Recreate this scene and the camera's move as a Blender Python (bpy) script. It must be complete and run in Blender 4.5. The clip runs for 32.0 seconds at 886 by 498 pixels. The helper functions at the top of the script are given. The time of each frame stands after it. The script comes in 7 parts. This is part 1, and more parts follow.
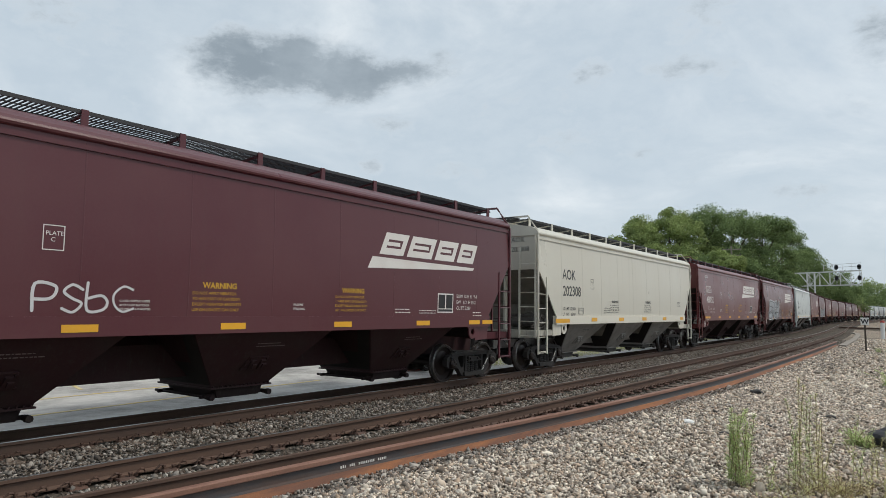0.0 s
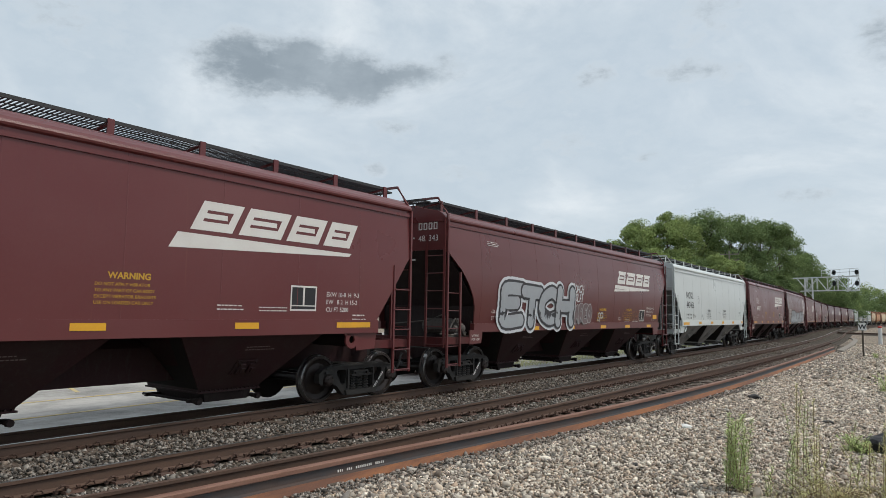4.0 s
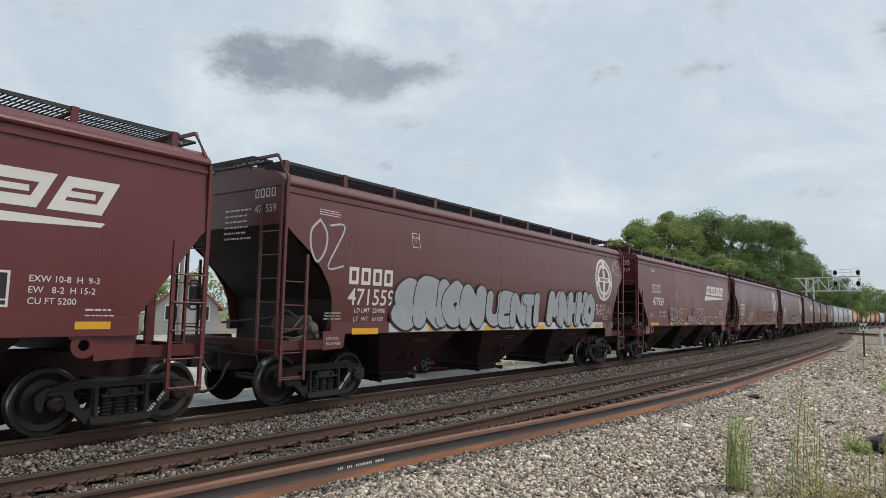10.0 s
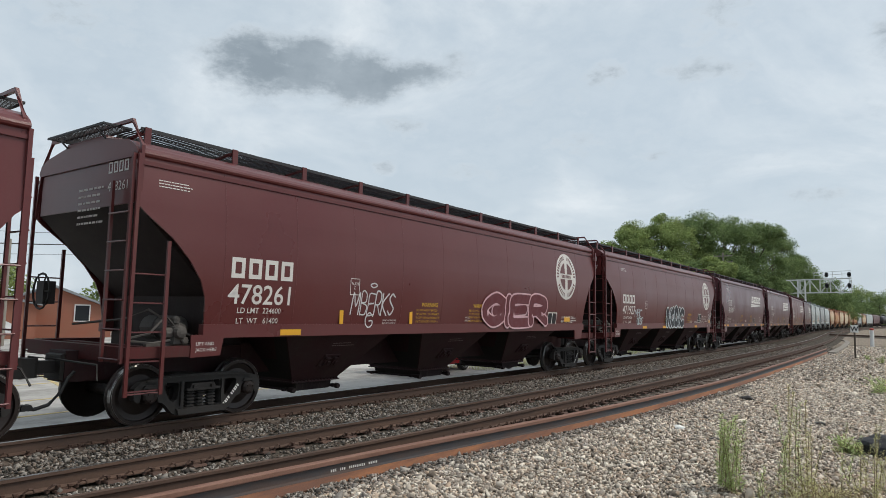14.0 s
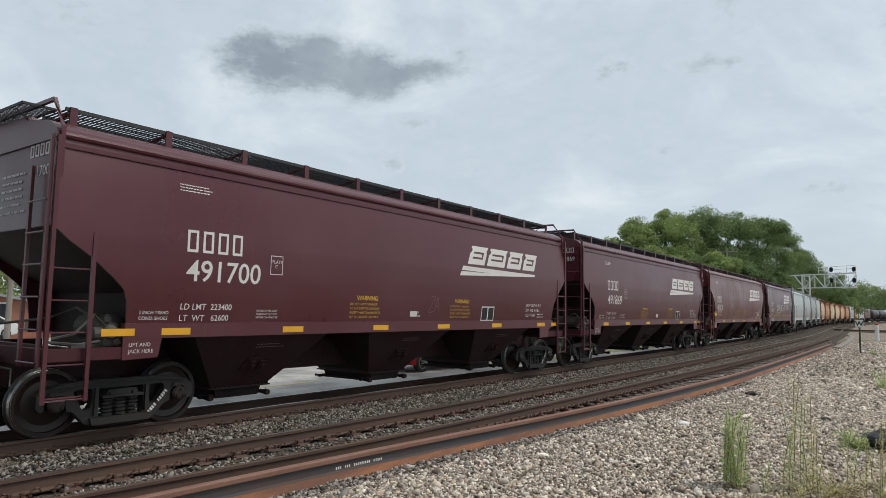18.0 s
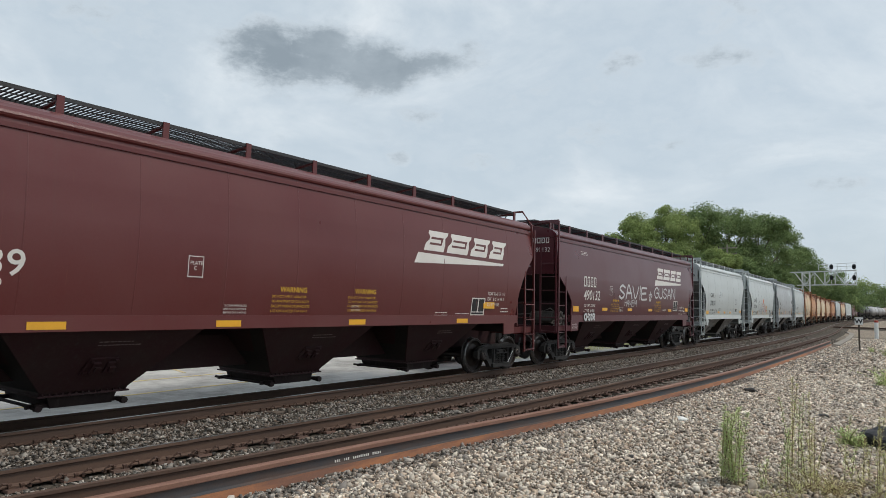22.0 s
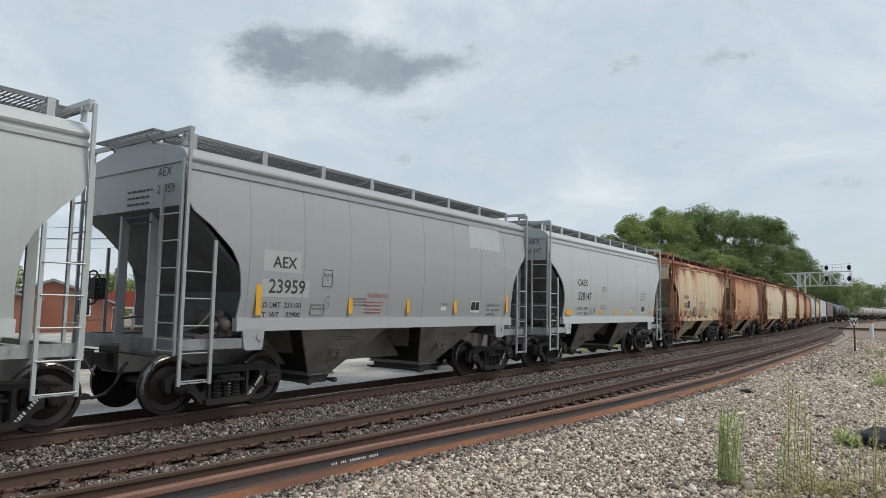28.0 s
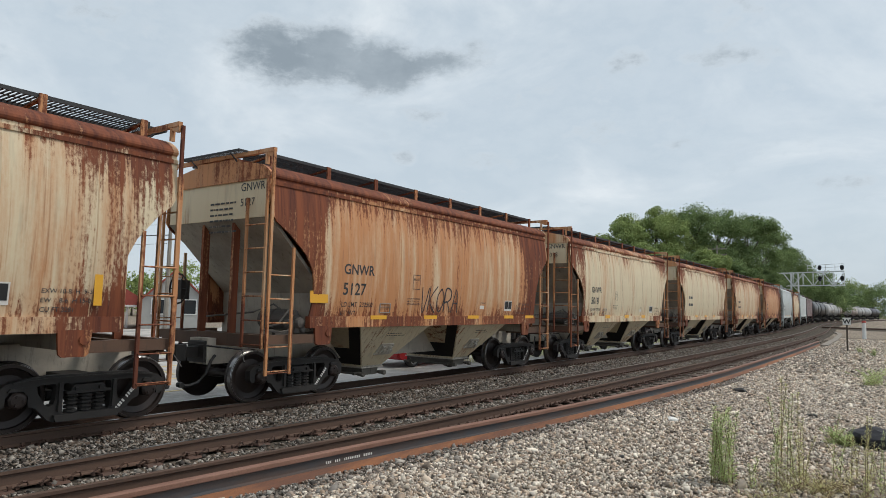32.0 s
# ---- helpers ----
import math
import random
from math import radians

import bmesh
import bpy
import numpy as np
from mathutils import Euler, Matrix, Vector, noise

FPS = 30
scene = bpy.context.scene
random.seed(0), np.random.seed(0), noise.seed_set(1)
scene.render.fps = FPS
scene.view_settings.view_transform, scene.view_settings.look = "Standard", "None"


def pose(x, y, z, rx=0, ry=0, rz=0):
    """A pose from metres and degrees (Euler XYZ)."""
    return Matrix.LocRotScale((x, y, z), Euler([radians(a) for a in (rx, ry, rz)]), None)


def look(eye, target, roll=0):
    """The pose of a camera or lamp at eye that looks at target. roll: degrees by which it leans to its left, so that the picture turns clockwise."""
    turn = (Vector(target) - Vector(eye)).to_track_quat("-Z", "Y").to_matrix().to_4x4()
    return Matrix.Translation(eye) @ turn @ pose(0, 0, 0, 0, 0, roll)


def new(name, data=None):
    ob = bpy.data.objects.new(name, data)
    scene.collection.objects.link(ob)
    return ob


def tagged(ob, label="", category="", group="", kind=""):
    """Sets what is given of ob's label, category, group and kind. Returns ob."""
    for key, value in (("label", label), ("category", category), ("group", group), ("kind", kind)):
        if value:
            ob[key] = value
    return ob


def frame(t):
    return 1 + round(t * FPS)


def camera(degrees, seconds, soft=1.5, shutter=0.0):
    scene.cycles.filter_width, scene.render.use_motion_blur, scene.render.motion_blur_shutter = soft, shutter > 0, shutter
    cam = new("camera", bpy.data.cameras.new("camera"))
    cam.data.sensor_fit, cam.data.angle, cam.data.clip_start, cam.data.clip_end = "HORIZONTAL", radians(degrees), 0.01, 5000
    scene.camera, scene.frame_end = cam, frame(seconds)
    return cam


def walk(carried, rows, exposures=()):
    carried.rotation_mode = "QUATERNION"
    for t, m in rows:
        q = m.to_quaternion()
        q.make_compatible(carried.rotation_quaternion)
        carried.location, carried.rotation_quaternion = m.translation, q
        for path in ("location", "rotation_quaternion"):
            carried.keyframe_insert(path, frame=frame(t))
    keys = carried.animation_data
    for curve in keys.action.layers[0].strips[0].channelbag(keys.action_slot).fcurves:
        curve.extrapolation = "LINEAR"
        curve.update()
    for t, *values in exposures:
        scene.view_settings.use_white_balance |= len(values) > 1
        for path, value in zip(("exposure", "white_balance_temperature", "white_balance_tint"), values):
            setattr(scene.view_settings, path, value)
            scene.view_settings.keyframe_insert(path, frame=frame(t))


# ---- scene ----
import functools

# The camera: handheld, standing beside the line, turning slightly
EYE = Vector((0.0, 0.0, 1.79))
cam = camera(68.43, 32.0, soft=0.6, shutter=0.0)


def aim(yaw, pitch, roll):
    y, p = radians(yaw), radians(pitch)
    return look(EYE, EYE + Vector((math.cos(y) * math.cos(p), math.sin(y) * math.cos(p), math.sin(p))), roll)


walk(cam, [(t, aim(yaw, pitch, roll)) for t, yaw, pitch, roll in (
    (0, 36.249, 5.253, 0.727),
    (0.5, 36.244, 5.268, 0.755),
    (1, 36.194, 5.289, 0.730),
    (1.5, 36.183, 5.258, 0.733),
    (2, 36.238, 5.236, 0.747),
    (2.5, 36.264, 5.299, 0.815),
    (3, 36.253, 5.433, 0.857),
    (3.5, 36.199, 5.529, 0.893),
    (5.5, 35.837, 5.580, 1.078),
    (6, 35.926, 5.525, 1.186),
    (6.5, 36.041, 5.630, 1.181),
    (7, 36.109, 5.668, 1.283),
    (7.5, 36.116, 5.751, 1.248),
    (8, 36.169, 5.657, 1.365),
    (8.5, 36.259, 5.634, 1.176),
    (9, 36.260, 5.507, 1.131),
    (9.5, 36.241, 5.489, 1.079),
    (10, 36.186, 5.454, 1.198),
    (10.5, 36.129, 5.404, 1.184),
    (11, 36.078, 5.485, 1.049),
    (11.5, 35.970, 5.499, 0.992),
    (12, 35.866, 5.402, 1.170),
    (12.5, 35.807, 5.469, 1.186),
    (13, 35.748, 5.536, 1.204),
    (13.5, 35.749, 5.599, 1.226),
    (14, 35.628, 5.607, 1.216),
    (14.5, 35.559, 5.483, 1.059),
    (16.5, 35.905, 5.224, 0.848),
    (17, 35.983, 5.304, 0.819),
    (17.5, 35.989, 5.363, 0.817),
    (18, 35.918, 5.359, 0.880),
    (18.5, 35.857, 5.392, 0.912),
    (19, 35.863, 5.352, 1.107),
    (19.5, 35.811, 5.185, 1.308),
    (20, 35.817, 5.042, 1.355),
    (20.5, 35.976, 5.010, 1.200),
    (21, 36.001, 4.973, 1.137),
    (21.5, 35.988, 4.899, 1.138),
    (22, 35.939, 4.854, 1.326),
    (22.5, 35.810, 4.933, 1.232),
    (23, 35.772, 4.950, 1.179),
    (23.5, 35.801, 5.011, 1.206),
    (24, 35.800, 5.011, 1.300),
    (24.5, 35.740, 5.038, 1.331),
    (25, 35.741, 5.141, 1.248),
    (25.5, 35.741, 5.141, 1.248),
    (27.5, 35.692, 5.121, 1.151),
    (28, 35.618, 5.056, 1.118),
    (28.5, 35.515, 5.006, 1.106),
    (29, 35.495, 4.977, 1.241),
    (29.5, 35.483, 5.014, 1.289),
    (30, 35.405, 5.053, 1.208),
    (30.5, 35.254, 4.982, 1.298),
    (31, 35.197, 5.011, 1.181),
    (31.5, 35.194, 4.979, 1.252),
    (32, 35.173, 4.961, 1.254),
)])

# ------------------------------------------------------------ sky and sun
SUN_DIR = Vector((0.35, -0.55, 0.95)).normalized()
sun_data = bpy.data.lights.new("sun", "SUN")
sun_data.energy, sun_data.angle, sun_data.color = 1.9, radians(20), (1.0, 0.94, 0.85)
sun = new("sun", sun_data)
sun.matrix_world = look(SUN_DIR * 100, (0, 0, 0))
scene.view_settings.exposure = 0.0


def make_world():
    w = bpy.data.worlds.new("overcast")
    scene.world = w
    w.use_nodes = True
    nt = w.node_tree
    nt.nodes.clear()
    out = nt.nodes.new("ShaderNodeOutputWorld")
    bg = nt.nodes.new("ShaderNodeBackground")
    sky = nt.nodes.new("ShaderNodeTexSky")
    sky.sky_type, sky.sun_disc = "NISHITA", False
    sky.sun_elevation = math.asin(SUN_DIR.z)
    sky.sun_rotation = math.atan2(SUN_DIR.x, SUN_DIR.y)
    sky.air_density, sky.dust_density, sky.ozone_density = 1.0, 3.0, 1.0
    scale = nt.nodes.new("ShaderNodeMix")
    scale.data_type, scale.blend_type = "RGBA", "MULTIPLY"
    scale.inputs[0].default_value = 1.0
    scale.inputs[7].default_value = (0.085, 0.085, 0.085, 1)
    nt.links.new(sky.outputs[0], scale.inputs[6])
    # a high veil of cloud over all of the sky
    mix = nt.nodes.new("ShaderNodeMix")
    mix.data_type = "RGBA"
    mix.inputs[0].default_value = 0.80
    mix.inputs[7].default_value = (0.63, 0.73, 0.81, 1)
    nt.links.new(scale.outputs[2], mix.inputs[6])
    nt.links.new(mix.outputs[2], bg.inputs[0])
    bg.inputs[1].default_value = 1.0
    nt.links.new(bg.outputs[0], out.inputs[0])


make_world()


# ------------------------------------------------------------ node helpers
class Nodes:
    """Short names for building a node material."""

    def __init__(self, name):
        self.mat = bpy.data.materials.new(name)
        self.mat.use_nodes = True
        self.nt = self.mat.node_tree
        self.nt.nodes.clear()
        self.out = self.n("ShaderNodeOutputMaterial")

    def n(self, kind):
        return self.nt.nodes.new(kind)

    def put(self, sock, v):
        if hasattr(v, "is_output"):
            self.nt.links.new(v, sock)
        elif isinstance(v, (tuple, list)) and len(v) == 3 and sock.type == "RGBA":
            sock.default_value = (*v, 1)
        else:
            sock.default_value = v

    def math(self, op, a, b=0.0, clamp=False):
        m = self.n("ShaderNodeMath")
        m.operation, m.use_clamp = op, clamp
        self.put(m.inputs[0], a), self.put(m.inputs[1], b)
        return m.outputs[0]

    def mix(self, f, a, b, blend="MIX"):
        m = self.n("ShaderNodeMix")
        m.data_type, m.blend_type = "RGBA", blend
        self.put(m.inputs[0], f), self.put(m.inputs[6], a), self.put(m.inputs[7], b)
        return m.outputs[2]

    def coords(self, which="Object", scale=(1, 1, 1), shift=None):
        c = self.n("ShaderNodeTexCoord")
        m = self.n("ShaderNodeMapping")
        m.inputs["Scale"].default_value = scale
        self.put(m.inputs[0], c.outputs[which])
        if shift is not None:
            self.put(m.inputs["Location"], shift)
        return m.outputs[0]

    def noise(self, vec, scale, detail=4, rough=0.55, warp=0.0):
        t = self.n("ShaderNodeTexNoise")
        self.put(t.inputs["Vector"], vec)
        t.inputs["Scale"].default_value, t.inputs["Detail"].default_value = scale, detail
        t.inputs["Roughness"].default_value, t.inputs["Distortion"].default_value = rough, warp
        return t.outputs[0]

    def ramp(self, v, lo, hi, a=0.0, b=1.0, smooth=False):
        r = self.n("ShaderNodeMapRange")
        if smooth:
            r.interpolation_type = "SMOOTHSTEP"
        self.put(r.inputs[0], v)
        for i, q in zip((1, 2, 3, 4), (lo, hi, a, b)):
            r.inputs[i].default_value = q
        return r.outputs[0]

    def bump(self, h, strength=0.3, dist=0.01):
        b = self.n("ShaderNodeBump")
        b.inputs["Strength"].default_value, b.inputs["Distance"].default_value = strength, dist
        self.put(b.inputs["Height"], h)
        return b.outputs[0]

    def surface(self, color, rough=0.6, metal=0.0, normal=None, spec=0.5):
        p = self.n("ShaderNodeBsdfPrincipled")
        self.put(p.inputs["Base Color"], color)
        self.put(p.inputs["Roughness"], rough)
        self.put(p.inputs["Metallic"], metal)
        p.inputs["Specular IOR Level"].default_value = spec
        if normal is not None:
            self.put(p.inputs["Normal"], normal)
        self.put(self.out.inputs[0], p.outputs[0])
        return self.mat

    def info(self, which="Random"):
        return self.n("ShaderNodeObjectInfo").outputs[which]


def rand_shift(k, amount=37.0):
    r = k.info("Random")
    c = k.n("ShaderNodeCombineXYZ")
    s = k.math("MULTIPLY", r, amount)
    for i in range(3):
        k.put(c.inputs[i], s)
    return c.outputs[0]


# ------------------------------------------------------------ materials
def mat_car_paint():
    """Weathered freight-car enamel in the object's colour: fading, a few stains that run down, fine dust."""
    k = Nodes("car_paint")
    base = k.info("Color")
    sh = rand_shift(k)
    streak = k.noise(k.coords("Object", (3.0, 3.0, 0.10), sh), 2.0, 5, 0.6)
    line = k.noise(k.coords("Object", (9.0, 9.0, 0.12), sh), 1.3, 4, 0.7)
    cloud = k.noise(k.coords("Object", (1, 1, 1), sh), 0.55, 5)
    fine = k.noise(k.coords("Object", (1, 1, 1), sh), 30, 4)
    col = k.mix(k.ramp(cloud, 0.35, 0.7, 0.0, 0.20), base, k.mix(0.12, base, (0.75, 0.55, 0.5)))
    col = k.mix(k.ramp(streak, 0.55, 0.8, 0.0, 0.22), col, k.mix(0.6, base, (0.09, 0.06, 0.045)))
    col = k.mix(k.ramp(line, 0.66, 0.80, 0.0, 0.35), col, k.mix(0.5, base, (0.30, 0.16, 0.07)))
    col = k.mix(k.ramp(fine, 0.3, 0.8, 0.0, 0.1), col, k.mix(0.25, base, (0.3, 0.24, 0.2)))
    rough = k.ramp(cloud, 0.3, 0.7, 0.26, 0.40)
    return k.surface(col, rough, 0, k.bump(k.math("ADD", k.math("MULTIPLY", cloud, 2.0), k.math("MULTIPLY", fine, 0.05)), 0.2, 0.02), 0.45)


def mat_rusty_paint():
    """Old cream enamel that rusts through: orange runs, red-brown scabs where water gathers at eaves, sills and corners."""
    k = Nodes("rusting_cream_paint")
    base = k.info("Color")
    sh = rand_shift(k, 91.0)
    amount = k.math("SUBTRACT", k.info("Alpha"), 0.6)
    xyz = k.n("ShaderNodeSeparateXYZ")
    k.put(xyz.inputs[0], k.coords("Object"))
    z, x = xyz.outputs[2], k.math("ABSOLUTE", xyz.outputs[0])
    edge = k.math("ADD", k.ramp(z, 2.9, 4.05, 0, 0.10, True), k.ramp(z, 2.1, 1.5, 0, 0.08, True))
    edge = k.math("MULTIPLY", k.math("ADD", edge, k.ramp(x, 2.6, 4.9, 0, 0.105, True)), k.ramp(x, 5.18, 5.24, 1, 0))
    broad = k.noise(k.coords("Object", (0.8, 0.5, 0.10), sh), 1.0, 3, 0.6)
    run = k.noise(k.coords("Object", (5.5, 2.0, 0.20), sh), 1.5, 6, 0.65, 0.3)
    thin = k.noise(k.coords("Object", (14.0, 4.0, 0.35), sh), 1.5, 5, 0.65, 0.3)
    speck = k.noise(k.coords("Object", (3, 3, 1.6), sh), 7, 6, 0.75)
    soft = k.noise(k.coords("Object", (2.6, 2, 0.22), sh), 1.3, 4, 0.6)
    s = k.math("ADD", k.math("MULTIPLY", broad, 0.36), k.math("ADD", k.math("MULTIPLY", run, 0.34), k.math("ADD", k.math("MULTIPLY", speck, 0.22), k.math("MULTIPLY", thin, 0.14))))
    s = k.math("ADD", k.math("ADD", s, edge), k.math("MULTIPLY", amount, 0.14))
    cover = k.ramp(s, 0.61, 0.68, 0, 1, True)
    tint = k.ramp(k.math("ADD", k.math("MULTIPLY", soft, 0.55), k.math("ADD", k.math("MULTIPLY", s, 0.6), k.math("MULTIPLY", amount, 0.35))), 0.53, 0.80, 0, 0.9, True)
    cream = k.mix(tint, base, (0.52, 0.21, 0.075))
    lines = k.math("MULTIPLY", k.ramp(thin, 0.54, 0.66, 0, 0.75), k.ramp(soft, 0.46, 0.62, 0.12, 1.0))
    cream = k.mix(lines, cream, (0.36, 0.16, 0.07))
    dirt = k.ramp(k.noise(k.coords("Object", (6, 3, 0.5), sh), 2.0, 5), 0.54, 0.78, 0, 0.35)
    cream = k.mix(dirt, cream, (0.17, 0.13, 0.10))
    rust = k.mix(k.ramp(run, 0.35, 0.65), (0.085, 0.028, 0.020), (0.24, 0.075, 0.034))
    col = k.mix(cover, cream, rust)
    rough = k.math("ADD", k.math("MULTIPLY", cover, 0.25), 0.55)
    return k.surface(col, rough, 0, k.bump(k.math("ADD", k.math("MULTIPLY", cover, 0.4), k.math("MULTIPLY", speck, 0.3)), 0.3, 0.006), 0.3)


def mat_grime():
    """Underframe paint under road dirt, in the object's colour."""
    k = Nodes("grimy_underframe")
    base = k.info("Color")
    sh = rand_shift(k)
    a = k.noise(k.coords("Object", (1, 1, 1), sh), 1.6, 5)
    b = k.noise(k.coords("Object", (1, 1, 1), sh), 24, 4)
    c = k.noise(k.coords("Object", (4, 4, 0.8), sh), 3.0, 5, 0.7)
    col = k.mix(k.ramp(a, 0.42, 0.72, 0.0, 0.6), base, k.mix(0.25, (0.040, 0.033, 0.028), base))
    col = k.mix(k.ramp(c, 0.56, 0.72, 0, 0.55), col, (0.05, 0.042, 0.036))
    col = k.mix(k.ramp(b, 0.5, 0.8, 0, 0.25), col, k.mix(0.5, base, (0.10, 0.075, 0.055)))
    return k.surface(col, 0.7, 0, k.bump(b, 0.25, 0.005), 0.3)


def mat_plain(name, color, rough=0.6, metal=0.0, scale=6.0, vary=0.35, dark=(0.05, 0.04, 0.035), bump=0.15):
    k = Nodes(name)
    sh = rand_shift(k)
    v = k.coords("Object", (1, 1, 1), sh)
    a, b = k.noise(v, scale * 0.3, 4), k.noise(v, scale * 6, 4)
    col = k.mix(k.ramp(a, 0.35, 0.75, 0, vary), color, dark)
    col = k.mix(k.ramp(b, 0.45, 0.8, 0, vary * 0.5), col, tuple(min(1, c * 1.5) for c in color))
    return k.surface(col, rough, metal, k.bump(b, bump, 0.004))


PAINT, RUSTY, GRIME = mat_car_paint(), mat_rusty_paint(), mat_grime()
IRON = mat_plain("cast_iron_dusty", (0.029, 0.026, 0.024), 0.7, 0.1, dark=(0.022, 0.018, 0.016), vary=0.6)
WHEEL = mat_plain("wheel_steel", (0.034, 0.024, 0.021), 0.42, 0.3, dark=(0.012, 0.010, 0.009))
TREAD = mat_plain("polished_wheel_tread", (0.42, 0.41, 0.40), 0.28, 0.9, vary=0.15)
GRATE = mat_plain("galvanised_dark_grating", (0.045, 0.047, 0.05), 0.6, 0.4)
GRATE_LIGHT = mat_plain("galvanised_pale_grating", (0.20, 0.205, 0.205), 0.6, 0.3)
STENCIL = mat_plain("white_stencil_paint", (0.72, 0.70, 0.66), 0.65, vary=0.2, dark=(0.4, 0.28, 0.25))
STENCIL_DARK = mat_plain("black_stencil_paint", (0.035, 0.037, 0.04), 0.65, vary=0.2, dark=(0.2, 0.2, 0.2))
STENCIL_YELLOW = mat_plain("yellow_stencil_paint", (0.62, 0.36, 0.03), 0.65, vary=0.2)
REFLECT = mat_plain("yellow_reflective_tape", (0.80, 0.40, 0.02), 0.4, vary=0.25, dark=(0.35, 0.2, 0.06))
RUBBER = mat_plain("black_rubber", (0.02, 0.02, 0.02), 0.6)
GALV = mat_plain("galvanised_steel", (0.42, 0.43, 0.43), 0.5, 0.6)


def mat_spray():
    """Spray paint in the object's colour with uneven cover."""
    k = Nodes("spray_paint")
    base = k.info("Color")
    a = k.noise(k.coords("Object"), 7, 4)
    return k.surface(k.mix(k.ramp(a, 0.4, 0.75, 0, 0.3), base, k.mix(0.5, base, (0.25, 0.2, 0.2))), 0.6)


SPRAY = mat_spray()


def mat_rail(name, col, rust, f):
    k = Nodes(name)
    a = k.noise(k.coords("Object", (0.12, 1, 1)), 4, 6, 0.7)
    b = k.noise(k.coords("Object", (1, 1, 1)), 60, 4)
    c = k.mix(k.ramp(a, 0.4, 0.62, 0, f), col, rust)
    c = k.mix(k.ramp(b, 0.4, 0.8, 0, 0.3), c, (0.04, 0.03, 0.025))
    return k.surface(c, 0.75, 0.1, k.bump(b, 0.25, 0.003))


RAIL = mat_rail("brown_rail_steel", (0.095, 0.058, 0.042), (0.138, 0.080, 0.054), 0.8)
RAIL_TOP = mat_plain("running_rail_head", (0.40, 0.39, 0.38), 0.3, 0.9, vary=0.3)
RAIL_LOOSE = mat_rail("loose_rail_steel", (0.062, 0.070, 0.080), (0.13, 0.072, 0.046), 0.6)
RAIL_RUST = mat_rail("loose_rail_orange_rust", (0.30, 0.115, 0.042), (0.13, 0.055, 0.034), 0.9)
RAIL_PINK = mat_rail("loose_rail_head_rust", (0.27, 0.145, 0.105), (0.17, 0.08, 0.052), 0.7)


def mat_tie():
    k = Nodes("weathered_tie_wood")
    v = k.coords("Object", (6, 0.6, 6), rand_shift(k))
    a, b = k.noise(v, 6, 6, 0.7), k.noise(k.coords("Object"), 3, 4)
    col = k.mix(a, (0.06, 0.045, 0.036), (0.17, 0.13, 0.10))
    col = k.mix(k.ramp(b, 0.5, 0.8, 0, 0.5), col, (0.16, 0.08, 0.05))
    return k.surface(col, 0.9, 0, k.bump(a, 0.5, 0.01))


TIE = mat_tie()


def mat_stone(name, dark, light, warm):
    """Crushed stone; each stone has its own tone."""
    k = Nodes(name)
    g = k.n("ShaderNodeNewGeometry")
    r = g.outputs["Random Per Island"]
    v = k.coords("Object")
    a = k.noise(v, 40, 4)
    big = k.noise(v, 0.5, 3)
    col = k.mix(k.math("POWER", r, 1.4), dark, light)
    r2 = k.math("FRACT", k.math("MULTIPLY", r, 17.3))
    col = k.mix(k.ramp(r2, 0.62, 0.9, 0, 0.7), col, warm)
    col = k.mix(k.ramp(a, 0.35, 0.75, 0, 0.35), col, k.mix(0.5, col, (0.05, 0.045, 0.04)))
    col = k.mix(k.ramp(big, 0.45, 0.7, 0, 0.25), col, k.mix(0.5, col, warm))
    return k.surface(col, 0.9, 0, k.bump(a, 0.4, 0.005), 0.3)


STONE = mat_stone("crushed_limestone_ballast", (0.125, 0.10, 0.08), (1.0, 0.90, 0.76), (0.62, 0.46, 0.33))
STONE_MID = mat_stone("grey_shoulder_stone", (0.060, 0.052, 0.045), (0.54, 0.49, 0.43), (0.32, 0.225, 0.165))
STONE_GREY = mat_stone("grey_track_ballast", (0.05, 0.043, 0.037), (0.46, 0.42, 0.37), (0.21, 0.15, 0.11))


def mat_ground(name="gravel_ground", tone=1.0):
    """Gravelly soil with fine chips, paler where worn."""
    k = Nodes(name)
    v = k.coords("Object")
    vo = k.n("ShaderNodeTexVoronoi")
    k.put(vo.inputs["Vector"], v)
    vo.inputs["Scale"].default_value = 16
    big, fine = k.noise(v, 0.35, 4), k.noise(v, 45, 4)
    grey = k.n("ShaderNodeRGBToBW")
    k.put(grey.inputs[0], vo.outputs["Color"])
    col = k.mix(grey.outputs[0], tuple(c * tone for c in (0.135, 0.108, 0.082)), tuple(c * tone for c in (0.56, 0.465, 0.365)))
    col = k.mix(k.ramp(big, 0.4, 0.7, 0, 0.45), col, tuple(c * tone for c in (0.27, 0.215, 0.165)))
    col = k.mix(k.ramp(fine, 0.45, 0.75, 0, 0.5), col, (0.09, 0.08, 0.07))
    h = k.math("ADD", k.math("MULTIPLY", vo.outputs["Distance"], -1.0), k.math("MULTIPLY", fine, 0.3))
    return k.surface(col, 0.95, 0, k.bump(h, 0.9, 0.03), 0.2)


GROUND, GROUND_GREY, GROUND_DARK = mat_ground(tone=0.85), mat_ground("trackbed_ballast", 0.24), mat_ground("dark_ground_between_gravel", 0.6)


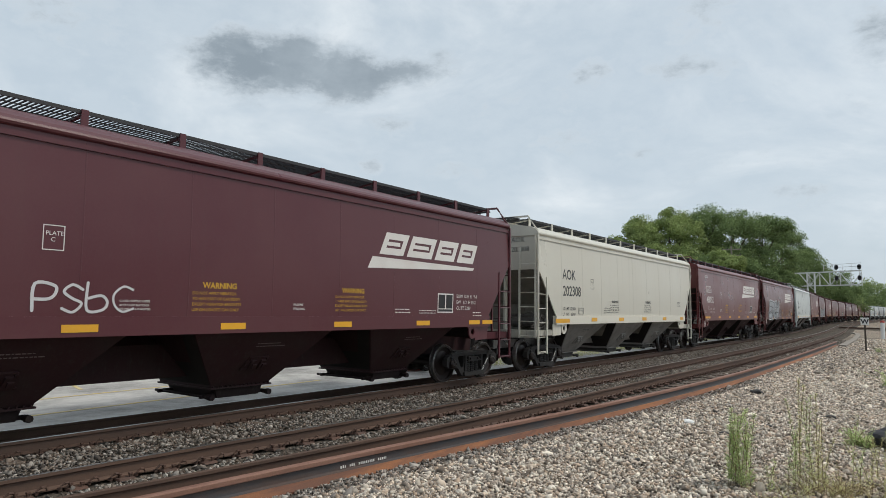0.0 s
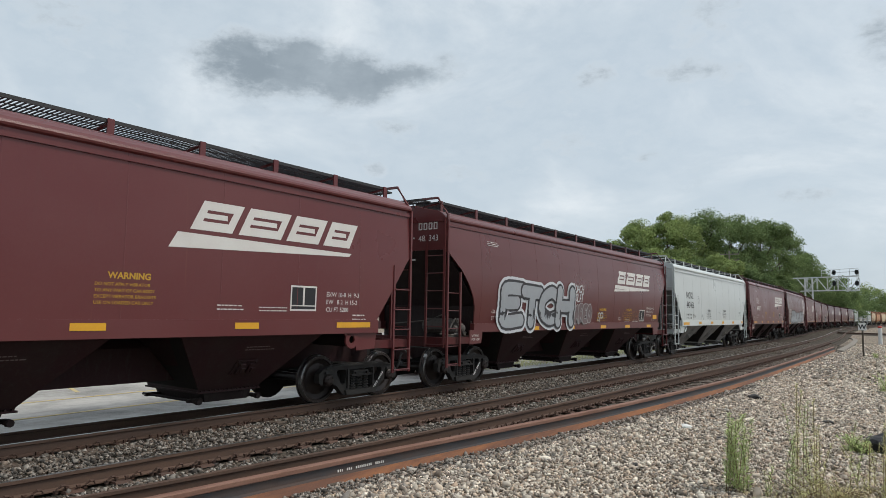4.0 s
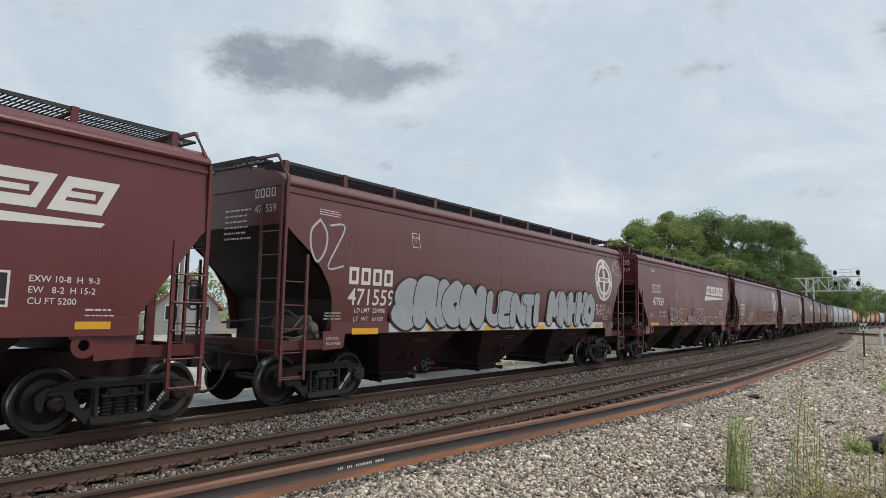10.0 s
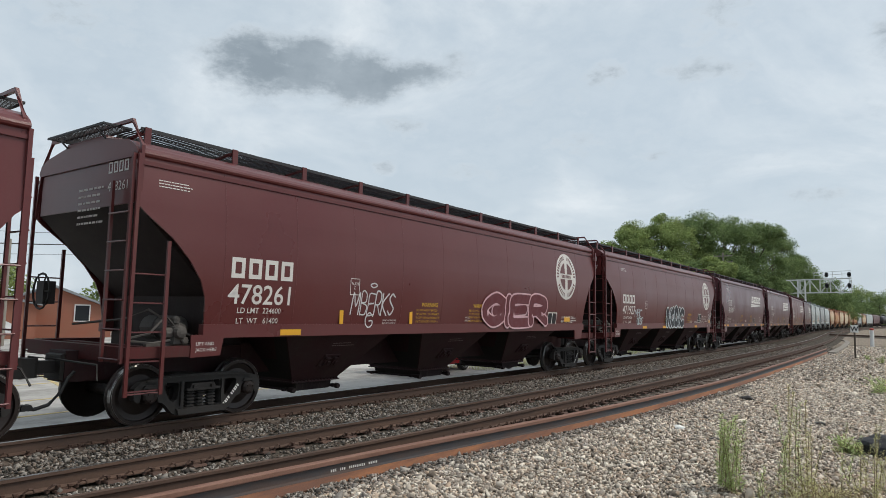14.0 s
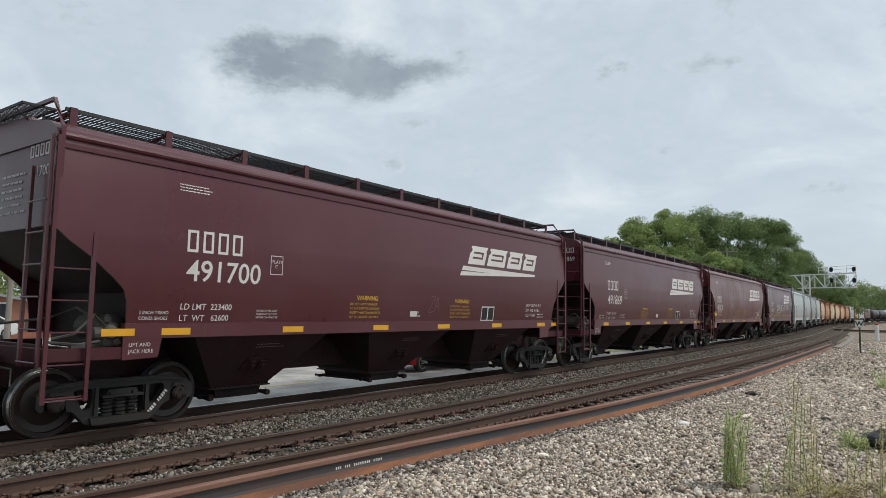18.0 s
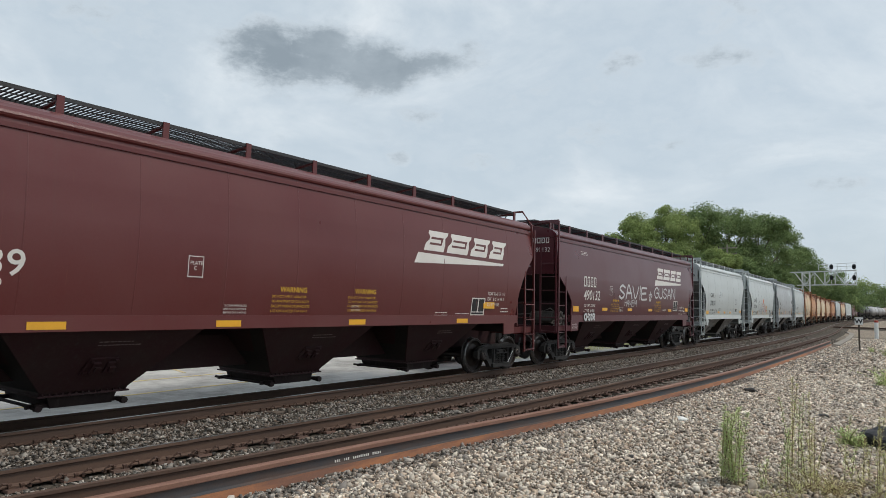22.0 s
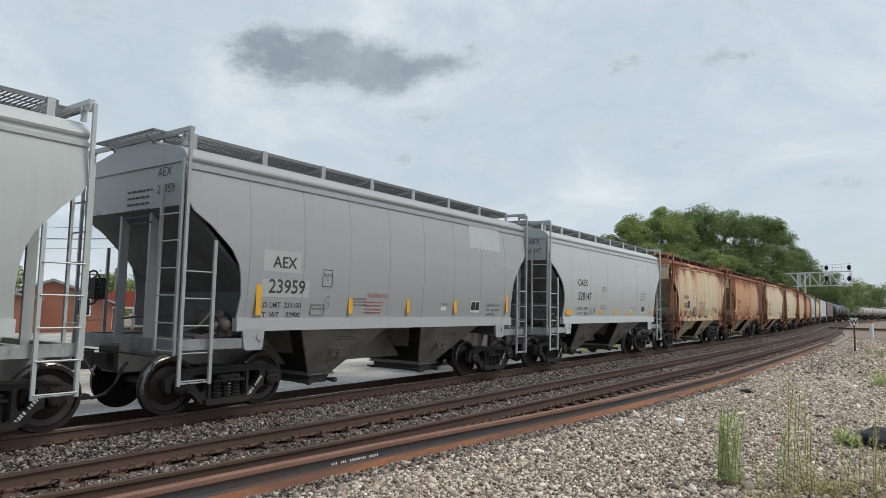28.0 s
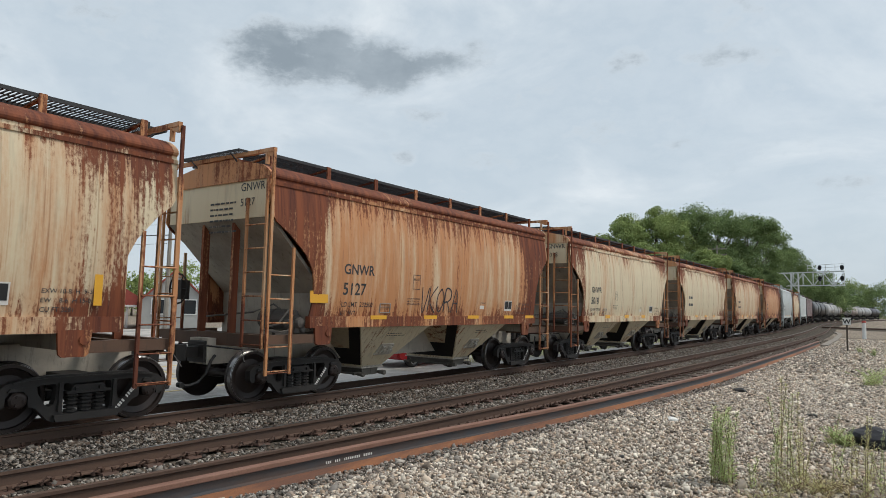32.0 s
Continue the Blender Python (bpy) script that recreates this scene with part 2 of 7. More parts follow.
def mat_asphalt(name, lo, hi, fleck):
    k = Nodes(name)
    v = k.coords("Object")
    a, b, c = k.ramp(k.noise(v, 0.5, 6, 0.7), 0.34, 0.6), k.noise(v, 120, 3), k.noise(k.coords("Object", (0.12, 1, 1)), 1.6, 6, 0.7)
    col = k.mix(a, lo, hi)
    col = k.mix(k.ramp(c, 0.5, 0.72, 0, 0.5), col, lo)
    col = k.mix(k.ramp(b, 0.5, 0.75, 0, 0.35), col, fleck)
    return k.surface(col, 0.85, 0, k.bump(b, 0.3, 0.004), 0.3)


LOT = mat_asphalt("pale_worn_asphalt", (0.19, 0.18, 0.165), (0.50, 0.475, 0.44), (0.6, 0.57, 0.53))


def mat_leaf(name, a, b):
    k = Nodes(name)
    g = k.n("ShaderNodeNewGeometry")
    n = k.noise(k.coords("Object"), 0.35, 3)
    col = k.mix(g.outputs["Random Per Island"], a, b)
    col = k.mix(k.ramp(n, 0.4, 0.65, 0, 0.6), col, tuple(c * 1.35 for c in b))
    d, t, m = k.n("ShaderNodeBsdfDiffuse"), k.n("ShaderNodeBsdfTranslucent"), k.n("ShaderNodeMixShader")
    k.put(d.inputs[0], col), k.put(t.inputs[0], col)
    m.inputs[0].default_value = 0.4
    k.put(m.inputs[1], d.outputs[0]), k.put(m.inputs[2], t.outputs[0])
    k.put(k.out.inputs[0], m.outputs[0])
    return k.mat


LEAF = mat_leaf("maple_leaves", (0.17, 0.225, 0.085), (0.32, 0.385, 0.155))
LEAF_DARK = mat_leaf("dark_leaves", (0.12, 0.17, 0.075), (0.21, 0.275, 0.12))
LEAF_WEED = mat_leaf("weed_leaves", (0.36, 0.46, 0.20), (0.60, 0.66, 0.34))
LEAF_DRY = mat_leaf("dry_grass", (0.48, 0.40, 0.22), (0.66, 0.58, 0.34))
BARK = mat_plain("bark", (0.10, 0.08, 0.06), 0.9, bump=0.5)
WEATHERED = mat_plain("weathered_grey_wood", (0.28, 0.25, 0.21), 0.9)
WHITE_PAINT = mat_plain("white_paint", (0.78, 0.77, 0.74), 0.5, vary=0.12, dark=(0.4, 0.38, 0.35))
BLACK_PAINT = mat_plain("black_paint", (0.018, 0.018, 0.02), 0.5, vary=0.1)
YELLOW_LINE = mat_plain("worn_yellow_line_paint", (0.55, 0.42, 0.16), 0.8, vary=0.5, dark=(0.35, 0.33, 0.3))


# ------------------------------------------------------------ mesh helpers
def box(bm, x0, x1, y0, y1, z0, z1):
    v = [bm.verts.new((x, y, z)) for z in (z0, z1) for y in (y0, y1) for x in (x0, x1)]
    for f in ((0, 2, 3, 1), (4, 5, 7, 6), (0, 1, 5, 4), (2, 6, 7, 3), (0, 4, 6, 2), (1, 3, 7, 5)):
        bm.faces.new([v[i] for i in f])
    return bm


def prism(bm, pts, a, b, axis="y"):
    """A polygon extruded from a to b along an axis; pts are the other two coordinates in xyz order."""
    def at(p, q):
        return {"x": (q, p[0], p[1]), "y": (p[0], q, p[1]), "z": (p[0], p[1], q)}[axis]
    lo, hi = [bm.verts.new(at(p, a)) for p in pts], [bm.verts.new(at(p, b)) for p in pts]
    n = len(pts)
    bm.faces.new(lo), bm.faces.new(hi[::-1])
    for i in range(n):
        bm.faces.new((lo[i], hi[i], hi[(i + 1) % n], lo[(i + 1) % n]))
    return bm


def frustum(bm, c0, c1):
    """Between two rectangles (x0, x1, y0, y1, z)."""
    v = [bm.verts.new((x, y, c[4])) for c in (c0, c1) for y in (c[2], c[3]) for x in (c[0], c[1])]
    for f in ((0, 2, 3, 1), (4, 5, 7, 6), (0, 1, 5, 4), (2, 6, 7, 3), (0, 4, 6, 2), (1, 3, 7, 5)):
        bm.faces.new([v[i] for i in f])
    return bm


def tube(bm, pts, r, sides=6):
    """A round bar through points."""
    rings, pts = [], [Vector(p) for p in pts]
    for i, p in enumerate(pts):
        d = (pts[min(i + 1, len(pts) - 1)] - pts[max(i - 1, 0)]).normalized()
        u = d.orthogonal().normalized()
        w = d.cross(u)
        rings.append([bm.verts.new(p + (u * math.cos(a) + w * math.sin(a)) * r) for a in (2 * math.pi * j / sides for j in range(sides))])
    for a, b in zip(rings, rings[1:]):
        for j in range(sides):
            bm.faces.new((a[j], a[(j + 1) % sides], b[(j + 1) % sides], b[j]))
    bm.faces.new(rings[0][::-1]), bm.faces.new(rings[-1])
    return bm


def lathe(bm, prof, sides=24, axis="y", at=(0, 0, 0), caps=True):
    """A profile of (radius, along) turned round an axis."""
    rings = []
    for r, q in prof:
        ring = []
        for j in range(sides):
            a = 2 * math.pi * j / sides
            c, s = r * math.cos(a), r * math.sin(a)
            p = {"y": (c, q, s), "x": (q, c, s), "z": (c, s, q)}[axis]
            ring.append(bm.verts.new((p[0] + at[0], p[1] + at[1], p[2] + at[2])))
        rings.append(ring)
    for a, b in zip(rings, rings[1:]):
        for j in range(sides):
            bm.faces.new((a[j], a[(j + 1) % sides], b[(j + 1) % sides], b[j]))
    if caps:
        bm.faces.new(rings[0][::-1]), bm.faces.new(rings[-1])
    return bm


def mesh_of(bm, name, smooth=False):
    bmesh.ops.recalc_face_normals(bm, faces=bm.faces)
    me = bpy.data.meshes.new(name)
    bm.to_mesh(me)
    bm.free()
    if smooth:
        me.polygons.foreach_set("use_smooth", [True] * len(me.polygons))
    return me


CACHE = {}


def cached(key, make, smooth=False):
    """The mesh that make(bm) builds, made once for each key."""
    if key not in CACHE:
        bm = bmesh.new()
        make(bm)
        CACHE[key] = mesh_of(bm, str(key[0] if isinstance(key, tuple) else key), smooth)
    return CACHE[key]


def part(name, bm, material, parent=None, label="", m=None, color=None, key=None):
    """Links a bmesh (or a shared mesh) as ONE mesh object under a thing or a part."""
    me = mesh_of(bm, name) if isinstance(bm, bmesh.types.BMesh) else bm
    ob = new(name, me)
    if not me.materials:
        me.materials.append(material)
    elif me.materials[0] is not material:
        ob.material_slots[0].link = "OBJECT"
        ob.material_slots[0].material = material
    ob.parent = parent
    if m is not None:
        ob.matrix_basis = m
    if color is not None:
        ob.color = color if len(color) == 4 else (*color, 1)
    if label:
        tagged(ob, label)
    return ob


def empty(name, m=None):
    e = new(name)
    e.empty_display_size = 0.3
    if m is not None:
        e.matrix_basis = m
    return e


def text_mesh(body, size, align="LEFT", gap=1.0, bold=0.0):
    key = ("writing", body, size, align, gap, bold)
    if key not in CACHE:
        cu = bpy.data.curves.new("writing", "FONT")
        cu.body, cu.size, cu.align_x, cu.space_line, cu.offset, cu.resolution_u = body, size, align, gap, bold, 3
        ob = bpy.data.objects.new("writing", cu)
        CACHE[key] = bpy.data.meshes.new_from_object(ob)
        bpy.data.objects.remove(ob)
    return CACHE[key]


# ------------------------------------------------------------ the line of the track
def heading(s):
    """Direction of the train's track, in radians, at s metres along it."""
    if s < 85:
        return math.atan(-0.000278 * s + 1.155e-5 * s * s)
    stops = ((85, 0.0598), (110, 0.060), (160, 0.01), (230, -0.03), (290, -0.10), (360, -0.5), (450, -1.2), (900, -1.5))
    for (a, p), (b, q) in zip(stops, stops[1:]):
        if s <= b:
            return p + (q - p) * (s - a) / (b - a)
    return stops[-1][1]


STEP, FIRST = 0.5, -60.0
LINE = []
_x, _y = FIRST, 10.377
for _i in range(1800):
    LINE.append((_x, _y))
    _h = heading(FIRST + (_i + 0.5) * STEP) if FIRST + _i * STEP > 0 else 0.0
    _x, _y = _x + STEP * math.cos(_h), _y + STEP * math.sin(_h)


def on_track(s, n=0.0, z=0.0):
    """The place s metres along the train's track and n metres to its left."""
    f = (s - FIRST) / STEP
    i = max(0, min(len(LINE) - 2, int(f)))
    (x0, y0), (x1, y1) = LINE[i], LINE[i + 1]
    h = math.atan2(y1 - y0, x1 - x0)
    x, y = x0 + (x1 - x0) * (f - i), y0 + (y1 - y0) * (f - i)
    return Vector((x - n * math.sin(h), y + n * math.cos(h), z)), h


def travelled(t):
    """Metres that the train has gone since the start."""
    q = t / 10
    return 94.99 * q - 2.129 * q * q + 0.209 * q ** 3


# ------------------------------------------------------------ ground
def strip(bm, n_of, z_of, s0, s1, step=4.0):
    """A ribbon along the track between offsets; n_of and z_of are lists across it."""
    rows = []
    s = s0
    while s <= s1:
        rows.append([bm.verts.new(on_track(s, n, z)[0]) for n, z in zip(n_of, z_of)])
        s += step
    for a, b in zip(rows, rows[1:]):
        for j in range(len(n_of) - 1):
            bm.faces.new((a[j], b[j], b[j + 1], a[j + 1]))
    return bm


def build_ground():
    bm = bmesh.new()
    box(bm, -1500, 2500, -2000, 2000, -1.2, -0.48)
    tagged(part("ground", bm, GROUND), "pale gravelly soil reaching to the horizon", "ground", kind="structure")
    bm = bmesh.new()
    strip(bm, (-40, -12, -10.6), (-0.34, -0.34, -0.337), -50, 700)
    strip(bm, (-10.6, -7.4, -6.3, -5.5), (-0.337, -0.33, -0.29, -0.265), 70, 700)
    tagged(part("gravel_path", bm, GROUND), "pale gravel beside the track", "ground", kind="structure")
    bm = bmesh.new()
    strip(bm, (-10.6, -7.4, -6.3, -5.5), (-0.337, -0.33, -0.29, -0.265), -50, 70)
    # the bed under the gravel takes the 0.6 tone, so its gaps are darker
    tagged(part("shoulder_bed", bm, GROUND_DARK), "darker ground between the stones of the shoulder", "ground", kind="structure")
    bm = bmesh.new()
    strip(bm, (-5.5, -4.2, -3.7, -1.9, -0.75, 0.75, 1.35, 1.75, 3.2), (-0.265, -0.255, -0.22, -0.215, -0.212, -0.32, -0.33, -0.40, -0.47), -50, 700)
    tagged(part("ballast_bed", bm, GROUND_GREY), "trackbed of packed grey-brown ballast under both tracks", "ground", kind="structure")
    bm = bmesh.new()
    strip(bm, (1.55, 1.65, 34), (-0.40, -0.33, -0.33), -50, 75)
    tagged(part("parking_lot", bm, LOT), "pale worn asphalt parking lot beyond the tracks", "pavement", kind="structure")


build_ground()


# ------------------------------------------------------------ freight cars
MAROON = (0.128, 0.026, 0.027)
DEEP = (0.112, 0.022, 0.022)
SIDE_FLAT = ((4.00, 1.575), (3.4, 1.60), (2.74, 1.62), (2.2, 1.62), (1.62, 1.61))
SIDE_ROUND = ((4.00, 1.485), (3.7, 1.545), (3.3, 1.60), (2.74, 1.63), (2.3, 1.62), (1.95, 1.595), (1.70, 1.565), (1.53, 1.54))
CUT_FLAT = ((4.0, 0.0), (2.95, 0.0), (2.86, 0.10), (1.62, 1.02))
CUT_ROUND = ((4.0, 0.0), (3.25, 0.0), (3.12, 0.10), (2.80, 0.42), (2.50, 0.64), (2.20, 0.80), (1.95, 0.87), (1.53, 0.90))
CUT_NEW = ((4.0, 0.0), (2.78, 0.0), (2.62, 0.14), (2.42, 0.36), (2.15, 0.60), (2.00, 0.71), (1.85, 0.75), (1.53, 0.77))
CUT_SHORT = ((4.0, 0.0), (3.30, 0.03), (3.17, 0.13), (2.97, 0.44), (2.63, 0.83), (2.40, 0.98), (2.20, 1.03), (1.90, 1.06), (1.53, 1.02))


def lerp_table(tab, z):
    for (z0, v0), (z1, v1) in zip(tab, tab[1:]):
        if z0 >= z >= z1:
            return v0 + (v1 - v0) * (z0 - z) / (z0 - z1)
    return tab[-1][1] if z < tab[-1][0] else tab[0][1]


class Shape:
    """Sizes of one kind of covered hopper; cuts and trucks fit the camera's view."""

    def __init__(self, key, body, trucks, bays, round_side, seams):
        self.key, self.hb, self.bays = key, body / 2, bays
        self.side = SIDE_ROUND if round_side else SIDE_FLAT
        self.cut = CUT_SHORT if bays == 2 else CUT_NEW if key in ("long_new", "long_square") else CUT_ROUND if round_side else CUT_FLAT
        self.round, self.seams = round_side, seams
        self.cut_near, self.cut_far = (1.0, 0.74) if bays == 2 else (1.36, 1.0) if round_side else (1.12, 1.0)
        self.dx = body / 2 - 7.725 if bays == 3 else 0.0
        self.far_truck, self.near_truck = body / 2 - 0.88, -body / 2 + (1.27 if bays == 2 else trucks)
        self.wall = 3.26 if bays == 2 else 2.80 if key in ("long_new", "long_square") else 3.26 if round_side else 2.95
        self.sill = (1.33, 1.54) if round_side else (1.37, 1.63)
        self.square_end = bays == 2 or key == "long_square"

    def y(self, z):
        return lerp_table(self.side, z)

    def end(self, z, sgn=1):
        """Distance from the middle to the cut edge of the side, at the far end or the near one."""
        return self.hb - lerp_table(self.cut, z) * (self.cut_far if sgn > 0 else self.cut_near)


LONG_FLAT = Shape("long_flat", 15.10, 1.50, 3, False, 10)
LONG_PLAIN = Shape("long_plain", 15.55, 1.25, 3, False, 10)
LONG_ROUND = Shape("long_round", 16.00, 1.55, 3, True, 11)
LONG_LONGEST = Shape("long_longest", 16.30, 1.58, 3, True, 11)
LONG_TAGGED = Shape("long_tagged", 15.74, 1.55, 3, True, 11)
LONG_NEW = Shape("long_new", 14.76, 1.30, 3, True, 0)
LONG_SQUARE = Shape("long_square", 14.76, 1.30, 3, True, 0)
SHORT_FLAT = Shape("short_flat", 10.60, 1.27, 2, True, 7)
SHORT_ROUND = Shape("short_round", 10.60, 1.27, 2, True, 9)


def side_panel(bm, sh, sgn):
    zs = sorted({z for z, _ in sh.side} | {z for z, _ in sh.cut}, reverse=True)
    cols = [i / 8 for i in range(9)]
    def grid(off):
        return [[bm.verts.new((-sh.end(z, -1) + (sh.end(z) + sh.end(z, -1)) * c, sgn * (sh.y(z) - off), z)) for c in cols] for z in zs]
    out, inn = grid(0), grid(0.03)
    for a, flip in ((out, sgn < 0), (inn, sgn > 0)):
        for r0, r1 in zip(a, a[1:]):
            for j in range(8):
                q = (r0[j], r0[j + 1], r1[j + 1], r1[j])
                bm.faces.new(q[::-1] if flip else q)
    # the cut edges have vertices of their own, so that the faces shade evenly
    twin = lambda v: bm.verts.new(v.co)
    for i in range(len(zs) - 1):
        for j in (0, 8):
            bm.faces.new([twin(v) for v in (out[i][j], out[i + 1][j], inn[i + 1][j], inn[i][j])])
    for j in range(8):
        for r in (0, -1):
            bm.faces.new([twin(v) for v in (out[r][j], out[r][j + 1], inn[r][j + 1], inn[r][j])])


def side_seam(bm, sh, x):
    """One welded vertical lap on the near side."""
    rows, w = [], 0.013
    for z, y in sh.side:
        if -sh.end(z, -1) + 0.03 <= x <= sh.end(z) - 0.03:
            rows.append([bm.verts.new((x + dx, -y - dy, z)) for dx, dy in ((-w, -0.002), (-w * 0.5, 0.0025), (w * 0.5, 0.0025), (w, -0.002))])
    for p, q in zip(rows, rows[1:]):
        for j in range(3):
            bm.faces.new((p[j], q[j], q[j + 1], p[j + 1]))


def end_wall(bm, sh, sgn):
    x = sgn * (sh.hb - 0.03)
    w = sh.side[0][1] - 0.03
    pts = [(-w, sh.wall), (w, sh.wall), (w, 4.0), (w * 0.8, 4.16), (w * 0.4, 4.28), (0, 4.31), (-w * 0.4, 4.28), (-w * 0.8, 4.16), (-w, 4.0)]
    prism(bm, pts, x, x - sgn * 0.04, "x")


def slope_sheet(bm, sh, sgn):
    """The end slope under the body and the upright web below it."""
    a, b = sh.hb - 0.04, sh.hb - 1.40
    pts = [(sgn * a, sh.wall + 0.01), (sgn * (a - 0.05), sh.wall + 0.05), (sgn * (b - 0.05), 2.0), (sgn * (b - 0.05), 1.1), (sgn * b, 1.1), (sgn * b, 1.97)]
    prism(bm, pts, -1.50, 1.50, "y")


def end_post(bm, sh, sgn, y):
    a = sh.hb - 0.10
    prism(bm, [(sgn * a, sh.wall), (sgn * a, 1.12), (sgn * (a - 0.14), 1.12), (sgn * (a - 0.14), sh.wall)], y - 0.03, y + 0.03, "y")


def roof(bm, sh):
    w = sh.side[0][1]
    half = [(-w + 0.02, 3.93), (-w - 0.012, 3.935), (-w - 0.045, 3.955), (-w - 0.055, 3.985), (-w - 0.045, 4.02), (-w + 0.0, 4.07), (-w + 0.08, 4.13), (-w + 0.20, 4.19), (-0.62, 4.31), (-0.60, 4.36)]
    pts = half + [(-y, z) for y, z in half[::-1]]
    prism(bm, pts, -sh.hb, sh.hb, "x")


def bay(bm, top, low):
    """One discharge hopper: a wedge under the sill, wide above, that narrows to its outlet flange."""
    frustum(bm, (-top, top, -1.50, 1.50, 1.40), (-top, top, -1.50, 1.50, 1.36))
    frustum(bm, (-top, top, -1.50, 1.50, 1.36), (-low, low, -0.78, 0.78, 0.47))
    frustum(bm, (-low, low, -0.78, 0.78, 0.47), (-low, low, -0.72, 0.72, 0.40))


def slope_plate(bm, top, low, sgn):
    """The sloping end sheet of a bay, laid over it to carry painted shade."""
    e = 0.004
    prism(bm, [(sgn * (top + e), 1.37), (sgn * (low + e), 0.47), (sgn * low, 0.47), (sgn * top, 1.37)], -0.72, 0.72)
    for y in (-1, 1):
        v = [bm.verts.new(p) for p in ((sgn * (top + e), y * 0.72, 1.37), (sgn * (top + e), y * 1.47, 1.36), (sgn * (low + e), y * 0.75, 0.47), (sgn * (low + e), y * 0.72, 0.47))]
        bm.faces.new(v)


def flange(bm, low):
    """The bolted flange round the foot of a bay."""
    a = low + 0.02
    box(bm, -a, a, -0.80, 0.80, 0.40, 0.425)
    for i in range(14):
        x = -a + 0.06 + (2 * a - 0.12) * i / 13
        box(bm, x - 0.012, x + 0.012, -0.80, -0.776, 0.425, 0.452)


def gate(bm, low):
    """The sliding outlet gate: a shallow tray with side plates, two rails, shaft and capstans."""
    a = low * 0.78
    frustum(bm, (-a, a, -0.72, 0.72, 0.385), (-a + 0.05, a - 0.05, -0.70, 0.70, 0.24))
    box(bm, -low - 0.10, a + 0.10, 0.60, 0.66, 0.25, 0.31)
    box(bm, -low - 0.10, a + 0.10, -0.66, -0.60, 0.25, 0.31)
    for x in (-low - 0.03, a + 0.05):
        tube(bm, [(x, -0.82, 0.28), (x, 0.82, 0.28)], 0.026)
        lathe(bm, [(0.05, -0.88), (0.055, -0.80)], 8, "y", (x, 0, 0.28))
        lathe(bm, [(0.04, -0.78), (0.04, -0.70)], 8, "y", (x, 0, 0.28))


def hopper_plate(bm):
    """The vibrator bracket on the slope of a bay: a plate with cast wedge pockets."""
    prism(bm, [(-0.26, -0.15), (-0.20, 0.15), (0.20, 0.15), (0.26, -0.15)], -0.035, 0.0)
    for x in (-0.10, 0.10):
        prism(bm, [(x - 0.07, -0.09), (x - 0.05, 0.10), (x + 0.05, 0.10), (x + 0.07, -0.09)], -0.075, -0.035)
        box(bm, x - 0.02, x + 0.06, -0.105, -0.075, -0.05, 0.04)
    for x, z in ((-0.21, -0.11), (-0.17, 0.11), (0.17, 0.11), (0.21, -0.11)):
        box(bm, x - 0.02, x + 0.02, -0.055, -0.03, z - 0.02, z + 0.02)


def ladder(bm, sh, top, depth, inner_top):
    """Two uprights and their rungs, along x, from z -1 below to the top; origin on the platform."""
    for x, zt in ((0, top), (-0.52, inner_top)):
        box(bm, x - 0.025, x + 0.025, -0.02, 0.02, depth, zt)
    z = depth + 0.06
    while z < inner_top - 0.1:
        tube(bm, [(-0.52, -0.03, z), (0.0, -0.03, z)], 0.013, 5)
        z += 0.41


def stirrup(bm):
    tube(bm, [(0, 0, 0), (0, 0, -0.52), (-0.50, 0, -0.52), (-0.50, 0, 0)], 0.018, 5)


def end_platform(bm, sh, sgn):
    a, b = sgn * sh.hb, sgn * (sh.hb - 1.25)
    lo, hi = min(a, b), max(a, b)
    box(bm, lo, hi, -1.56, -1.45, 1.06, 1.22)
    box(bm, lo, hi, 1.45, 1.56, 1.06, 1.22)
    e0, e1 = sorted((a, a - sgn * 0.12))
    box(bm, e0, e1, -1.45, 1.45, 1.0, 1.22)
    e0, e1 = sorted((a - sgn * 0.5, a - sgn * 0.62))
    box(bm, e0, e1, -1.4, 1.4, 1.1, 1.2)


def jack_pad(bm):
    prism(bm, [(-0.22, 1.37), (0.22, 1.37), (0.19, 1.06), (0.15, 1.02), (-0.15, 1.02), (-0.19, 1.06)], -1.585, -1.54)
    lathe(bm, [(0.07, -1.605), (0.07, -1.585)], 12, "y", (0.12, 0, 1.24))


def pull_eye(bm):
    """A rounded towing plate with a hole, hung from the sill."""
    n = 16
    ring = lambda r: [(r * math.sin(i * 2 * math.pi / n), 1.25 + r * math.cos(i * 2 * math.pi / n)) for i in range(n)]
    o, h = ring(0.17), ring(0.075)
    for y0, y1 in ((-1.60, -1.56),):
        a, b, c, d = [[bm.verts.new((x, y, z)) for x, z in loop] for loop, y in ((o, y0), (h, y0), (o, y1), (h, y1))]
        for i in range(n):
            j = (i + 1) % n
            bm.faces.new((a[i], a[j], b[j], b[i])), bm.faces.new((a[i], c[i], c[j], a[j]))
            bm.faces.new((b[i], b[j], d[j], d[i])), bm.faces.new((c[i], d[i], d[j], c[j]))
    box(bm, -0.19, 0.19, -1.60, -1.56, 1.33, 1.42)


def hanging_plate(bm):
    """The side plate that drops from the sill to the end platform."""
    prism(bm, [(-0.28, 1.38), (0.30, 1.38), (0.24, 1.06), (-0.28, 1.04)], -1.575, -1.545)


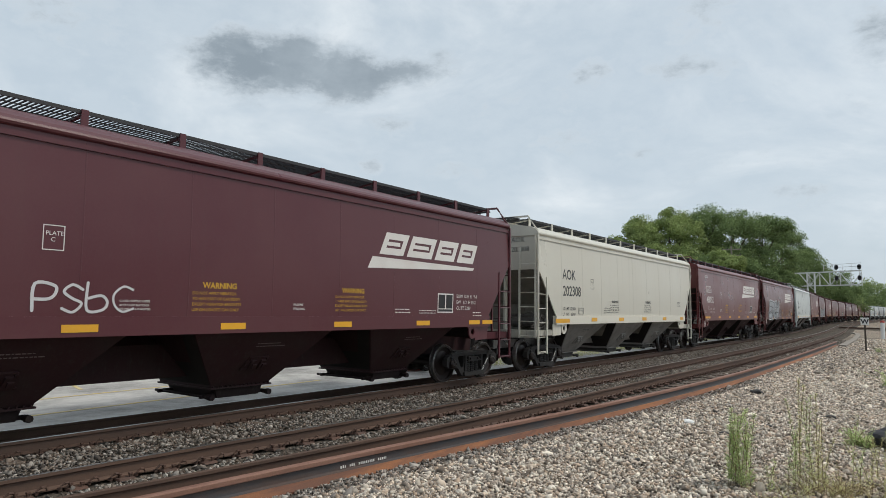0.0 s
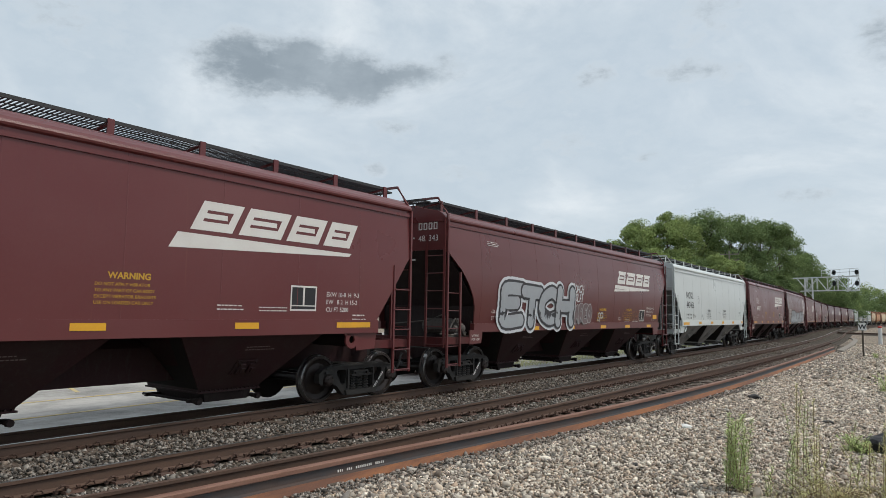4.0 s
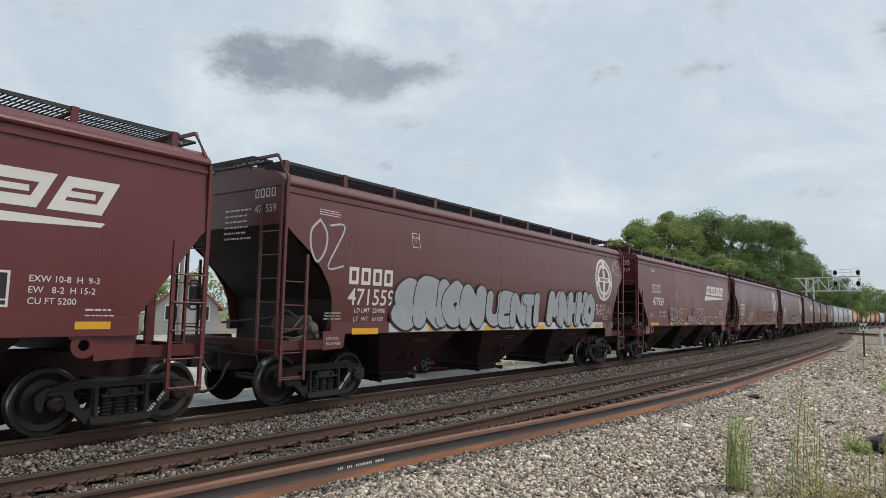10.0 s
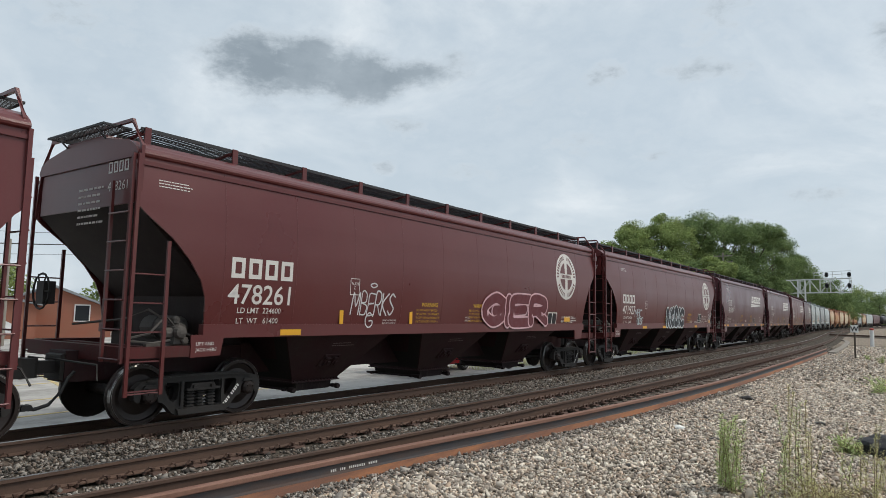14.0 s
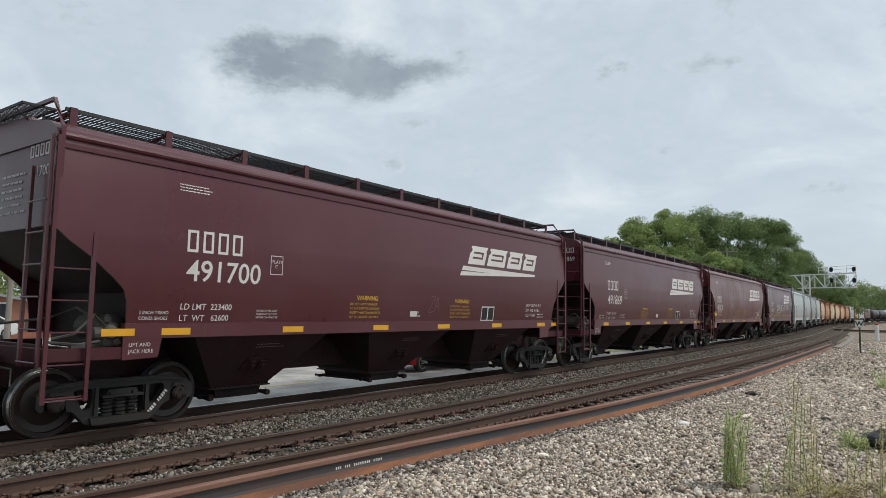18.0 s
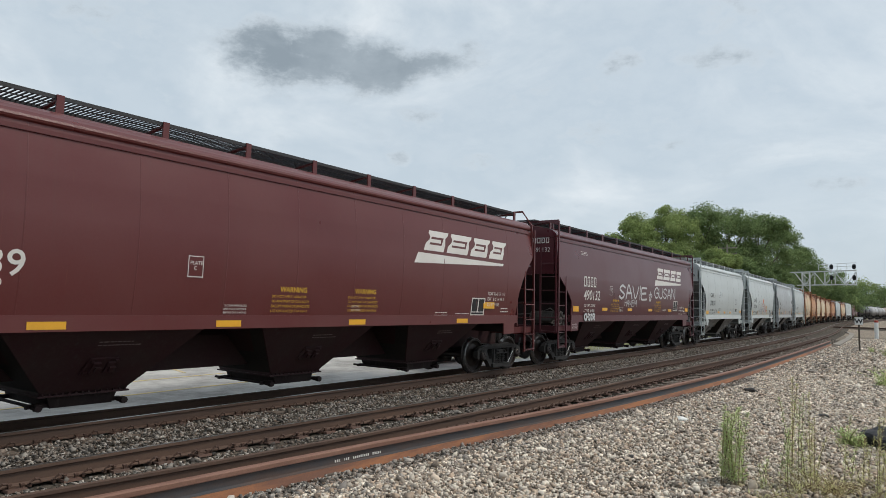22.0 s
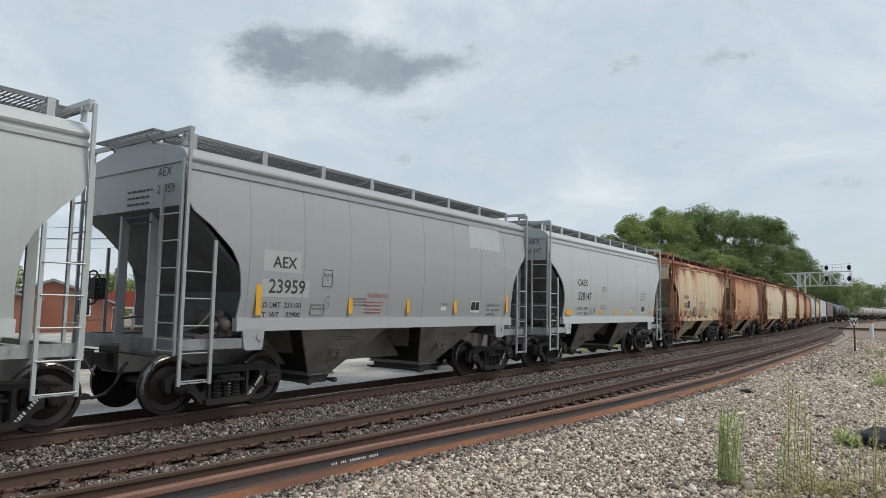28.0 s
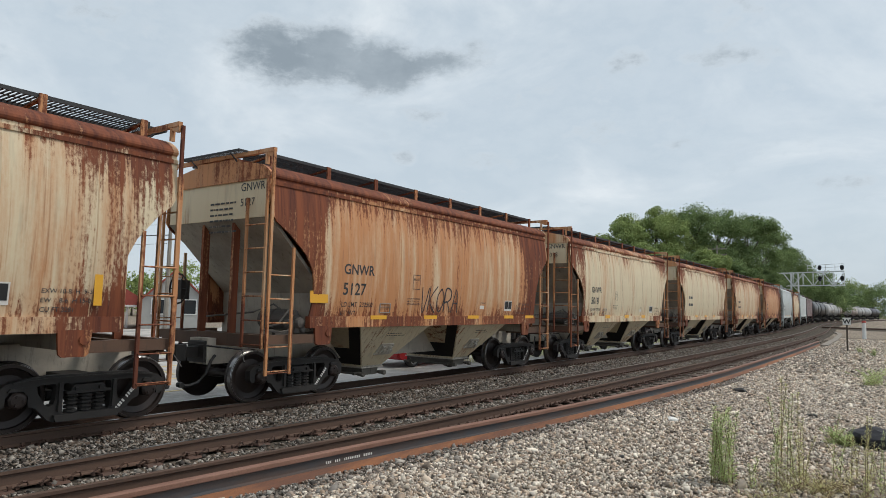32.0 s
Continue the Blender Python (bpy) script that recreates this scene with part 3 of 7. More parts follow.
def center_sill(bm, sh):
    for sgn in (1, -1):
        a, b = sorted((sgn * (sh.hb + 0.18), sgn * (sh.hb - 3.0)))
        box(bm, a, b, -0.26, 0.26, 0.66, 1.12)
    x = sh.hb - 2.9
    prism(bm, [(-0.27, 0.60), (0.27, 0.60), (0.27, 1.15), (0.0, 1.40), (-0.27, 1.15)], -x, x, "x")


def brake_gear(bm, sh):
    """Reservoir, control valve, pipes and rods on the end platform."""
    x = -sh.hb + 0.95
    lathe(bm, [(0.05, -0.45), (0.14, -0.43), (0.20, -0.38), (0.20, 0.0), (0.21, 0.0), (0.21, 0.03), (0.20, 0.03), (0.20, 0.38), (0.14, 0.43), (0.05, 0.45)], 14, "y", (x + 0.25, -0.50, 1.46))
    # valve: bracket, two portions bolted to its faces, caps
    prism(bm, [(x - 0.12, 1.24), (x + 0.10, 1.24), (x + 0.07, 1.52), (x - 0.02, 1.56), (x - 0.10, 1.50)], -1.38, -1.16)
    lathe(bm, [(0.03, -1.47), (0.085, -1.45), (0.105, -1.40), (0.105, -1.37)], 12, "y", (x - 0.03, 0, 1.42))
    lathe(bm, [(0.05, x - 0.24), (0.09, x - 0.22), (0.09, x - 0.11)], 10, "x", (0, -1.27, 1.40))
    lathe(bm, [(0.06, 1.55), (0.06, 1.62), (0.02, 1.66)], 10, "z", (x - 0.03, -1.27, 0))
    lathe(bm, [(0.045, -1.44), (0.06, -1.42), (0.06, -1.37)], 8, "y", (x + 0.05, 0, 1.29))
    for pts in ([(x, -1.2, 1.5), (x - 0.35, -1.05, 1.75), (x - 0.6, -0.8, 1.6), (x - 0.85, 0.2, 1.5)], [(x + 0.1, -1.3, 1.4), (x + 0.4, -1.25, 1.3), (x + 0.6, -0.9, 1.25), (x + 0.7, -0.4, 1.22)],
                [(x - 0.15, -1.35, 1.30), (x - 0.45, -1.38, 1.26), (x - 0.8, -1.30, 1.30)], [(x - 0.05, -1.3, 1.5), (x - 0.25, -1.36, 1.66), (x - 0.5, -1.36, 1.40), (x - 0.75, -1.30, 1.34)]):
        tube(bm, pts, 0.018, 5)
    tube(bm, [(x + 0.35, -1.42, 1.28), (x + 0.35, -1.42, 1.60)], 0.02, 5)
    box(bm, x - 0.5, x + 0.5, -1.30, -1.22, 1.19, 1.25)


def brake_wheel(bm):
    pts = [(0, 0.28 * math.cos(a), 0.28 * math.sin(a)) for a in (i * math.pi / 8 for i in range(17))]
    tube(bm, pts, 0.018, 5)
    for i in range(3):
        a = i * math.pi / 3
        tube(bm, [(0, 0.28 * math.cos(a), 0.28 * math.sin(a)), (0, -0.28 * math.cos(a), -0.28 * math.sin(a))], 0.012, 4)
    box(bm, -0.02, 0.16, -0.12, 0.12, -0.2, 0.16)


def coupler(bm, sgn, sh):
    """Striker casting, shank and knuckle head with its cut lever."""
    x = sgn * (sh.hb + 0.18)
    prism(bm, [(x - sgn * 0.10, 0.66), (x + sgn * 0.06, 0.70), (x + sgn * 0.06, 1.06), (x - sgn * 0.10, 1.10)], -0.24, 0.24)
    a, b = sorted((x, x + sgn * 0.36))
    box(bm, a, b, -0.09, 0.09, 0.79, 0.97)
    prism(bm, [(x + sgn * 0.30, -0.10), (x + sgn * 0.36, -0.17), (x + sgn * 0.54, -0.16), (x + sgn * 0.56, -0.06), (x + sgn * 0.46, 0.0), (x + sgn * 0.55, 0.12), (x + sgn * 0.44, 0.15), (x + sgn * 0.30, 0.10)], 0.74, 1.02, "z")
    tube(bm, [(x + sgn * 0.40, 0, 1.04), (x + sgn * 0.10, -0.25, 1.0), (x + sgn * 0.06, -1.30, 0.98), (x + sgn * 0.12, -1.45, 0.78)], 0.016, 5)


def air_hose(bm, sgn, sh):
    x = sgn * (sh.hb + 0.10)
    tube(bm, [(x, -0.38, 0.82), (x + sgn * 0.10, -0.42, 0.74), (x + sgn * 0.20, -0.44, 0.54), (x + sgn * 0.34, -0.42, 0.38), (x + sgn * 0.50, -0.38, 0.33), (x + sgn * 0.66, -0.36, 0.36)], 0.028, 7)
    lathe(bm, [(0.045, -0.06), (0.05, 0.0), (0.045, 0.06)], 8, "y", (x + sgn * 0.64, -0.36, 0.36))


def board_grating(bm, sh):
    """The open-mesh roof walk of one side: edge angles and cross bars."""
    x0, x1 = -sh.hb + 0.25, sh.hb - 0.25
    box(bm, x0, x1, -1.14, -1.115, 4.41, 4.465)
    box(bm, x0, x1, -0.45, -0.425, 4.40, 4.455)
    box(bm, x0, x1, -0.79, -0.775, 4.43, 4.444)
    n = int((x1 - x0) / 0.066)
    for i in range(n):
        x = x0 + 0.04 + i * 0.066
        box(bm, x, x + 0.021, -1.115, -0.45, 4.440, 4.456)


def board_end(bm):
    """The short cross walk at one end of the roof."""
    for y in (-0.88, 0.88):
        box(bm, -0.1, 0.34, y - 0.01, y + 0.01, 4.445, 4.475)
    for i in range(27):
        x = -0.86 + i * 0.066
        box(bm, -0.1, 0.34, x, x + 0.02, 4.456, 4.467)
    for x in (-0.1, 0.32):
        box(bm, x, x + 0.02, -0.88, 0.88, 4.44, 4.475)
    for y in (-0.6, 0.6):
        tube(bm, [(0.3, y, 4.44), (0.05, y, 4.22)], 0.014, 4)


def bracket(bm):
    """An upright that carries the roof walk, with its sloping arm."""
    prism(bm, [(-1.165, 4.215), (-1.135, 4.225), (-1.135, 4.47), (-1.165, 4.47)], -0.05, 0.05, "x")
    prism(bm, [(-1.13, 4.44), (-1.13, 4.41), (-0.46, 4.33), (-0.46, 4.36)], -0.025, 0.025, "x")


def end_rail(bm, sh, sgn):
    """The frame over the roof at one end, carried by the corner posts."""
    x = sgn * (sh.hb + 0.0)
    a, b = sorted((x, x - sgn * 0.07))
    if not sh.square_end:
        w, x = 1.50, sgn * (sh.hb - 0.06)
        tube(bm, [(x, -w - 0.06, 3.2), (x, -w - 0.06, 4.08), (x, -w + 0.24, 4.50), (x, w - 0.24, 4.50), (x, w + 0.06, 4.08), (x, w + 0.06, 3.2)], 0.035, 4)
        return
    box(bm, a, b, -1.60, 1.60, 4.385, 4.455)
    for y in (-1, 1):
        prism(bm, [(y * 1.60, 4.385), (y * 1.60, 4.30), (y * 1.52, 4.30), (y * 1.30, 4.385)], a + 0.01, b - 0.01, "x")
    for y in (-1.40, 1.40):
        box(bm, a, b, y - 0.02, y + 0.02, 4.18, 4.39)


def hatch(bm, sh):
    n = 4
    step = 2 * (sh.hb - 0.6) / n
    for i in range(n):
        a = -sh.hb + 0.6 + i * step + 0.05
        prism(bm, [(-0.42, 4.36), (-0.42, 4.42), (0, 4.47), (0.42, 4.42), (0.42, 4.36)], a, a + step - 0.1, "x")


def side_frame(bm):
    """A cast truck side: bowed top chord, two triangular windows, spring opening and pedestal jaws."""
    right = [(0.0, 0.745), (0.50, 0.745), (0.80, 0.715), (1.04, 0.66), (1.13, 0.58), (1.13, 0.42), (1.08, 0.37), (1.03, 0.38), (1.02, 0.50), (0.96, 0.57),
             (0.82, 0.57), (0.76, 0.50), (0.75, 0.36), (0.66, 0.33), (0.50, 0.16), (0.44, 0.13), (0.0, 0.12)]
    outer = right + [(-x, z) for x, z in right[-2:0:-1]]
    holes = [[(-0.31, 0.63), (0.31, 0.63), (0.33, 0.60), (0.33, 0.26), (0.30, 0.23), (-0.30, 0.23), (-0.33, 0.26), (-0.33, 0.60)]]
    for s in (-1, 1):
        holes.append([(s * x, z) for x, z in ((0.43, 0.63), (0.62, 0.63), (0.66, 0.60), (0.65, 0.54), (0.55, 0.37), (0.50, 0.34), (0.44, 0.36), (0.42, 0.42), (0.41, 0.60))])
    edges = []
    for loop in [outer] + holes:
        vs = [bm.verts.new((x, -0.065, z)) for x, z in loop]
        edges += [bm.edges.new((a, b)) for a, b in zip(vs, vs[1:] + vs[:1])]
    faces = [g for g in bmesh.ops.triangle_fill(bm, use_beauty=True, use_dissolve=False, edges=edges)["geom"] if isinstance(g, bmesh.types.BMFace)]
    ext = bmesh.ops.extrude_face_region(bm, geom=faces)
    bmesh.ops.translate(bm, vec=(0, 0.13, 0), verts=[g for g in ext["geom"] if isinstance(g, bmesh.types.BMVert)])
    bmesh.ops.recalc_face_normals(bm, faces=bm.faces[:])
    # ribs along the chords
    prism(bm, [(-0.95, 0.685), (-0.5, 0.72), (0.5, 0.72), (0.95, 0.685), (0.95, 0.66), (0.5, 0.695), (-0.5, 0.695), (-0.95, 0.66)], -0.095, 0.095)
    prism(bm, [(-0.42, 0.13), (0.42, 0.13), (0.45, 0.225), (-0.45, 0.225)], -0.12, 0.12)
    for s in (-1, 1):
        prism(bm, [(s * 0.34, 0.26), (s * 0.39, 0.26), (s * 0.39, 0.64), (s * 0.34, 0.64)], -0.105, 0.105)
        prism(bm, [(s * 0.77, 0.57), (s * 1.01, 0.57), (s * 0.98, 0.62), (s * 0.80, 0.62)], -0.11, 0.11)


def spring(bm):
    """One nest of coils, as stacked rings."""
    prof = []
    for i in range(5):
        z = 0.23 + i * 0.052
        prof += [(0.055, z), (0.09, z + 0.010), (0.09, z + 0.032), (0.055, z + 0.044)]
    lathe(bm, prof, 8, "z")


def spring_cap(bm):
    """The end of the bolster over the springs."""
    box(bm, -0.30, 0.30, -0.13, 0.10, 0.49, 0.525)
    prism(bm, [(-0.24, 0.525), (0.24, 0.525), (0.20, 0.60), (-0.20, 0.60)], -0.10, 0.10)
    for x in (-0.16, 0.16):
        box(bm, x - 0.03, x + 0.03, -0.14, -0.10, 0.525, 0.57)


def frame_stencil(bm):
    """Painted characters along the arm of a side frame, as bars."""
    rnd, x = random.Random(8), 0.0
    for i in range(10):
        if i != 4:
            box(bm, x, x + 0.022 + rnd.uniform(0, 0.010), 0, 0.05, 0, 0.002)
        x += 0.042


def bolster(bm):
    box(bm, -0.2, 0.2, -0.95, 0.95, 0.50, 0.72)
    lathe(bm, [(0.25, 0.72), (0.25, 0.80)], 12, "z")
    for s in (-1, 1):
        box(bm, s * 0.38 - 0.05, s * 0.38 + 0.05, -0.85, 0.85, 0.42, 0.52)


def wheel(bm, sgn):
    """A one-wear steel wheel, flange inwards."""
    o, r = sgn * 0.815, 0.457
    prof = [(0.10, o - sgn * 0.02), (0.15, o - sgn * 0.03), (0.30, o - sgn * 0.07), (0.385, o - sgn * 0.045), (0.395, o), (r - 0.006, o), (r, o - sgn * 0.012),
            (r + 0.004, o - sgn * 0.10), (r + 0.028, o - sgn * 0.115), (r + 0.028, o - sgn * 0.135), (0.37, o - sgn * 0.14), (0.15, o - sgn * 0.12)]
    lathe(bm, prof, 32)


def wheel_rim(bm, sgn):
    o, r = sgn * 0.8165, 0.457
    lathe(bm, [(r - 0.016, o + sgn * 0.001), (r + 0.003, o - sgn * 0.012), (r + 0.007, o - sgn * 0.095), (r - 0.02, o - sgn * 0.09)], 32, caps=False)


def axle(bm):
    lathe(bm, [(0.08, -1.0), (0.09, -0.3), (0.08, 0.0), (0.09, 0.3), (0.08, 1.0)], 10)
    for s in (-1, 1):
        lathe(bm, [(0.115, s * 0.90), (0.115, s * 1.10), (0.09, s * 1.13), (0.06, s * 1.135)], 12)
        for i in range(3):
            a = i * 2.094
            lathe(bm, [(0.018, s * 1.13), (0.018, s * 1.155)], 6, "y", (0.06 * math.cos(a), 0, 0.06 * math.sin(a)))


def reflector(bm):
    box(bm, -0.23, 0.23, -0.004, 0.0, -0.05, 0.05)


WHEELSETS = []


def hopper(shape, paint, color, under, ladder_color, seed):
    """A covered hopper with all its parts; returns its Empty, at rail level under the middle of the body."""
    k, sh = shape.key, shape
    car = empty("covered_hopper")
    grate = GRATE_LIGHT if sh.bays == 2 and paint is PAINT else GRATE

    def add(name, make, material, col, m=None, label="", parent=None, smooth=False, tag=None):
        return part(name, cached((name, k if tag is None else tag), make, smooth), material, parent or car, label, m, col)

    for sgn, tag in ((-1, "near"), (1, "far")):
        add("side_panel", lambda bm: side_panel(bm, sh, sgn), paint, color, tag=(k, tag), smooth=True)
    for i in range(1, sh.seams):
        x = -sh.hb + 2 * sh.hb * i / sh.seams
        add("weld_seam", lambda bm: side_seam(bm, sh, x), paint, tuple(c * (0.80 if sh.bays == 2 else 0.88 if color[0] > 0.3 else 0.985) for c in color[:3]) + tuple(color[3:]), tag=(k, i))
    for sgn in (-1, 1):
        add("end_wall", lambda bm: end_wall(bm, sh, sgn), paint, color if len(color) == 3 else (*color[:3], color[3] - 0.75), tag=(k, sgn))
        # colours below the body's put the shade under the car ends into this sheet
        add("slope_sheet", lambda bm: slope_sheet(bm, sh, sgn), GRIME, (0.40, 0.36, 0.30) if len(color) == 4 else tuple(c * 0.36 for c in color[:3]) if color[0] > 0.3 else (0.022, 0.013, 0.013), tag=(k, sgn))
        add("end_platform", lambda bm: end_platform(bm, sh, sgn), GRIME, (0.13, 0.075, 0.05) if len(color) == 4 else tuple(c * 0.85 for c in color[:3]), tag=(k, sgn))
        add("coupler", lambda bm: coupler(bm, sgn, sh), IRON, None, tag=(k, sgn))
        add("air_hose", lambda bm: air_hose(bm, sgn, sh), RUBBER, None, tag=(k, sgn), label="black rubber air hose")
        add("end_rail", lambda bm: end_rail(bm, sh, sgn), paint, ladder_color, tag=(k, sgn))
        add("crosswalk", lambda bm: board_end(bm), grate, None, pose(sgn * (sh.hb - 0.15), 0, 0, 0, 0, 0 if sgn > 0 else 180), tag="all", label="dark open-mesh end walkway")["kind"] = "stuff"
        add("side_sill", lambda bm: box(bm, -sh.end(1.62, -1) - 0.02, sh.end(1.62) + 0.02, *sorted((sgn * (sh.y(1.62) - 0.10), sgn * (sh.y(1.62) + 0.025))), *sh.sill), paint, tuple(min(0.72, c * 1.18) for c in color) if len(color) == 3 and color[0] > 0.3 else color, tag=(k, sgn))
        add("eave_rail", lambda bm: box(bm, -sh.hb, sh.hb, *sorted((sgn * (sh.y(3.85) - 0.03), sgn * (sh.y(3.85) + 0.03))), 3.815, 3.875), paint, color, tag=(k, sgn))
        x = sgn * sh.hb
        for side in (-1, 1):
            flip = sgn * side > 0
            add("ladder", lambda bm: ladder(bm, sh, 4.40 if sh.square_end else 3.95, 0.55, 2.75), paint, ladder_color, pose(x, side * 1.62, 0, 0, 0, 0 if sgn > 0 else 180), tag=("side", sh.square_end))
            add("stirrup", stirrup, paint, ladder_color, pose(x - (0.02 if sgn > 0 else -0.52), side * 1.61, 1.1), tag="all")
        add("end_ladder", lambda bm: ladder(bm, sh, 3.95, 1.0, 3.6), paint, ladder_color, pose(x + sgn * 0.06, -1.04 if sgn > 0 else -1.56, 0, 0, 0, 90 if sgn > 0 else -90), tag="end")
        if sh.bays == 2:
            add("jack_pad", jack_pad, paint, (*color[:3], 1.3) if len(color) == 4 else color, pose(sgn * (sh.hb - 1.35), 0, 0), tag="all")
        else:
            add("hanging_plate", hanging_plate, paint, color, pose(sgn * (sh.hb - 1.28), 0, 0), tag="all")
            if not sh.round:
                add("pull_eye", pull_eye, paint, color, pose(sgn * (sh.hb - 1.70), 0, 0), tag="all")
        # trucks
        tx = sh.far_truck if sgn > 0 else sh.near_truck
        truck = add("truck", bolster, IRON, None, pose(tx, 0, 0), tag="all", label="cast steel truck with two axles")
        for y in (-1.0, 1.0):
            add("side_frame", side_frame, IRON, None, pose(0, y, 0), parent=truck, tag="all")
            add("spring_cap", spring_cap, IRON, None, pose(0, y, 0), parent=truck, tag="all")
            if y < 0:
                add("stencil_bars", frame_stencil, STENCIL, None, pose(0.44, y - 0.066, 0.20, 90, 0, 0) @ Matrix.Rotation(radians(48), 4, "Z"), parent=truck, tag="all", label="small white stencil along the frame")
            for dx in (-0.19, 0.0, 0.19):
                add("spring", spring, IRON, None, pose(dx, y, 0), parent=truck, tag="all")
        for dx in (-0.89, 0.89):
            ws = add("wheelset", axle, WHEEL, None, pose(tx + dx, 0, 0.457), tag="all")
            for y in (-1, 1):
                add("wheel", lambda bm: wheel(bm, y), WHEEL, None, parent=ws, tag=y, smooth=False)
            add("tread", lambda bm: wheel_rim(bm, -1), TREAD, None, parent=ws, tag=-1, label="polished wheel tread")
            WHEELSETS.append((car, ws, tx + dx))
    add("roof", lambda bm: roof(bm, sh), paint, color if len(color) == 3 else (*color[:3], min(1.2, color[3] + 0.35)))
    add("hatch_cover", lambda bm: hatch(bm, sh), paint, color)
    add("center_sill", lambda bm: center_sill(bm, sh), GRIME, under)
    add("brake_gear", lambda bm: brake_gear(bm, sh), GRIME, (0.12, 0.11, 0.10))
    add("brake_wheel", brake_wheel, IRON, None, pose(-sh.hb - 0.16, 0.75, 2.0), tag="all")
    for sgn in (-1, 1):
        add("running_board", lambda bm: board_grating(bm, sh), grate, None, pose(0, 0, 0, 0, 0, 0 if sgn < 0 else 180), label="dark open-mesh roof walkway")["kind"] = "stuff"
    for sgn in (-1, 1):
        for y in () if sh.bays == 3 and sh.round else (-0.45, 0.45):
            add("end_post", lambda bm: end_post(bm, sh, sgn, y), paint, color, tag=(k, sgn, y))
    n = 11 if sh.bays == 3 else 8
    for i in range(n):
        add("bracket", bracket, paint, ladder_color, pose(-sh.hb + 0.35 + (2 * sh.hb - 0.7) * i / (n - 1), 0, 0), tag="all")
    span, top, low = (3.90, 1.42, 0.61) if sh.bays == 3 else (3.52, 1.20, 0.34)
    for i in range(sh.bays):
        x = (i - (sh.bays - 1) / 2) * span + (0.12 if sh.bays == 2 else 0.08)
        rusted = len(color) == 4
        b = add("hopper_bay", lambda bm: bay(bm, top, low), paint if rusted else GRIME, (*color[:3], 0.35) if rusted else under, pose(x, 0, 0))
        for sgn in (-1, 1):
            # near-black colour stands in for the shade on the bay's ends
            add("slope_plate", lambda bm: slope_plate(bm, top, low, sgn), GRIME, (0.022, 0.019, 0.018), parent=b, tag=(low, sgn), label="near-black end sheet of a bay, shade put into its colour")
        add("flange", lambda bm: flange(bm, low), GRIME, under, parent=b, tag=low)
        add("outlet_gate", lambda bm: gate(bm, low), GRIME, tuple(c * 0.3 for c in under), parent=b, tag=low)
        add("vibrator_bracket", hopper_plate, GRIME, under, pose(0.05, -1.07, 0.83, 39), parent=b, tag="all")
    return car


LIGHT_GREY, CREAM_WHITE, PALE_WHITE, CREAM = (0.475, 0.51, 0.50), (0.60, 0.575, 0.49), (0.57, 0.60, 0.585), (0.69, 0.59, 0.41)
BROWN, PURPLE = (0.125, 0.040, 0.038), (0.088, 0.019, 0.026)
# first value: maroon paint darkened, with the shade under the body put in
SHADED_UNDER, GREY_UNDER, BEIGE_UNDER = (0.038, 0.013, 0.015), (0.30, 0.28, 0.255), (0.56, 0.51, 0.43)

# place of the far end of each car's body at the start, shape, colours and label
TRAIN = (
    (14.91, LONG_PLAIN, PURPLE, "maroon covered hopper with white spray tag"),
    (31.59, LONG_FLAT, CREAM_WHITE, "cream covered hopper with black lettering"),
    (48.50, LONG_PLAIN, MAROON, "clean maroon covered hopper with white lettering"),
    (65.86, LONG_ROUND, DEEP, "maroon covered hopper with large silver graffiti"),
    (82.17, LONG_FLAT, PALE_WHITE, "white covered hopper with black lettering"),
    (98.93, LONG_PLAIN, MAROON, "faded maroon covered hopper with wedge emblem"),
    (116.19, LONG_TAGGED, BROWN, "brown covered hopper with silver graffiti and round emblem"),
    (132.81, LONG_FLAT, MAROON, "maroon covered hopper with white outline graffiti"),
    (150.53, LONG_LONGEST, DEEP, "maroon covered hopper with pink graffiti and round emblem"),
    (167.46, LONG_ROUND, DEEP, "maroon covered hopper with dark blue graffiti and round emblem"),
    (183.79, LONG_NEW, PURPLE, "dark maroon covered hopper with wedge emblem"),
    (199.91, LONG_NEW, PURPLE, "dark maroon covered hopper with clean sides"),
    (217.38, LONG_ROUND, DEEP, "faded maroon covered hopper with yellow end panels"),
    (233.70, LONG_SQUARE, PURPLE, "dark maroon covered hopper with sprayed white letters"),
    (245.84, SHORT_FLAT, LIGHT_GREY, "light grey two-bay covered hopper"),
    (258.06, SHORT_ROUND, LIGHT_GREY, "light grey two-bay hopper with orange spray dots"),
    (270.10, SHORT_ROUND, (0.36, 0.375, 0.38), "grey ribbed two-bay hopper with yellow stripes"),
    (282.20, SHORT_FLAT, LIGHT_GREY, "light grey two-bay hopper with black lettering"),
    (294.60, SHORT_ROUND, (*CREAM, 0.62), "rust-streaked cream two-bay hopper"),
    (306.95, SHORT_ROUND, (*CREAM, 0.95), "heavily rusted cream two-bay hopper"),
    (319.25, SHORT_ROUND, (*CREAM, 0.5), "cream two-bay hopper with light rust streaks"),
    (331.85, SHORT_ROUND, (*CREAM, 0.5), "cream two-bay hopper with light rust streaks"),
    (344.45, SHORT_ROUND, (*CREAM, 0.68), "rust-streaked cream two-bay hopper"),
    (357.00, SHORT_ROUND, (*CREAM, 1.0), "heavily rusted cream two-bay hopper"),
    (369.60, SHORT_FLAT, LIGHT_GREY, "light grey two-bay covered hopper"),
    (382.20, SHORT_ROUND, (*CREAM, 0.62), "rust-streaked cream two-bay hopper"),
    (399.20, LONG_FLAT, PALE_WHITE, "white covered hopper, clean and tall"),
    (416.20, LONG_FLAT, BROWN, "brown covered hopper, dusty"),
)
CARS = []
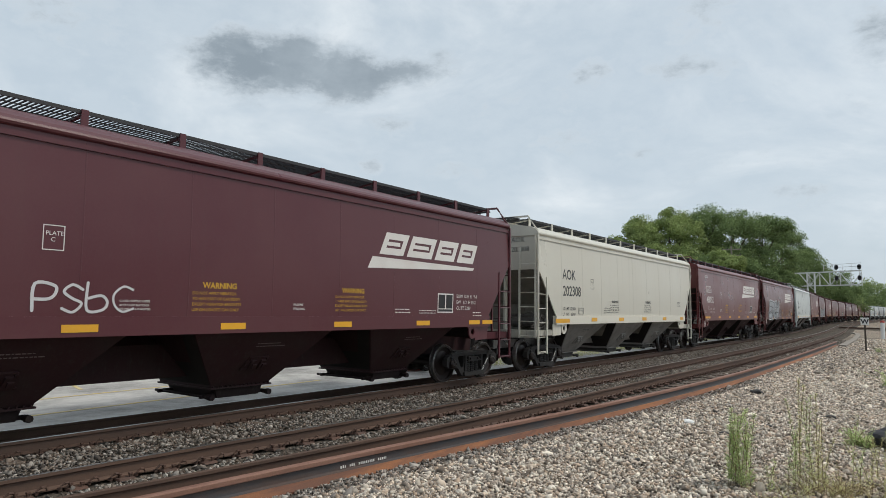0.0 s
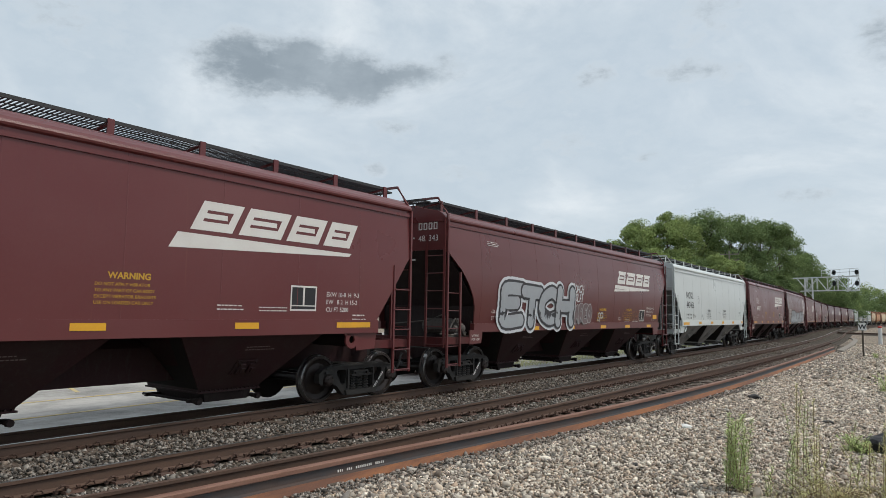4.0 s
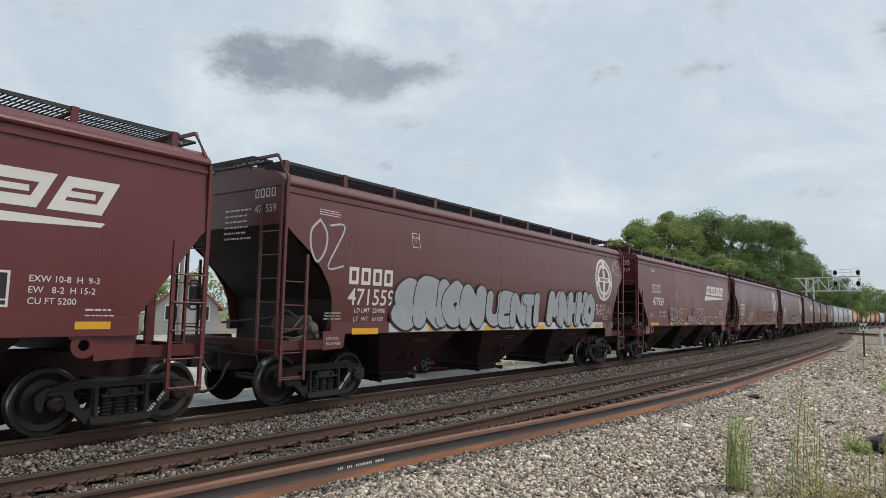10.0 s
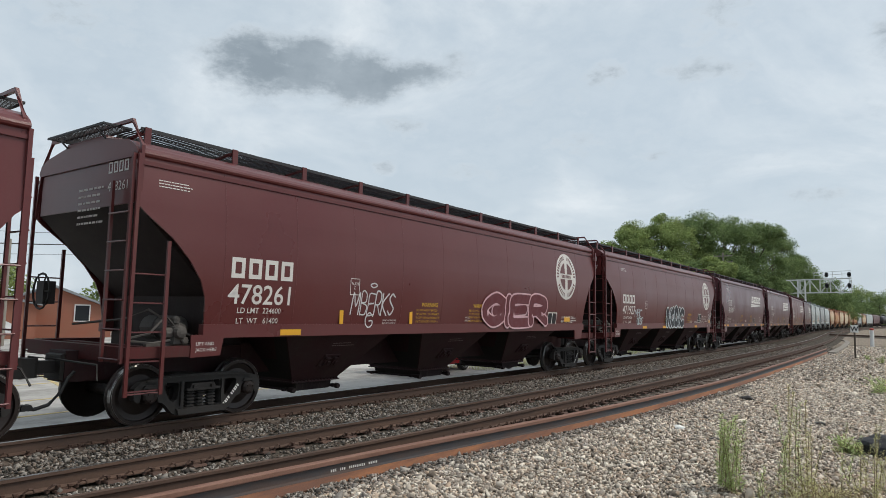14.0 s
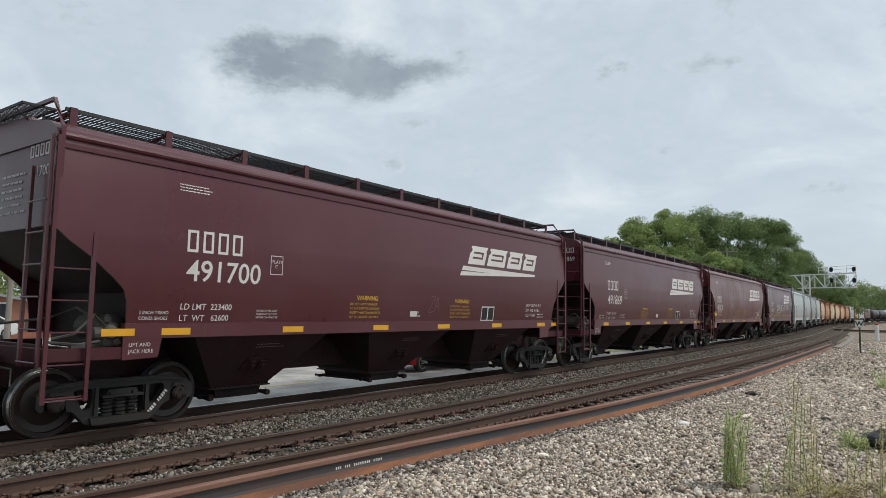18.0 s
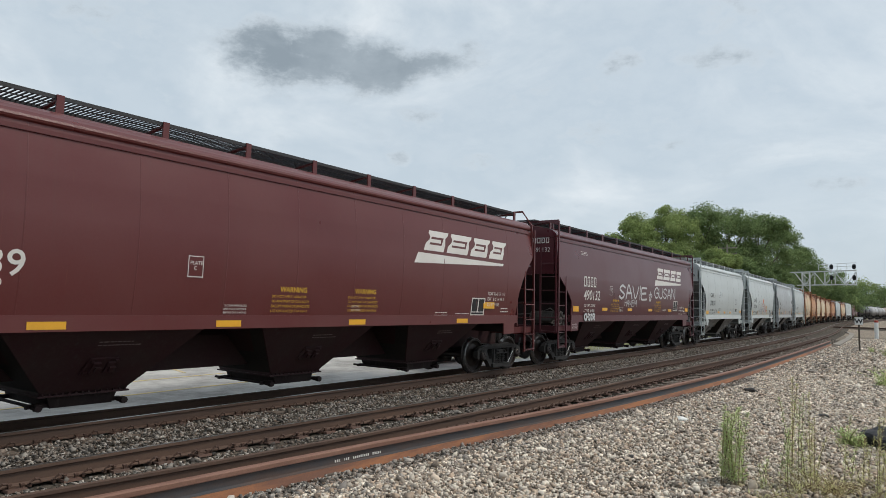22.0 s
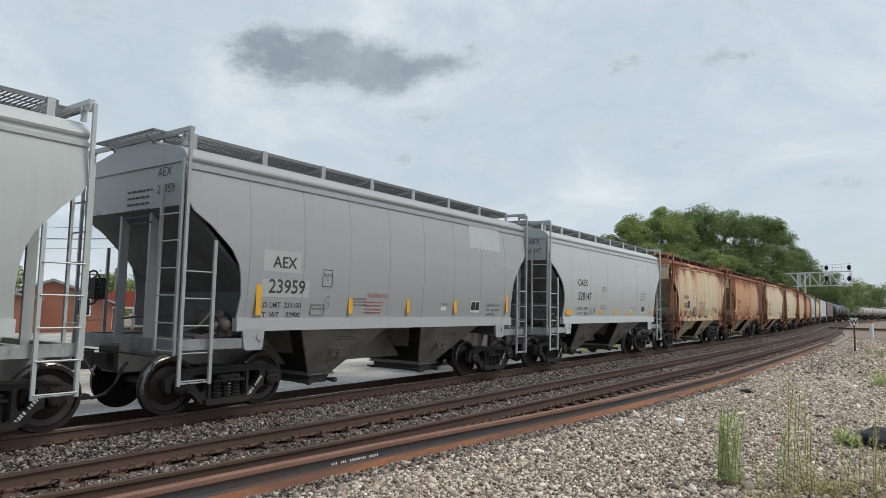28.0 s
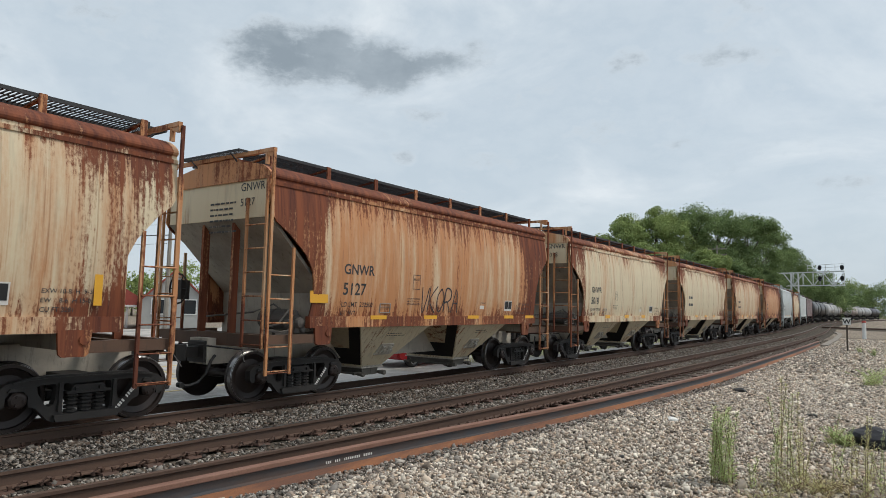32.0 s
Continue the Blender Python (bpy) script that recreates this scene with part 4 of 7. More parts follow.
for i, (far_end, shape, col, label) in enumerate(TRAIN):
    light = col[0] > 0.3
    rusty = len(col) == 4
    car = hopper(shape, RUSTY if rusty else PAINT, col, BEIGE_UNDER if rusty else GREY_UNDER if light else SHADED_UNDER, (*col[:3], 1.0) if rusty else col, i)
    tagged(car, label, "freight car", "cars of the train")
    CARS.append((car, far_end - shape.hb, shape, i))


# ------------------------------------------------------------ rails
def rail_section(bm, pts_of, s0, s1, step, shift=0.0):
    rows, s = [], s0
    while s <= s1 + 1e-6:
        rows.append([bm.verts.new(on_track(s, n, z)[0]) for n, z in pts_of(s)])
        s += step if s < 120 else step * 3
    m = len(rows[0])
    for a, b in zip(rows, rows[1:]):
        for j in range(m):
            bm.faces.new((a[j], a[(j + 1) % m], b[(j + 1) % m], b[j]))
    bm.faces.new(rows[0][::-1]), bm.faces.new(rows[-1])


RAIL_PROFILE = ((-0.07, -0.18), (-0.07, -0.168), (-0.012, -0.15), (-0.009, -0.05), (-0.036, -0.036), (-0.036, -0.004), (0.036, -0.004), (0.036, -0.036), (0.009, -0.05), (0.012, -0.15), (0.07, -0.168), (0.07, -0.18))


def rail(name, n_of, z, material, parent, s0=-20, s1=330):
    bm = bmesh.new()
    rail_section(bm, lambda s: [(n_of(s) + a, z + b) for a, b in RAIL_PROFILE], s0, s1, 1.0)
    return part(name, bm, material, parent)


def rail_head(n_of, z, parent, w=0.022, s0=-20, s1=330):
    bm = bmesh.new()
    rail_section(bm, lambda s: [(n_of(s) - w, z - 0.003), (n_of(s) - w, z), (n_of(s) + w, z), (n_of(s) + w, z - 0.003)], s0, s1, 1.0)
    return part("running_surface", bm, RAIL_TOP, parent, "worn shiny strip on the rail head")




def along(table):
    """A smooth offset along the track through a few stations (s, n)."""
    ss, ns = [a for a, _ in table], [b for _, b in table]
    return functools.lru_cache(None)(lambda s: float(np.mean([np.interp(s + d, ss, ns) for d in (-1.6, -0.8, 0.0, 0.8, 1.6)])))


n_b = along(((-20, -2.70), (0, -2.72), (4, -2.78), (9.5, -3.02), (25, -3.17), (350, -3.17)))
n_c = along(((-20, -3.4), (0, -3.58), (3, -3.83), (5.5, -4.12), (8, -4.26), (12, -4.38), (16, -4.43), (20, -4.49), (27, -4.63), (40, -4.76), (350, -4.74)))
n_d = along(((-20, -4.1), (0, -4.22), (3.3, -4.44), (5, -4.60), (7.3, -4.80), (9.1, -5.05), (10.8, -5.25), (13, -5.44), (16.2, -5.66), (21, -5.89), (32, -5.95), (60, -5.98)))


def build_tracks():
    one = tagged(empty("main_track"), "railway track with brown steel rails", "railway track", kind="structure")
    for n in (-0.75, 0.75):
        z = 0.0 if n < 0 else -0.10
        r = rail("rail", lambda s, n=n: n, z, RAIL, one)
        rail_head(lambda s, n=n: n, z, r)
    two = tagged(empty("second_track"), "unused near track with brown rails", "railway track", kind="structure")
    r = rail("rail", n_b, 0, RAIL, two)
    rail_head(n_b, 0, r)
    rail("rail", n_c, 0, RAIL, two)
    loose = tagged(empty("loose_rail"), "loose rusty rail lying beside the track", "rail")
    def piece(name, pts, material, label=""):
        bm = bmesh.new()
        rail_section(bm, lambda s: [(n_d(s) + a, -0.035 + b) for a, b in pts], -6, 49, 1.0)
        part(name, bm, material, loose, label)
    piece("rail_head", ((-0.048, 0.002), (-0.048, 0.046), (-0.038, 0.056), (0.038, 0.056), (0.048, 0.046), (0.048, 0.002), (0.014, -0.012), (-0.014, -0.012)), RAIL_PINK, "rail head with pinkish rust")
    piece("rail_web", ((-0.024, -0.132), (-0.013, -0.105), (-0.012, -0.012), (0.012, -0.012), (0.013, -0.105), (0.024, -0.132)), RAIL_LOOSE, "blue-grey rail web, patchy")
    piece("rail_foot", ((-0.100, -0.225), (-0.100, -0.205), (-0.036, -0.132), (0.036, -0.132), (0.100, -0.205), (0.100, -0.225)), RAIL_RUST, "rail foot with bright orange rust")
    p, h = on_track(6.2, n_d(6.2) - 0.016, -0.128)
    h += math.atan(n_d(6.7) - n_d(5.7))
    bm = bmesh.new()
    lines_of_small_bars(bm)
    part("rolling_mark", bm, STENCIL, loose, "pale raised rolling mark", Matrix.Translation(p) @ Matrix.Rotation(h, 4, "Z") @ Matrix.Rotation(radians(88), 4, "X"))


def lines_of_small_bars(bm):
    """The maker's raised characters on the rail web, as bars."""
    rnd, x = random.Random(2), -0.45
    for n in (3, 3, 9, 5):
        for _ in range(n):
            w = rnd.uniform(0.012, 0.02)
            box(bm, x, x + w, 0.0, 0.030, 0, 0.003)
            x += w + 0.014
        x += 0.05


build_tracks()


# ------------------------------------------------------------ markings on the cars
def on_side(sh, x, z, lift=0.004):
    """Pose of a flat marking on the near side, its origin at x, z of the car."""
    y0, y1 = sh.y(z), sh.y(z + 0.2)
    lean = math.degrees(math.atan2(y0 - y1, 0.2))
    return pose(x + sh.dx, -y0 - lift, z, 90 - lean)


def drape(bm, sh, x, z, lift=0.004):
    """Lays a flat marking (x along, y up, z off the paint) on the curved near side and the sill below it."""
    sill = sh.y(1.62) + 0.026 if any(z + v.co.y < sh.sill[1] + 0.005 for v in bm.verts) else 0.0
    for v in bm.verts:
        h = z + v.co.y
        y = max(sh.y(h), sill)
        v.co = Vector((x + sh.dx + v.co.x, -y - lift - v.co.z, h))
    return bm


def stamp(bm, x0, x1, z0, z1, slant=0.0):
    """A flat patch in the plane of a marking (x, y)."""
    k = slant * (z1 - z0)
    bm.faces.new([bm.verts.new((x, y, 0)) for x, y in ((x0, z0), (x1, z0), (x1 + k, z1), (x0 + k, z1))])


def lines_of_bars(bm, width, rows, height, seed=1):
    """Small unreadable writing: rows of word-like bars."""
    rnd = random.Random(seed)
    for i in range(rows):
        x, y = 0.0, -i * height * 1.75
        while x < width * rnd.uniform(0.75, 1.0):
            w = rnd.uniform(0.6, 2.4) * height
            stamp(bm, x, x + w, y, y + height * 0.55)
            x += w + height * 0.4


def bars(car, sh, x, z, width, rows, height, material, seed=1):
    return part("fine_print", cached(("fine_print", width, rows, height, seed), lambda bm: lines_of_bars(bm, width, rows, height, seed)), material, car, "", on_side(sh, x, z))


def hollow(bm, x0, x1, y0, y1, w, slant=0.0):
    """An upright or slanted block with an open middle."""
    lean = lambda x, y: (x + slant * (y - y0), y, 0)
    o = [bm.verts.new(lean(*p)) for p in ((x0, y0), (x1, y0), (x1, y1), (x0, y1))]
    i = [bm.verts.new(lean(*p)) for p in ((x0 + w, y0 + w), (x1 - w, y0 + w), (x1 - w, y1 - w), (x0 + w, y1 - w))]
    for j in range(4):
        k = (j + 1) % 4
        bm.faces.new((o[j], o[k], i[k], i[j]))


def initials(bm, w=0.185, gap=0.265, stroke=0.04):
    """Four plain open blocks where the owner's initials stand."""
    for i in range(4):
        hollow(bm, i * gap, i * gap + w, 0, 0.33, stroke)


def wedge_emblem(bm):
    """The owner's emblem as plain slanted open slabs over a tapering wedge."""
    x = 0.34
    for w in (0.86, 0.98, 0.86, 0.80):
        hollow(bm, x, x + w - 0.12, 0.30, 0.76, 0.14, 0.5)
        stamp(bm, x + 0.24, x + w - 0.21, 0.49, 0.57)
        x += w
    bm.faces.new([bm.verts.new((a, b, 0)) for a, b in ((0.0, 0.0), (3.72, 0.14), (3.78, 0.20), (0.14, 0.24))])


def disc(bm, r, n=40, r0=0.0, a0=0.0, a1=2 * math.pi, z=0.0):
    """A disc, or a ring sector from r0 to r."""
    angs = [a0 + (a1 - a0) * i / n for i in range(n + 1)]
    if r0 == 0 and a1 - a0 > 6.28:
        bm.faces.new([bm.verts.new((r * math.cos(a), r * math.sin(a), z)) for a in angs[:-1]])
        return
    inner = [bm.verts.new((r0 * math.cos(a), r0 * math.sin(a), z)) for a in angs]
    outer = [bm.verts.new((r * math.cos(a), r * math.sin(a), z)) for a in angs]
    for i in range(n):
        bm.faces.new((inner[i], outer[i], outer[i + 1], inner[i + 1]))


def emblem_cross(bm):
    """Dark quarters round a straight cross, and dark blocks for the writing round the ring."""
    r, a = 0.43, 0.085
    for i in range(4):
        t0, t1 = math.asin(a / r), math.pi / 2 - math.asin(a / r)
        pts = [(a, a)] + [(r * math.cos(t0 + (t1 - t0) * j / 8), r * math.sin(t0 + (t1 - t0) * j / 8)) for j in range(9)]
        c, q = round(math.cos(i * math.pi / 2)), round(math.sin(i * math.pi / 2))
        bm.faces.new([bm.verts.new((x * c - y * q, x * q + y * c, 0)) for x, y in pts])
    for i in range(40):
        t = i * 2 * math.pi / 40
        if i in (9, 10, 21, 22, 29, 30, 38, 39):
            continue
        disc(bm, 0.645, 2, 0.53, t, t + 0.085)
    for i in range(7):
        stamp(bm, -0.32 + i * 0.095, -0.255 + i * 0.095, -0.045, 0.045)


def plate_box(bm):
    for a in ((-0.13, 0.13, -0.16, -0.148), (-0.13, 0.13, 0.148, 0.16), (-0.13, -0.118, -0.148, 0.148), (0.118, 0.13, -0.148, 0.148)):
        stamp(bm, *a)


def data_box(bm):
    for a in ((-0.30, 0.30, -0.22, -0.19), (-0.30, 0.30, 0.19, 0.22), (-0.30, -0.27, -0.19, 0.19), (0.27, 0.30, -0.19, 0.19), (-0.02, 0.02, -0.12, 0.19), (-0.27, 0.27, -0.14, -0.12)):
        stamp(bm, *a)


def stripe(bm, w, h):
    box(bm, -w / 2, w / 2, -h / 2, h / 2, 0, 0.003)


WARNING = "DO NOT APPLY VIBRATOR\nTO ANY PART OF CAR BODY\nEXCEPT VIBRATOR BRACKETS\nUSE ON LOADED CAR ONLY"


def mark_plate(car, sh, x, z, material):
    part("plate_frame", cached("plate_frame", plate_box), material, car, "", on_side(sh, x, z))
    part("lettering", text_mesh("PLATE\n   C", 0.078), material, car, "", on_side(sh, x - 0.10, z + 0.03, 0.005))


def mark_warning(car, sh, x, z, material=None):
    m = material or STENCIL_YELLOW
    part("lettering", text_mesh("WARNING", 0.125, bold=0.003), m, car, "yellow warning stencil", on_side(sh, x + 0.17, z + 0.34))
    part("lettering", text_mesh(WARNING, 0.064, gap=1.3), m, car, "yellow warning stencil", on_side(sh, x, z + 0.24))


def mark_reflectors(car, sh, places, z, w=0.46, h=0.10, material=None):
    for x in places:
        y = max(sh.y(z), sh.y(1.62) + 0.025 if z < sh.sill[1] + 0.05 else 0)
        part("reflector", cached(("reflector", w, h), lambda bm: stripe(bm, w, h)), material or REFLECT, car, "yellow reflective tape", pose(x + sh.dx, -y - 0.003, z, 90))


def end_marks(car, sh, number, material, initial=None):
    at = lambda y, z: Matrix(((0, 0, -1, -sh.hb + 0.022), (-1, 0, 0, y), (0, 1, 0, z), (0, 0, 0, 1)))
    if initial:
        part("lettering", text_mesh(initial, 0.21), material, car, "", at(-0.72, 3.75))
    else:
        part("owner_mark", cached("owner_mark_small", lambda bm: [hollow(bm, i * 0.15, i * 0.15 + 0.11, 0, 0.17, 0.026) for i in range(4)]), material, car, "", at(-0.72, 3.75))
    part("lettering", text_mesh(number, 0.20), material, car, "", at(-0.72, 3.48))
    part("fine_print", cached(("fine_print_end",), lambda bm: lines_of_bars(bm, 0.75, 6, 0.06, 5)), material, car, "", at(0.15, 3.55))


def note(car, sh, body, x, z, size, material, gap=1.2):
    """Small readable stencil, thin."""
    part("lettering", text_mesh(body, size, "LEFT", gap, size * 0.004), material, car, "", on_side(sh, x, z))


def marks_maroon(car, sh, number, load, light, ini, num, ld, plate, warn, emblem, reflect, z_ref, sec=(-6.4, 3.64), closed=(-3.5, 1.84), shoes=None, serif=False, cubic="CU FT 5161", data=(4.8, 1.95), dims=(5.3, 2.05)):
    """Markings of the maroon cars; each place is (x, z) on the side."""
    if ini:
        if serif:
            part("owner_mark", cached("owner_mark_wide", lambda bm: initials(bm, 0.26, 0.335, 0.07)), STENCIL, car, "pale blocks of an owner's initials", on_side(sh, *ini))
        else:
            part("owner_mark", cached("owner_mark", initials), STENCIL, car, "pale blocks of an owner's initials", on_side(sh, *ini))
        part("lettering", text_mesh(number, 0.455, bold=0.004), STENCIL, car, "pale painted car number", on_side(sh, *num))
    note(car, sh, "LD LMT  %s\nLT  WT   %s" % (load, light), ld[0], ld[1], 0.130, STENCIL, 1.3)
    mark_plate(car, sh, *plate, STENCIL)
    bars(car, sh, *sec, 0.55, 3, 0.026, STENCIL, 2)
    if shoes:
        note(car, sh, shoes, ld[0] - 1.1 if "HF" in shoes else ld[0] - 0.62, ld[1] - 0.07, 0.068, STENCIL)
    note(car, sh, "CLOSE HOPPER SLIDES\nAND ROOF HATCHES\nBEFORE CAR IS MOVED", *closed, 0.043, STENCIL, 1.3)
    for x, z in warn:
        mark_warning(car, sh, x, z)
    x1, z1 = warn[0][0] + 1.95, warn[0][1]
    note(car, sh, "PATENT\nPENDING", x1, z1 + 0.09, 0.06, STENCIL)
    bars(car, sh, data[0] - 1.75, data[1] - 0.16, 0.5, 2, 0.035, STENCIL, 6)
    bars(car, sh, data[0] - 0.95, data[1] - 0.18, 0.6, 2, 0.03, STENCIL, 7)
    part("data_panel", cached("data_panel", data_box), STENCIL, car, "white framed data panel", on_side(sh, *data))
    part("data_field", cached("data_field", lambda bm: stamp(bm, -0.3, 0.3, -0.22, 0.22)), BLACK_PAINT, car, "", on_side(sh, data[0], data[1], 0.002))
    if emblem[0] == "wedge":
        bm = bmesh.new()
        wedge_emblem(bm)
        part("emblem", drape(bm, sh, emblem[1], emblem[2]), STENCIL, car, "pale slanted emblem over a wedge")
    else:
        bm = bmesh.new()
        for r0, r1 in ((0.0, 0.25), (0.25, 0.5), (0.5, 0.715)):
            disc(bm, r1, 40, max(r0, 0.001))
        e = part("emblem", drape(bm, sh, emblem[1], emblem[2]), STENCIL, car, "round cream emblem with a cross")
        bm = bmesh.new()
        emblem_cross(bm)
        part("emblem_pattern", drape(bm, sh, emblem[1], emblem[2], 0.010), PAINT, e, "", None, car_color(car))
    note(car, sh, "EXW 10-8  H  9-3\nEW   8-2  H 15-2\n" + cubic, *dims, 0.115, STENCIL)
    bars(car, sh, dims[0] + 0.7, 1.70, 0.35, 2, 0.045, STENCIL, 8)
    mark_reflectors(car, sh, reflect, z_ref)
    end_marks(car, sh, number, STENCIL)
    bays_print(car, sh, STENCIL_DIM)
    plate_x = (-sh.hb + 1.28 - sh.dx) if sh.bays == 3 else 0
    part("lettering", text_mesh("LIFT AND\nJACK HERE", 0.075, gap=1.2), STENCIL, car, "", pose(plate_x - 0.2 + sh.dx, -1.578, 1.22, 90))
    if not sh.round:
        part("lettering", text_mesh("PULL", 0.085), STENCIL, car, "", pose(-sh.hb + 1.70 - 0.1, -1.637, 1.39, 90))


STENCIL_DIM = mat_plain("faint_stencil_paint", (0.20, 0.15, 0.14), 0.7, vary=0.4)
STENCIL_RED = mat_plain("red_stencil_paint", (0.45, 0.08, 0.06), 0.7, vary=0.3)


def bays_print(car, sh, material):
    span = 3.90 if sh.bays == 3 else 3.52
    for i in range(sh.bays):
        x = (i - (sh.bays - 1) / 2) * span + 0.1
        part("fine_print", cached(("fine_print_bay",), lambda bm: lines_of_bars(bm, 0.6, 2, 0.035, 9)), material, car, "", pose(x - 0.15, -1.345, 1.16, 129))


def card_holder(bm):
    """A small framed routing-card board."""
    for a in ((-0.17, 0.17, -0.10, -0.085), (-0.17, 0.17, 0.085, 0.10), (-0.17, -0.155, -0.085, 0.085), (0.155, 0.17, -0.085, 0.085), (-0.155, 0.155, 0.02, 0.03)):
        box(bm, a[0], a[1], a[2], a[3], 0, 0.012)


def marks_light(car, sh, initial, number, load, light, ini, num, size, ld, plate, reflect, z_ref, ref=(0.46, 0.12), data=None, dims=None):
    """Black lettering of the pale cars; each place is (x, z) on the side."""
    for body, at, label in ((initial, ini, "black painted initials"), (number, num, "black painted car number")):
        part("lettering", text_mesh(body, size * (0.84 if sh.bays == 2 and body == initial else 1.0), bold=0.005), STENCIL_DARK, car, label, on_side(sh, *at))
    note(car, sh, "LD LMT  %s\nLT  WT    %s" % (load, light), ld[0], ld[1], 0.13, STENCIL_DARK, 1.3)
    mark_plate(car, sh, *plate, STENCIL_DARK)
    if sh.bays == 2:
        data = data or (2.95, 1.82)
        panel = part("data_panel", cached("data_panel_white", lambda bm: stamp(bm, -0.20, 0.20, -0.14, 0.14)), STENCIL, car, "white panel with black data fields", on_side(sh, *data))
        for x in (-0.095, 0.095):
            part("data_field", cached("data_field_small", lambda bm: stamp(bm, -0.083, 0.083, -0.085, 0.12)), BLACK_PAINT, panel, "", pose(x, 0, 0.004))
        note(car, sh, "JOB 3302", data[0] - 1.42, data[1] + 0.03, 0.06, STENCIL_DARK)
        part("paint_patch", cached("paint_patch_label", lambda bm: stamp(bm, 0, 0.20, 0, 0.09)), STENCIL, car, "", on_side(sh, data[0] - 1.44, data[1] - 0.10))
        note(car, sh, "EXW 10-8  H  9-3\nEW    8-6  H 15-0\nCU FT 3281", *(dims or (data[0] + 0.55, data[1] + 0.02)), 0.085, STENCIL_DARK, 1.4)
        note(car, sh, "CLOSE HOPPER SLIDES\nAND ROOF HATCHES\nBEFORE CAR IS MOVED", data[0] - 4.45, data[1] + 0.09, 0.045, STENCIL_DARK, 1.3)
    else:
        bars(car, sh, *dims, 0.5, 4, 0.032, STENCIL_DARK, 15)
    mark_reflectors(car, sh, reflect, z_ref, *ref)
    end_marks(car, sh, number, STENCIL_DARK, initial)
    bays_print(car, sh, STENCIL_DARK)
    part("card_board", cached("card_board", card_holder), PAINT if len(car_color(car)) == 3 else RUSTY, car, "", on_side(sh, ld[0] + 1.3, ld[1] - 0.02, 0.002), (0.30, 0.29, 0.27))
    note(car, sh, "2 INCH HF COMP SHOES", ld[0] + 0.75, 1.44, 0.075, STENCIL_DARK)


COLORS = {c[0].name: row[2][:3] for c, row in zip(CARS, TRAIN)}


def car_color(car):
    return COLORS[car.name]


# ------------------------------------------------------------ sprayed strokes
def smooth_path(pts, n=6):
    """Catmull-Rom through points in the plane."""
    out = []
    p = [pts[0], *pts, pts[-1]]
    for i in range(1, len(p) - 2):
        for j in range(n):
            t = j / n
            out.append(tuple(0.5 * (2 * p[i][k] + (p[i + 1][k] - p[i - 1][k]) * t + (2 * p[i - 1][k] - 5 * p[i][k] + 4 * p[i + 1][k] - p[i + 2][k]) * t * t
                                    + (3 * p[i][k] - p[i - 1][k] - 3 * p[i + 1][k] + p[i + 2][k]) * t ** 3) for k in (0, 1)))
    out.append(pts[-1])
    return out


def ribbon(bm, path, w, closed=False):
    n = len(path)
    rows = []
    for i, (x, y) in enumerate(path):
        a, b = path[(i - 1) % n if closed else max(0, i - 1)], path[(i + 1) % n if closed else min(n - 1, i + 1)]
        d = Vector((b[0] - a[0], b[1] - a[1]))
        d = d.normalized() if d.length > 1e-6 else Vector((1, 0))
        rows.append((bm.verts.new((x - d.y * w / 2, y + d.x * w / 2, 0)), bm.verts.new((x + d.y * w / 2, y - d.x * w / 2, 0))))
    pairs = list(zip(rows, rows[1:])) + ([(rows[-1], rows[0])] if closed else [])
    for a, b in pairs:
        bm.faces.new((a[0], b[0], b[1], a[1]))


# Hand-drawn strokes of each sprayed character in a unit box; a bar parts the strokes
STROKES = {
    "A": "0,0 .45,1 1,0|.2,.38 .85,.4", "B": "0,0 0,1 .7,.95 .75,.6 .1,.52 .9,.4 .8,.03 0,0", "C": "1,.85 .55,1 .08,.7 .05,.3 .5,0 1,.15", "D": "0,0 .02,1 .6,.95 1,.5 .6,.03 0,0",
    "E": "1,1 .05,.98 0,.5 0,0 1,.02|0,.52 .75,.55", "F": "0,0 .05,1 1,1|.03,.52 .7,.55", "G": "1,.82 .55,1 .06,.7 .05,.3 .5,0 1,.2 1,.48 .55,.46", "H": "0,0 .03,1|1,0 .95,1|0,.5 1,.52",
    "I": ".5,0 .5,1", "K": "0,0 0,1|1,1 .1,.48 1,0", "L": "0,1 .03,0 1,.05", "M": "0,0 .12,1 .5,.35 .88,1 1,0", "N": "0,0 .05,1 .95,0 1,1", "O": ".5,1 .05,.7 .05,.3 .5,0 .95,.3 .95,.7 .5,1",
    "P": "0,0 .03,1 .8,.95 .9,.65 .6,.45 .03,.45", "R": "0,0 .03,1 .8,.95 .9,.65 .6,.47 .03,.45|.4,.45 1,0", "S": ".95,.85 .5,1 .1,.75 .45,.52 .9,.3 .5,0 .05,.15", "T": "0,1 1,1|.5,1 .48,0",
    "U": "0,1 .03,.25 .5,0 .97,.25 1,1", "V": "0,1 .5,0 1,1", "W": "0,1 .25,0 .5,.6 .75,0 1,1", "Z": "0,1 1,1 .02,0 1,0", "*": ".5,1 .25,0 1,.65 0,.65 .8,0 .5,1", "b": "0,1 .03,0 .7,.02 .9,.3 .6,.55 .05,.45",
}


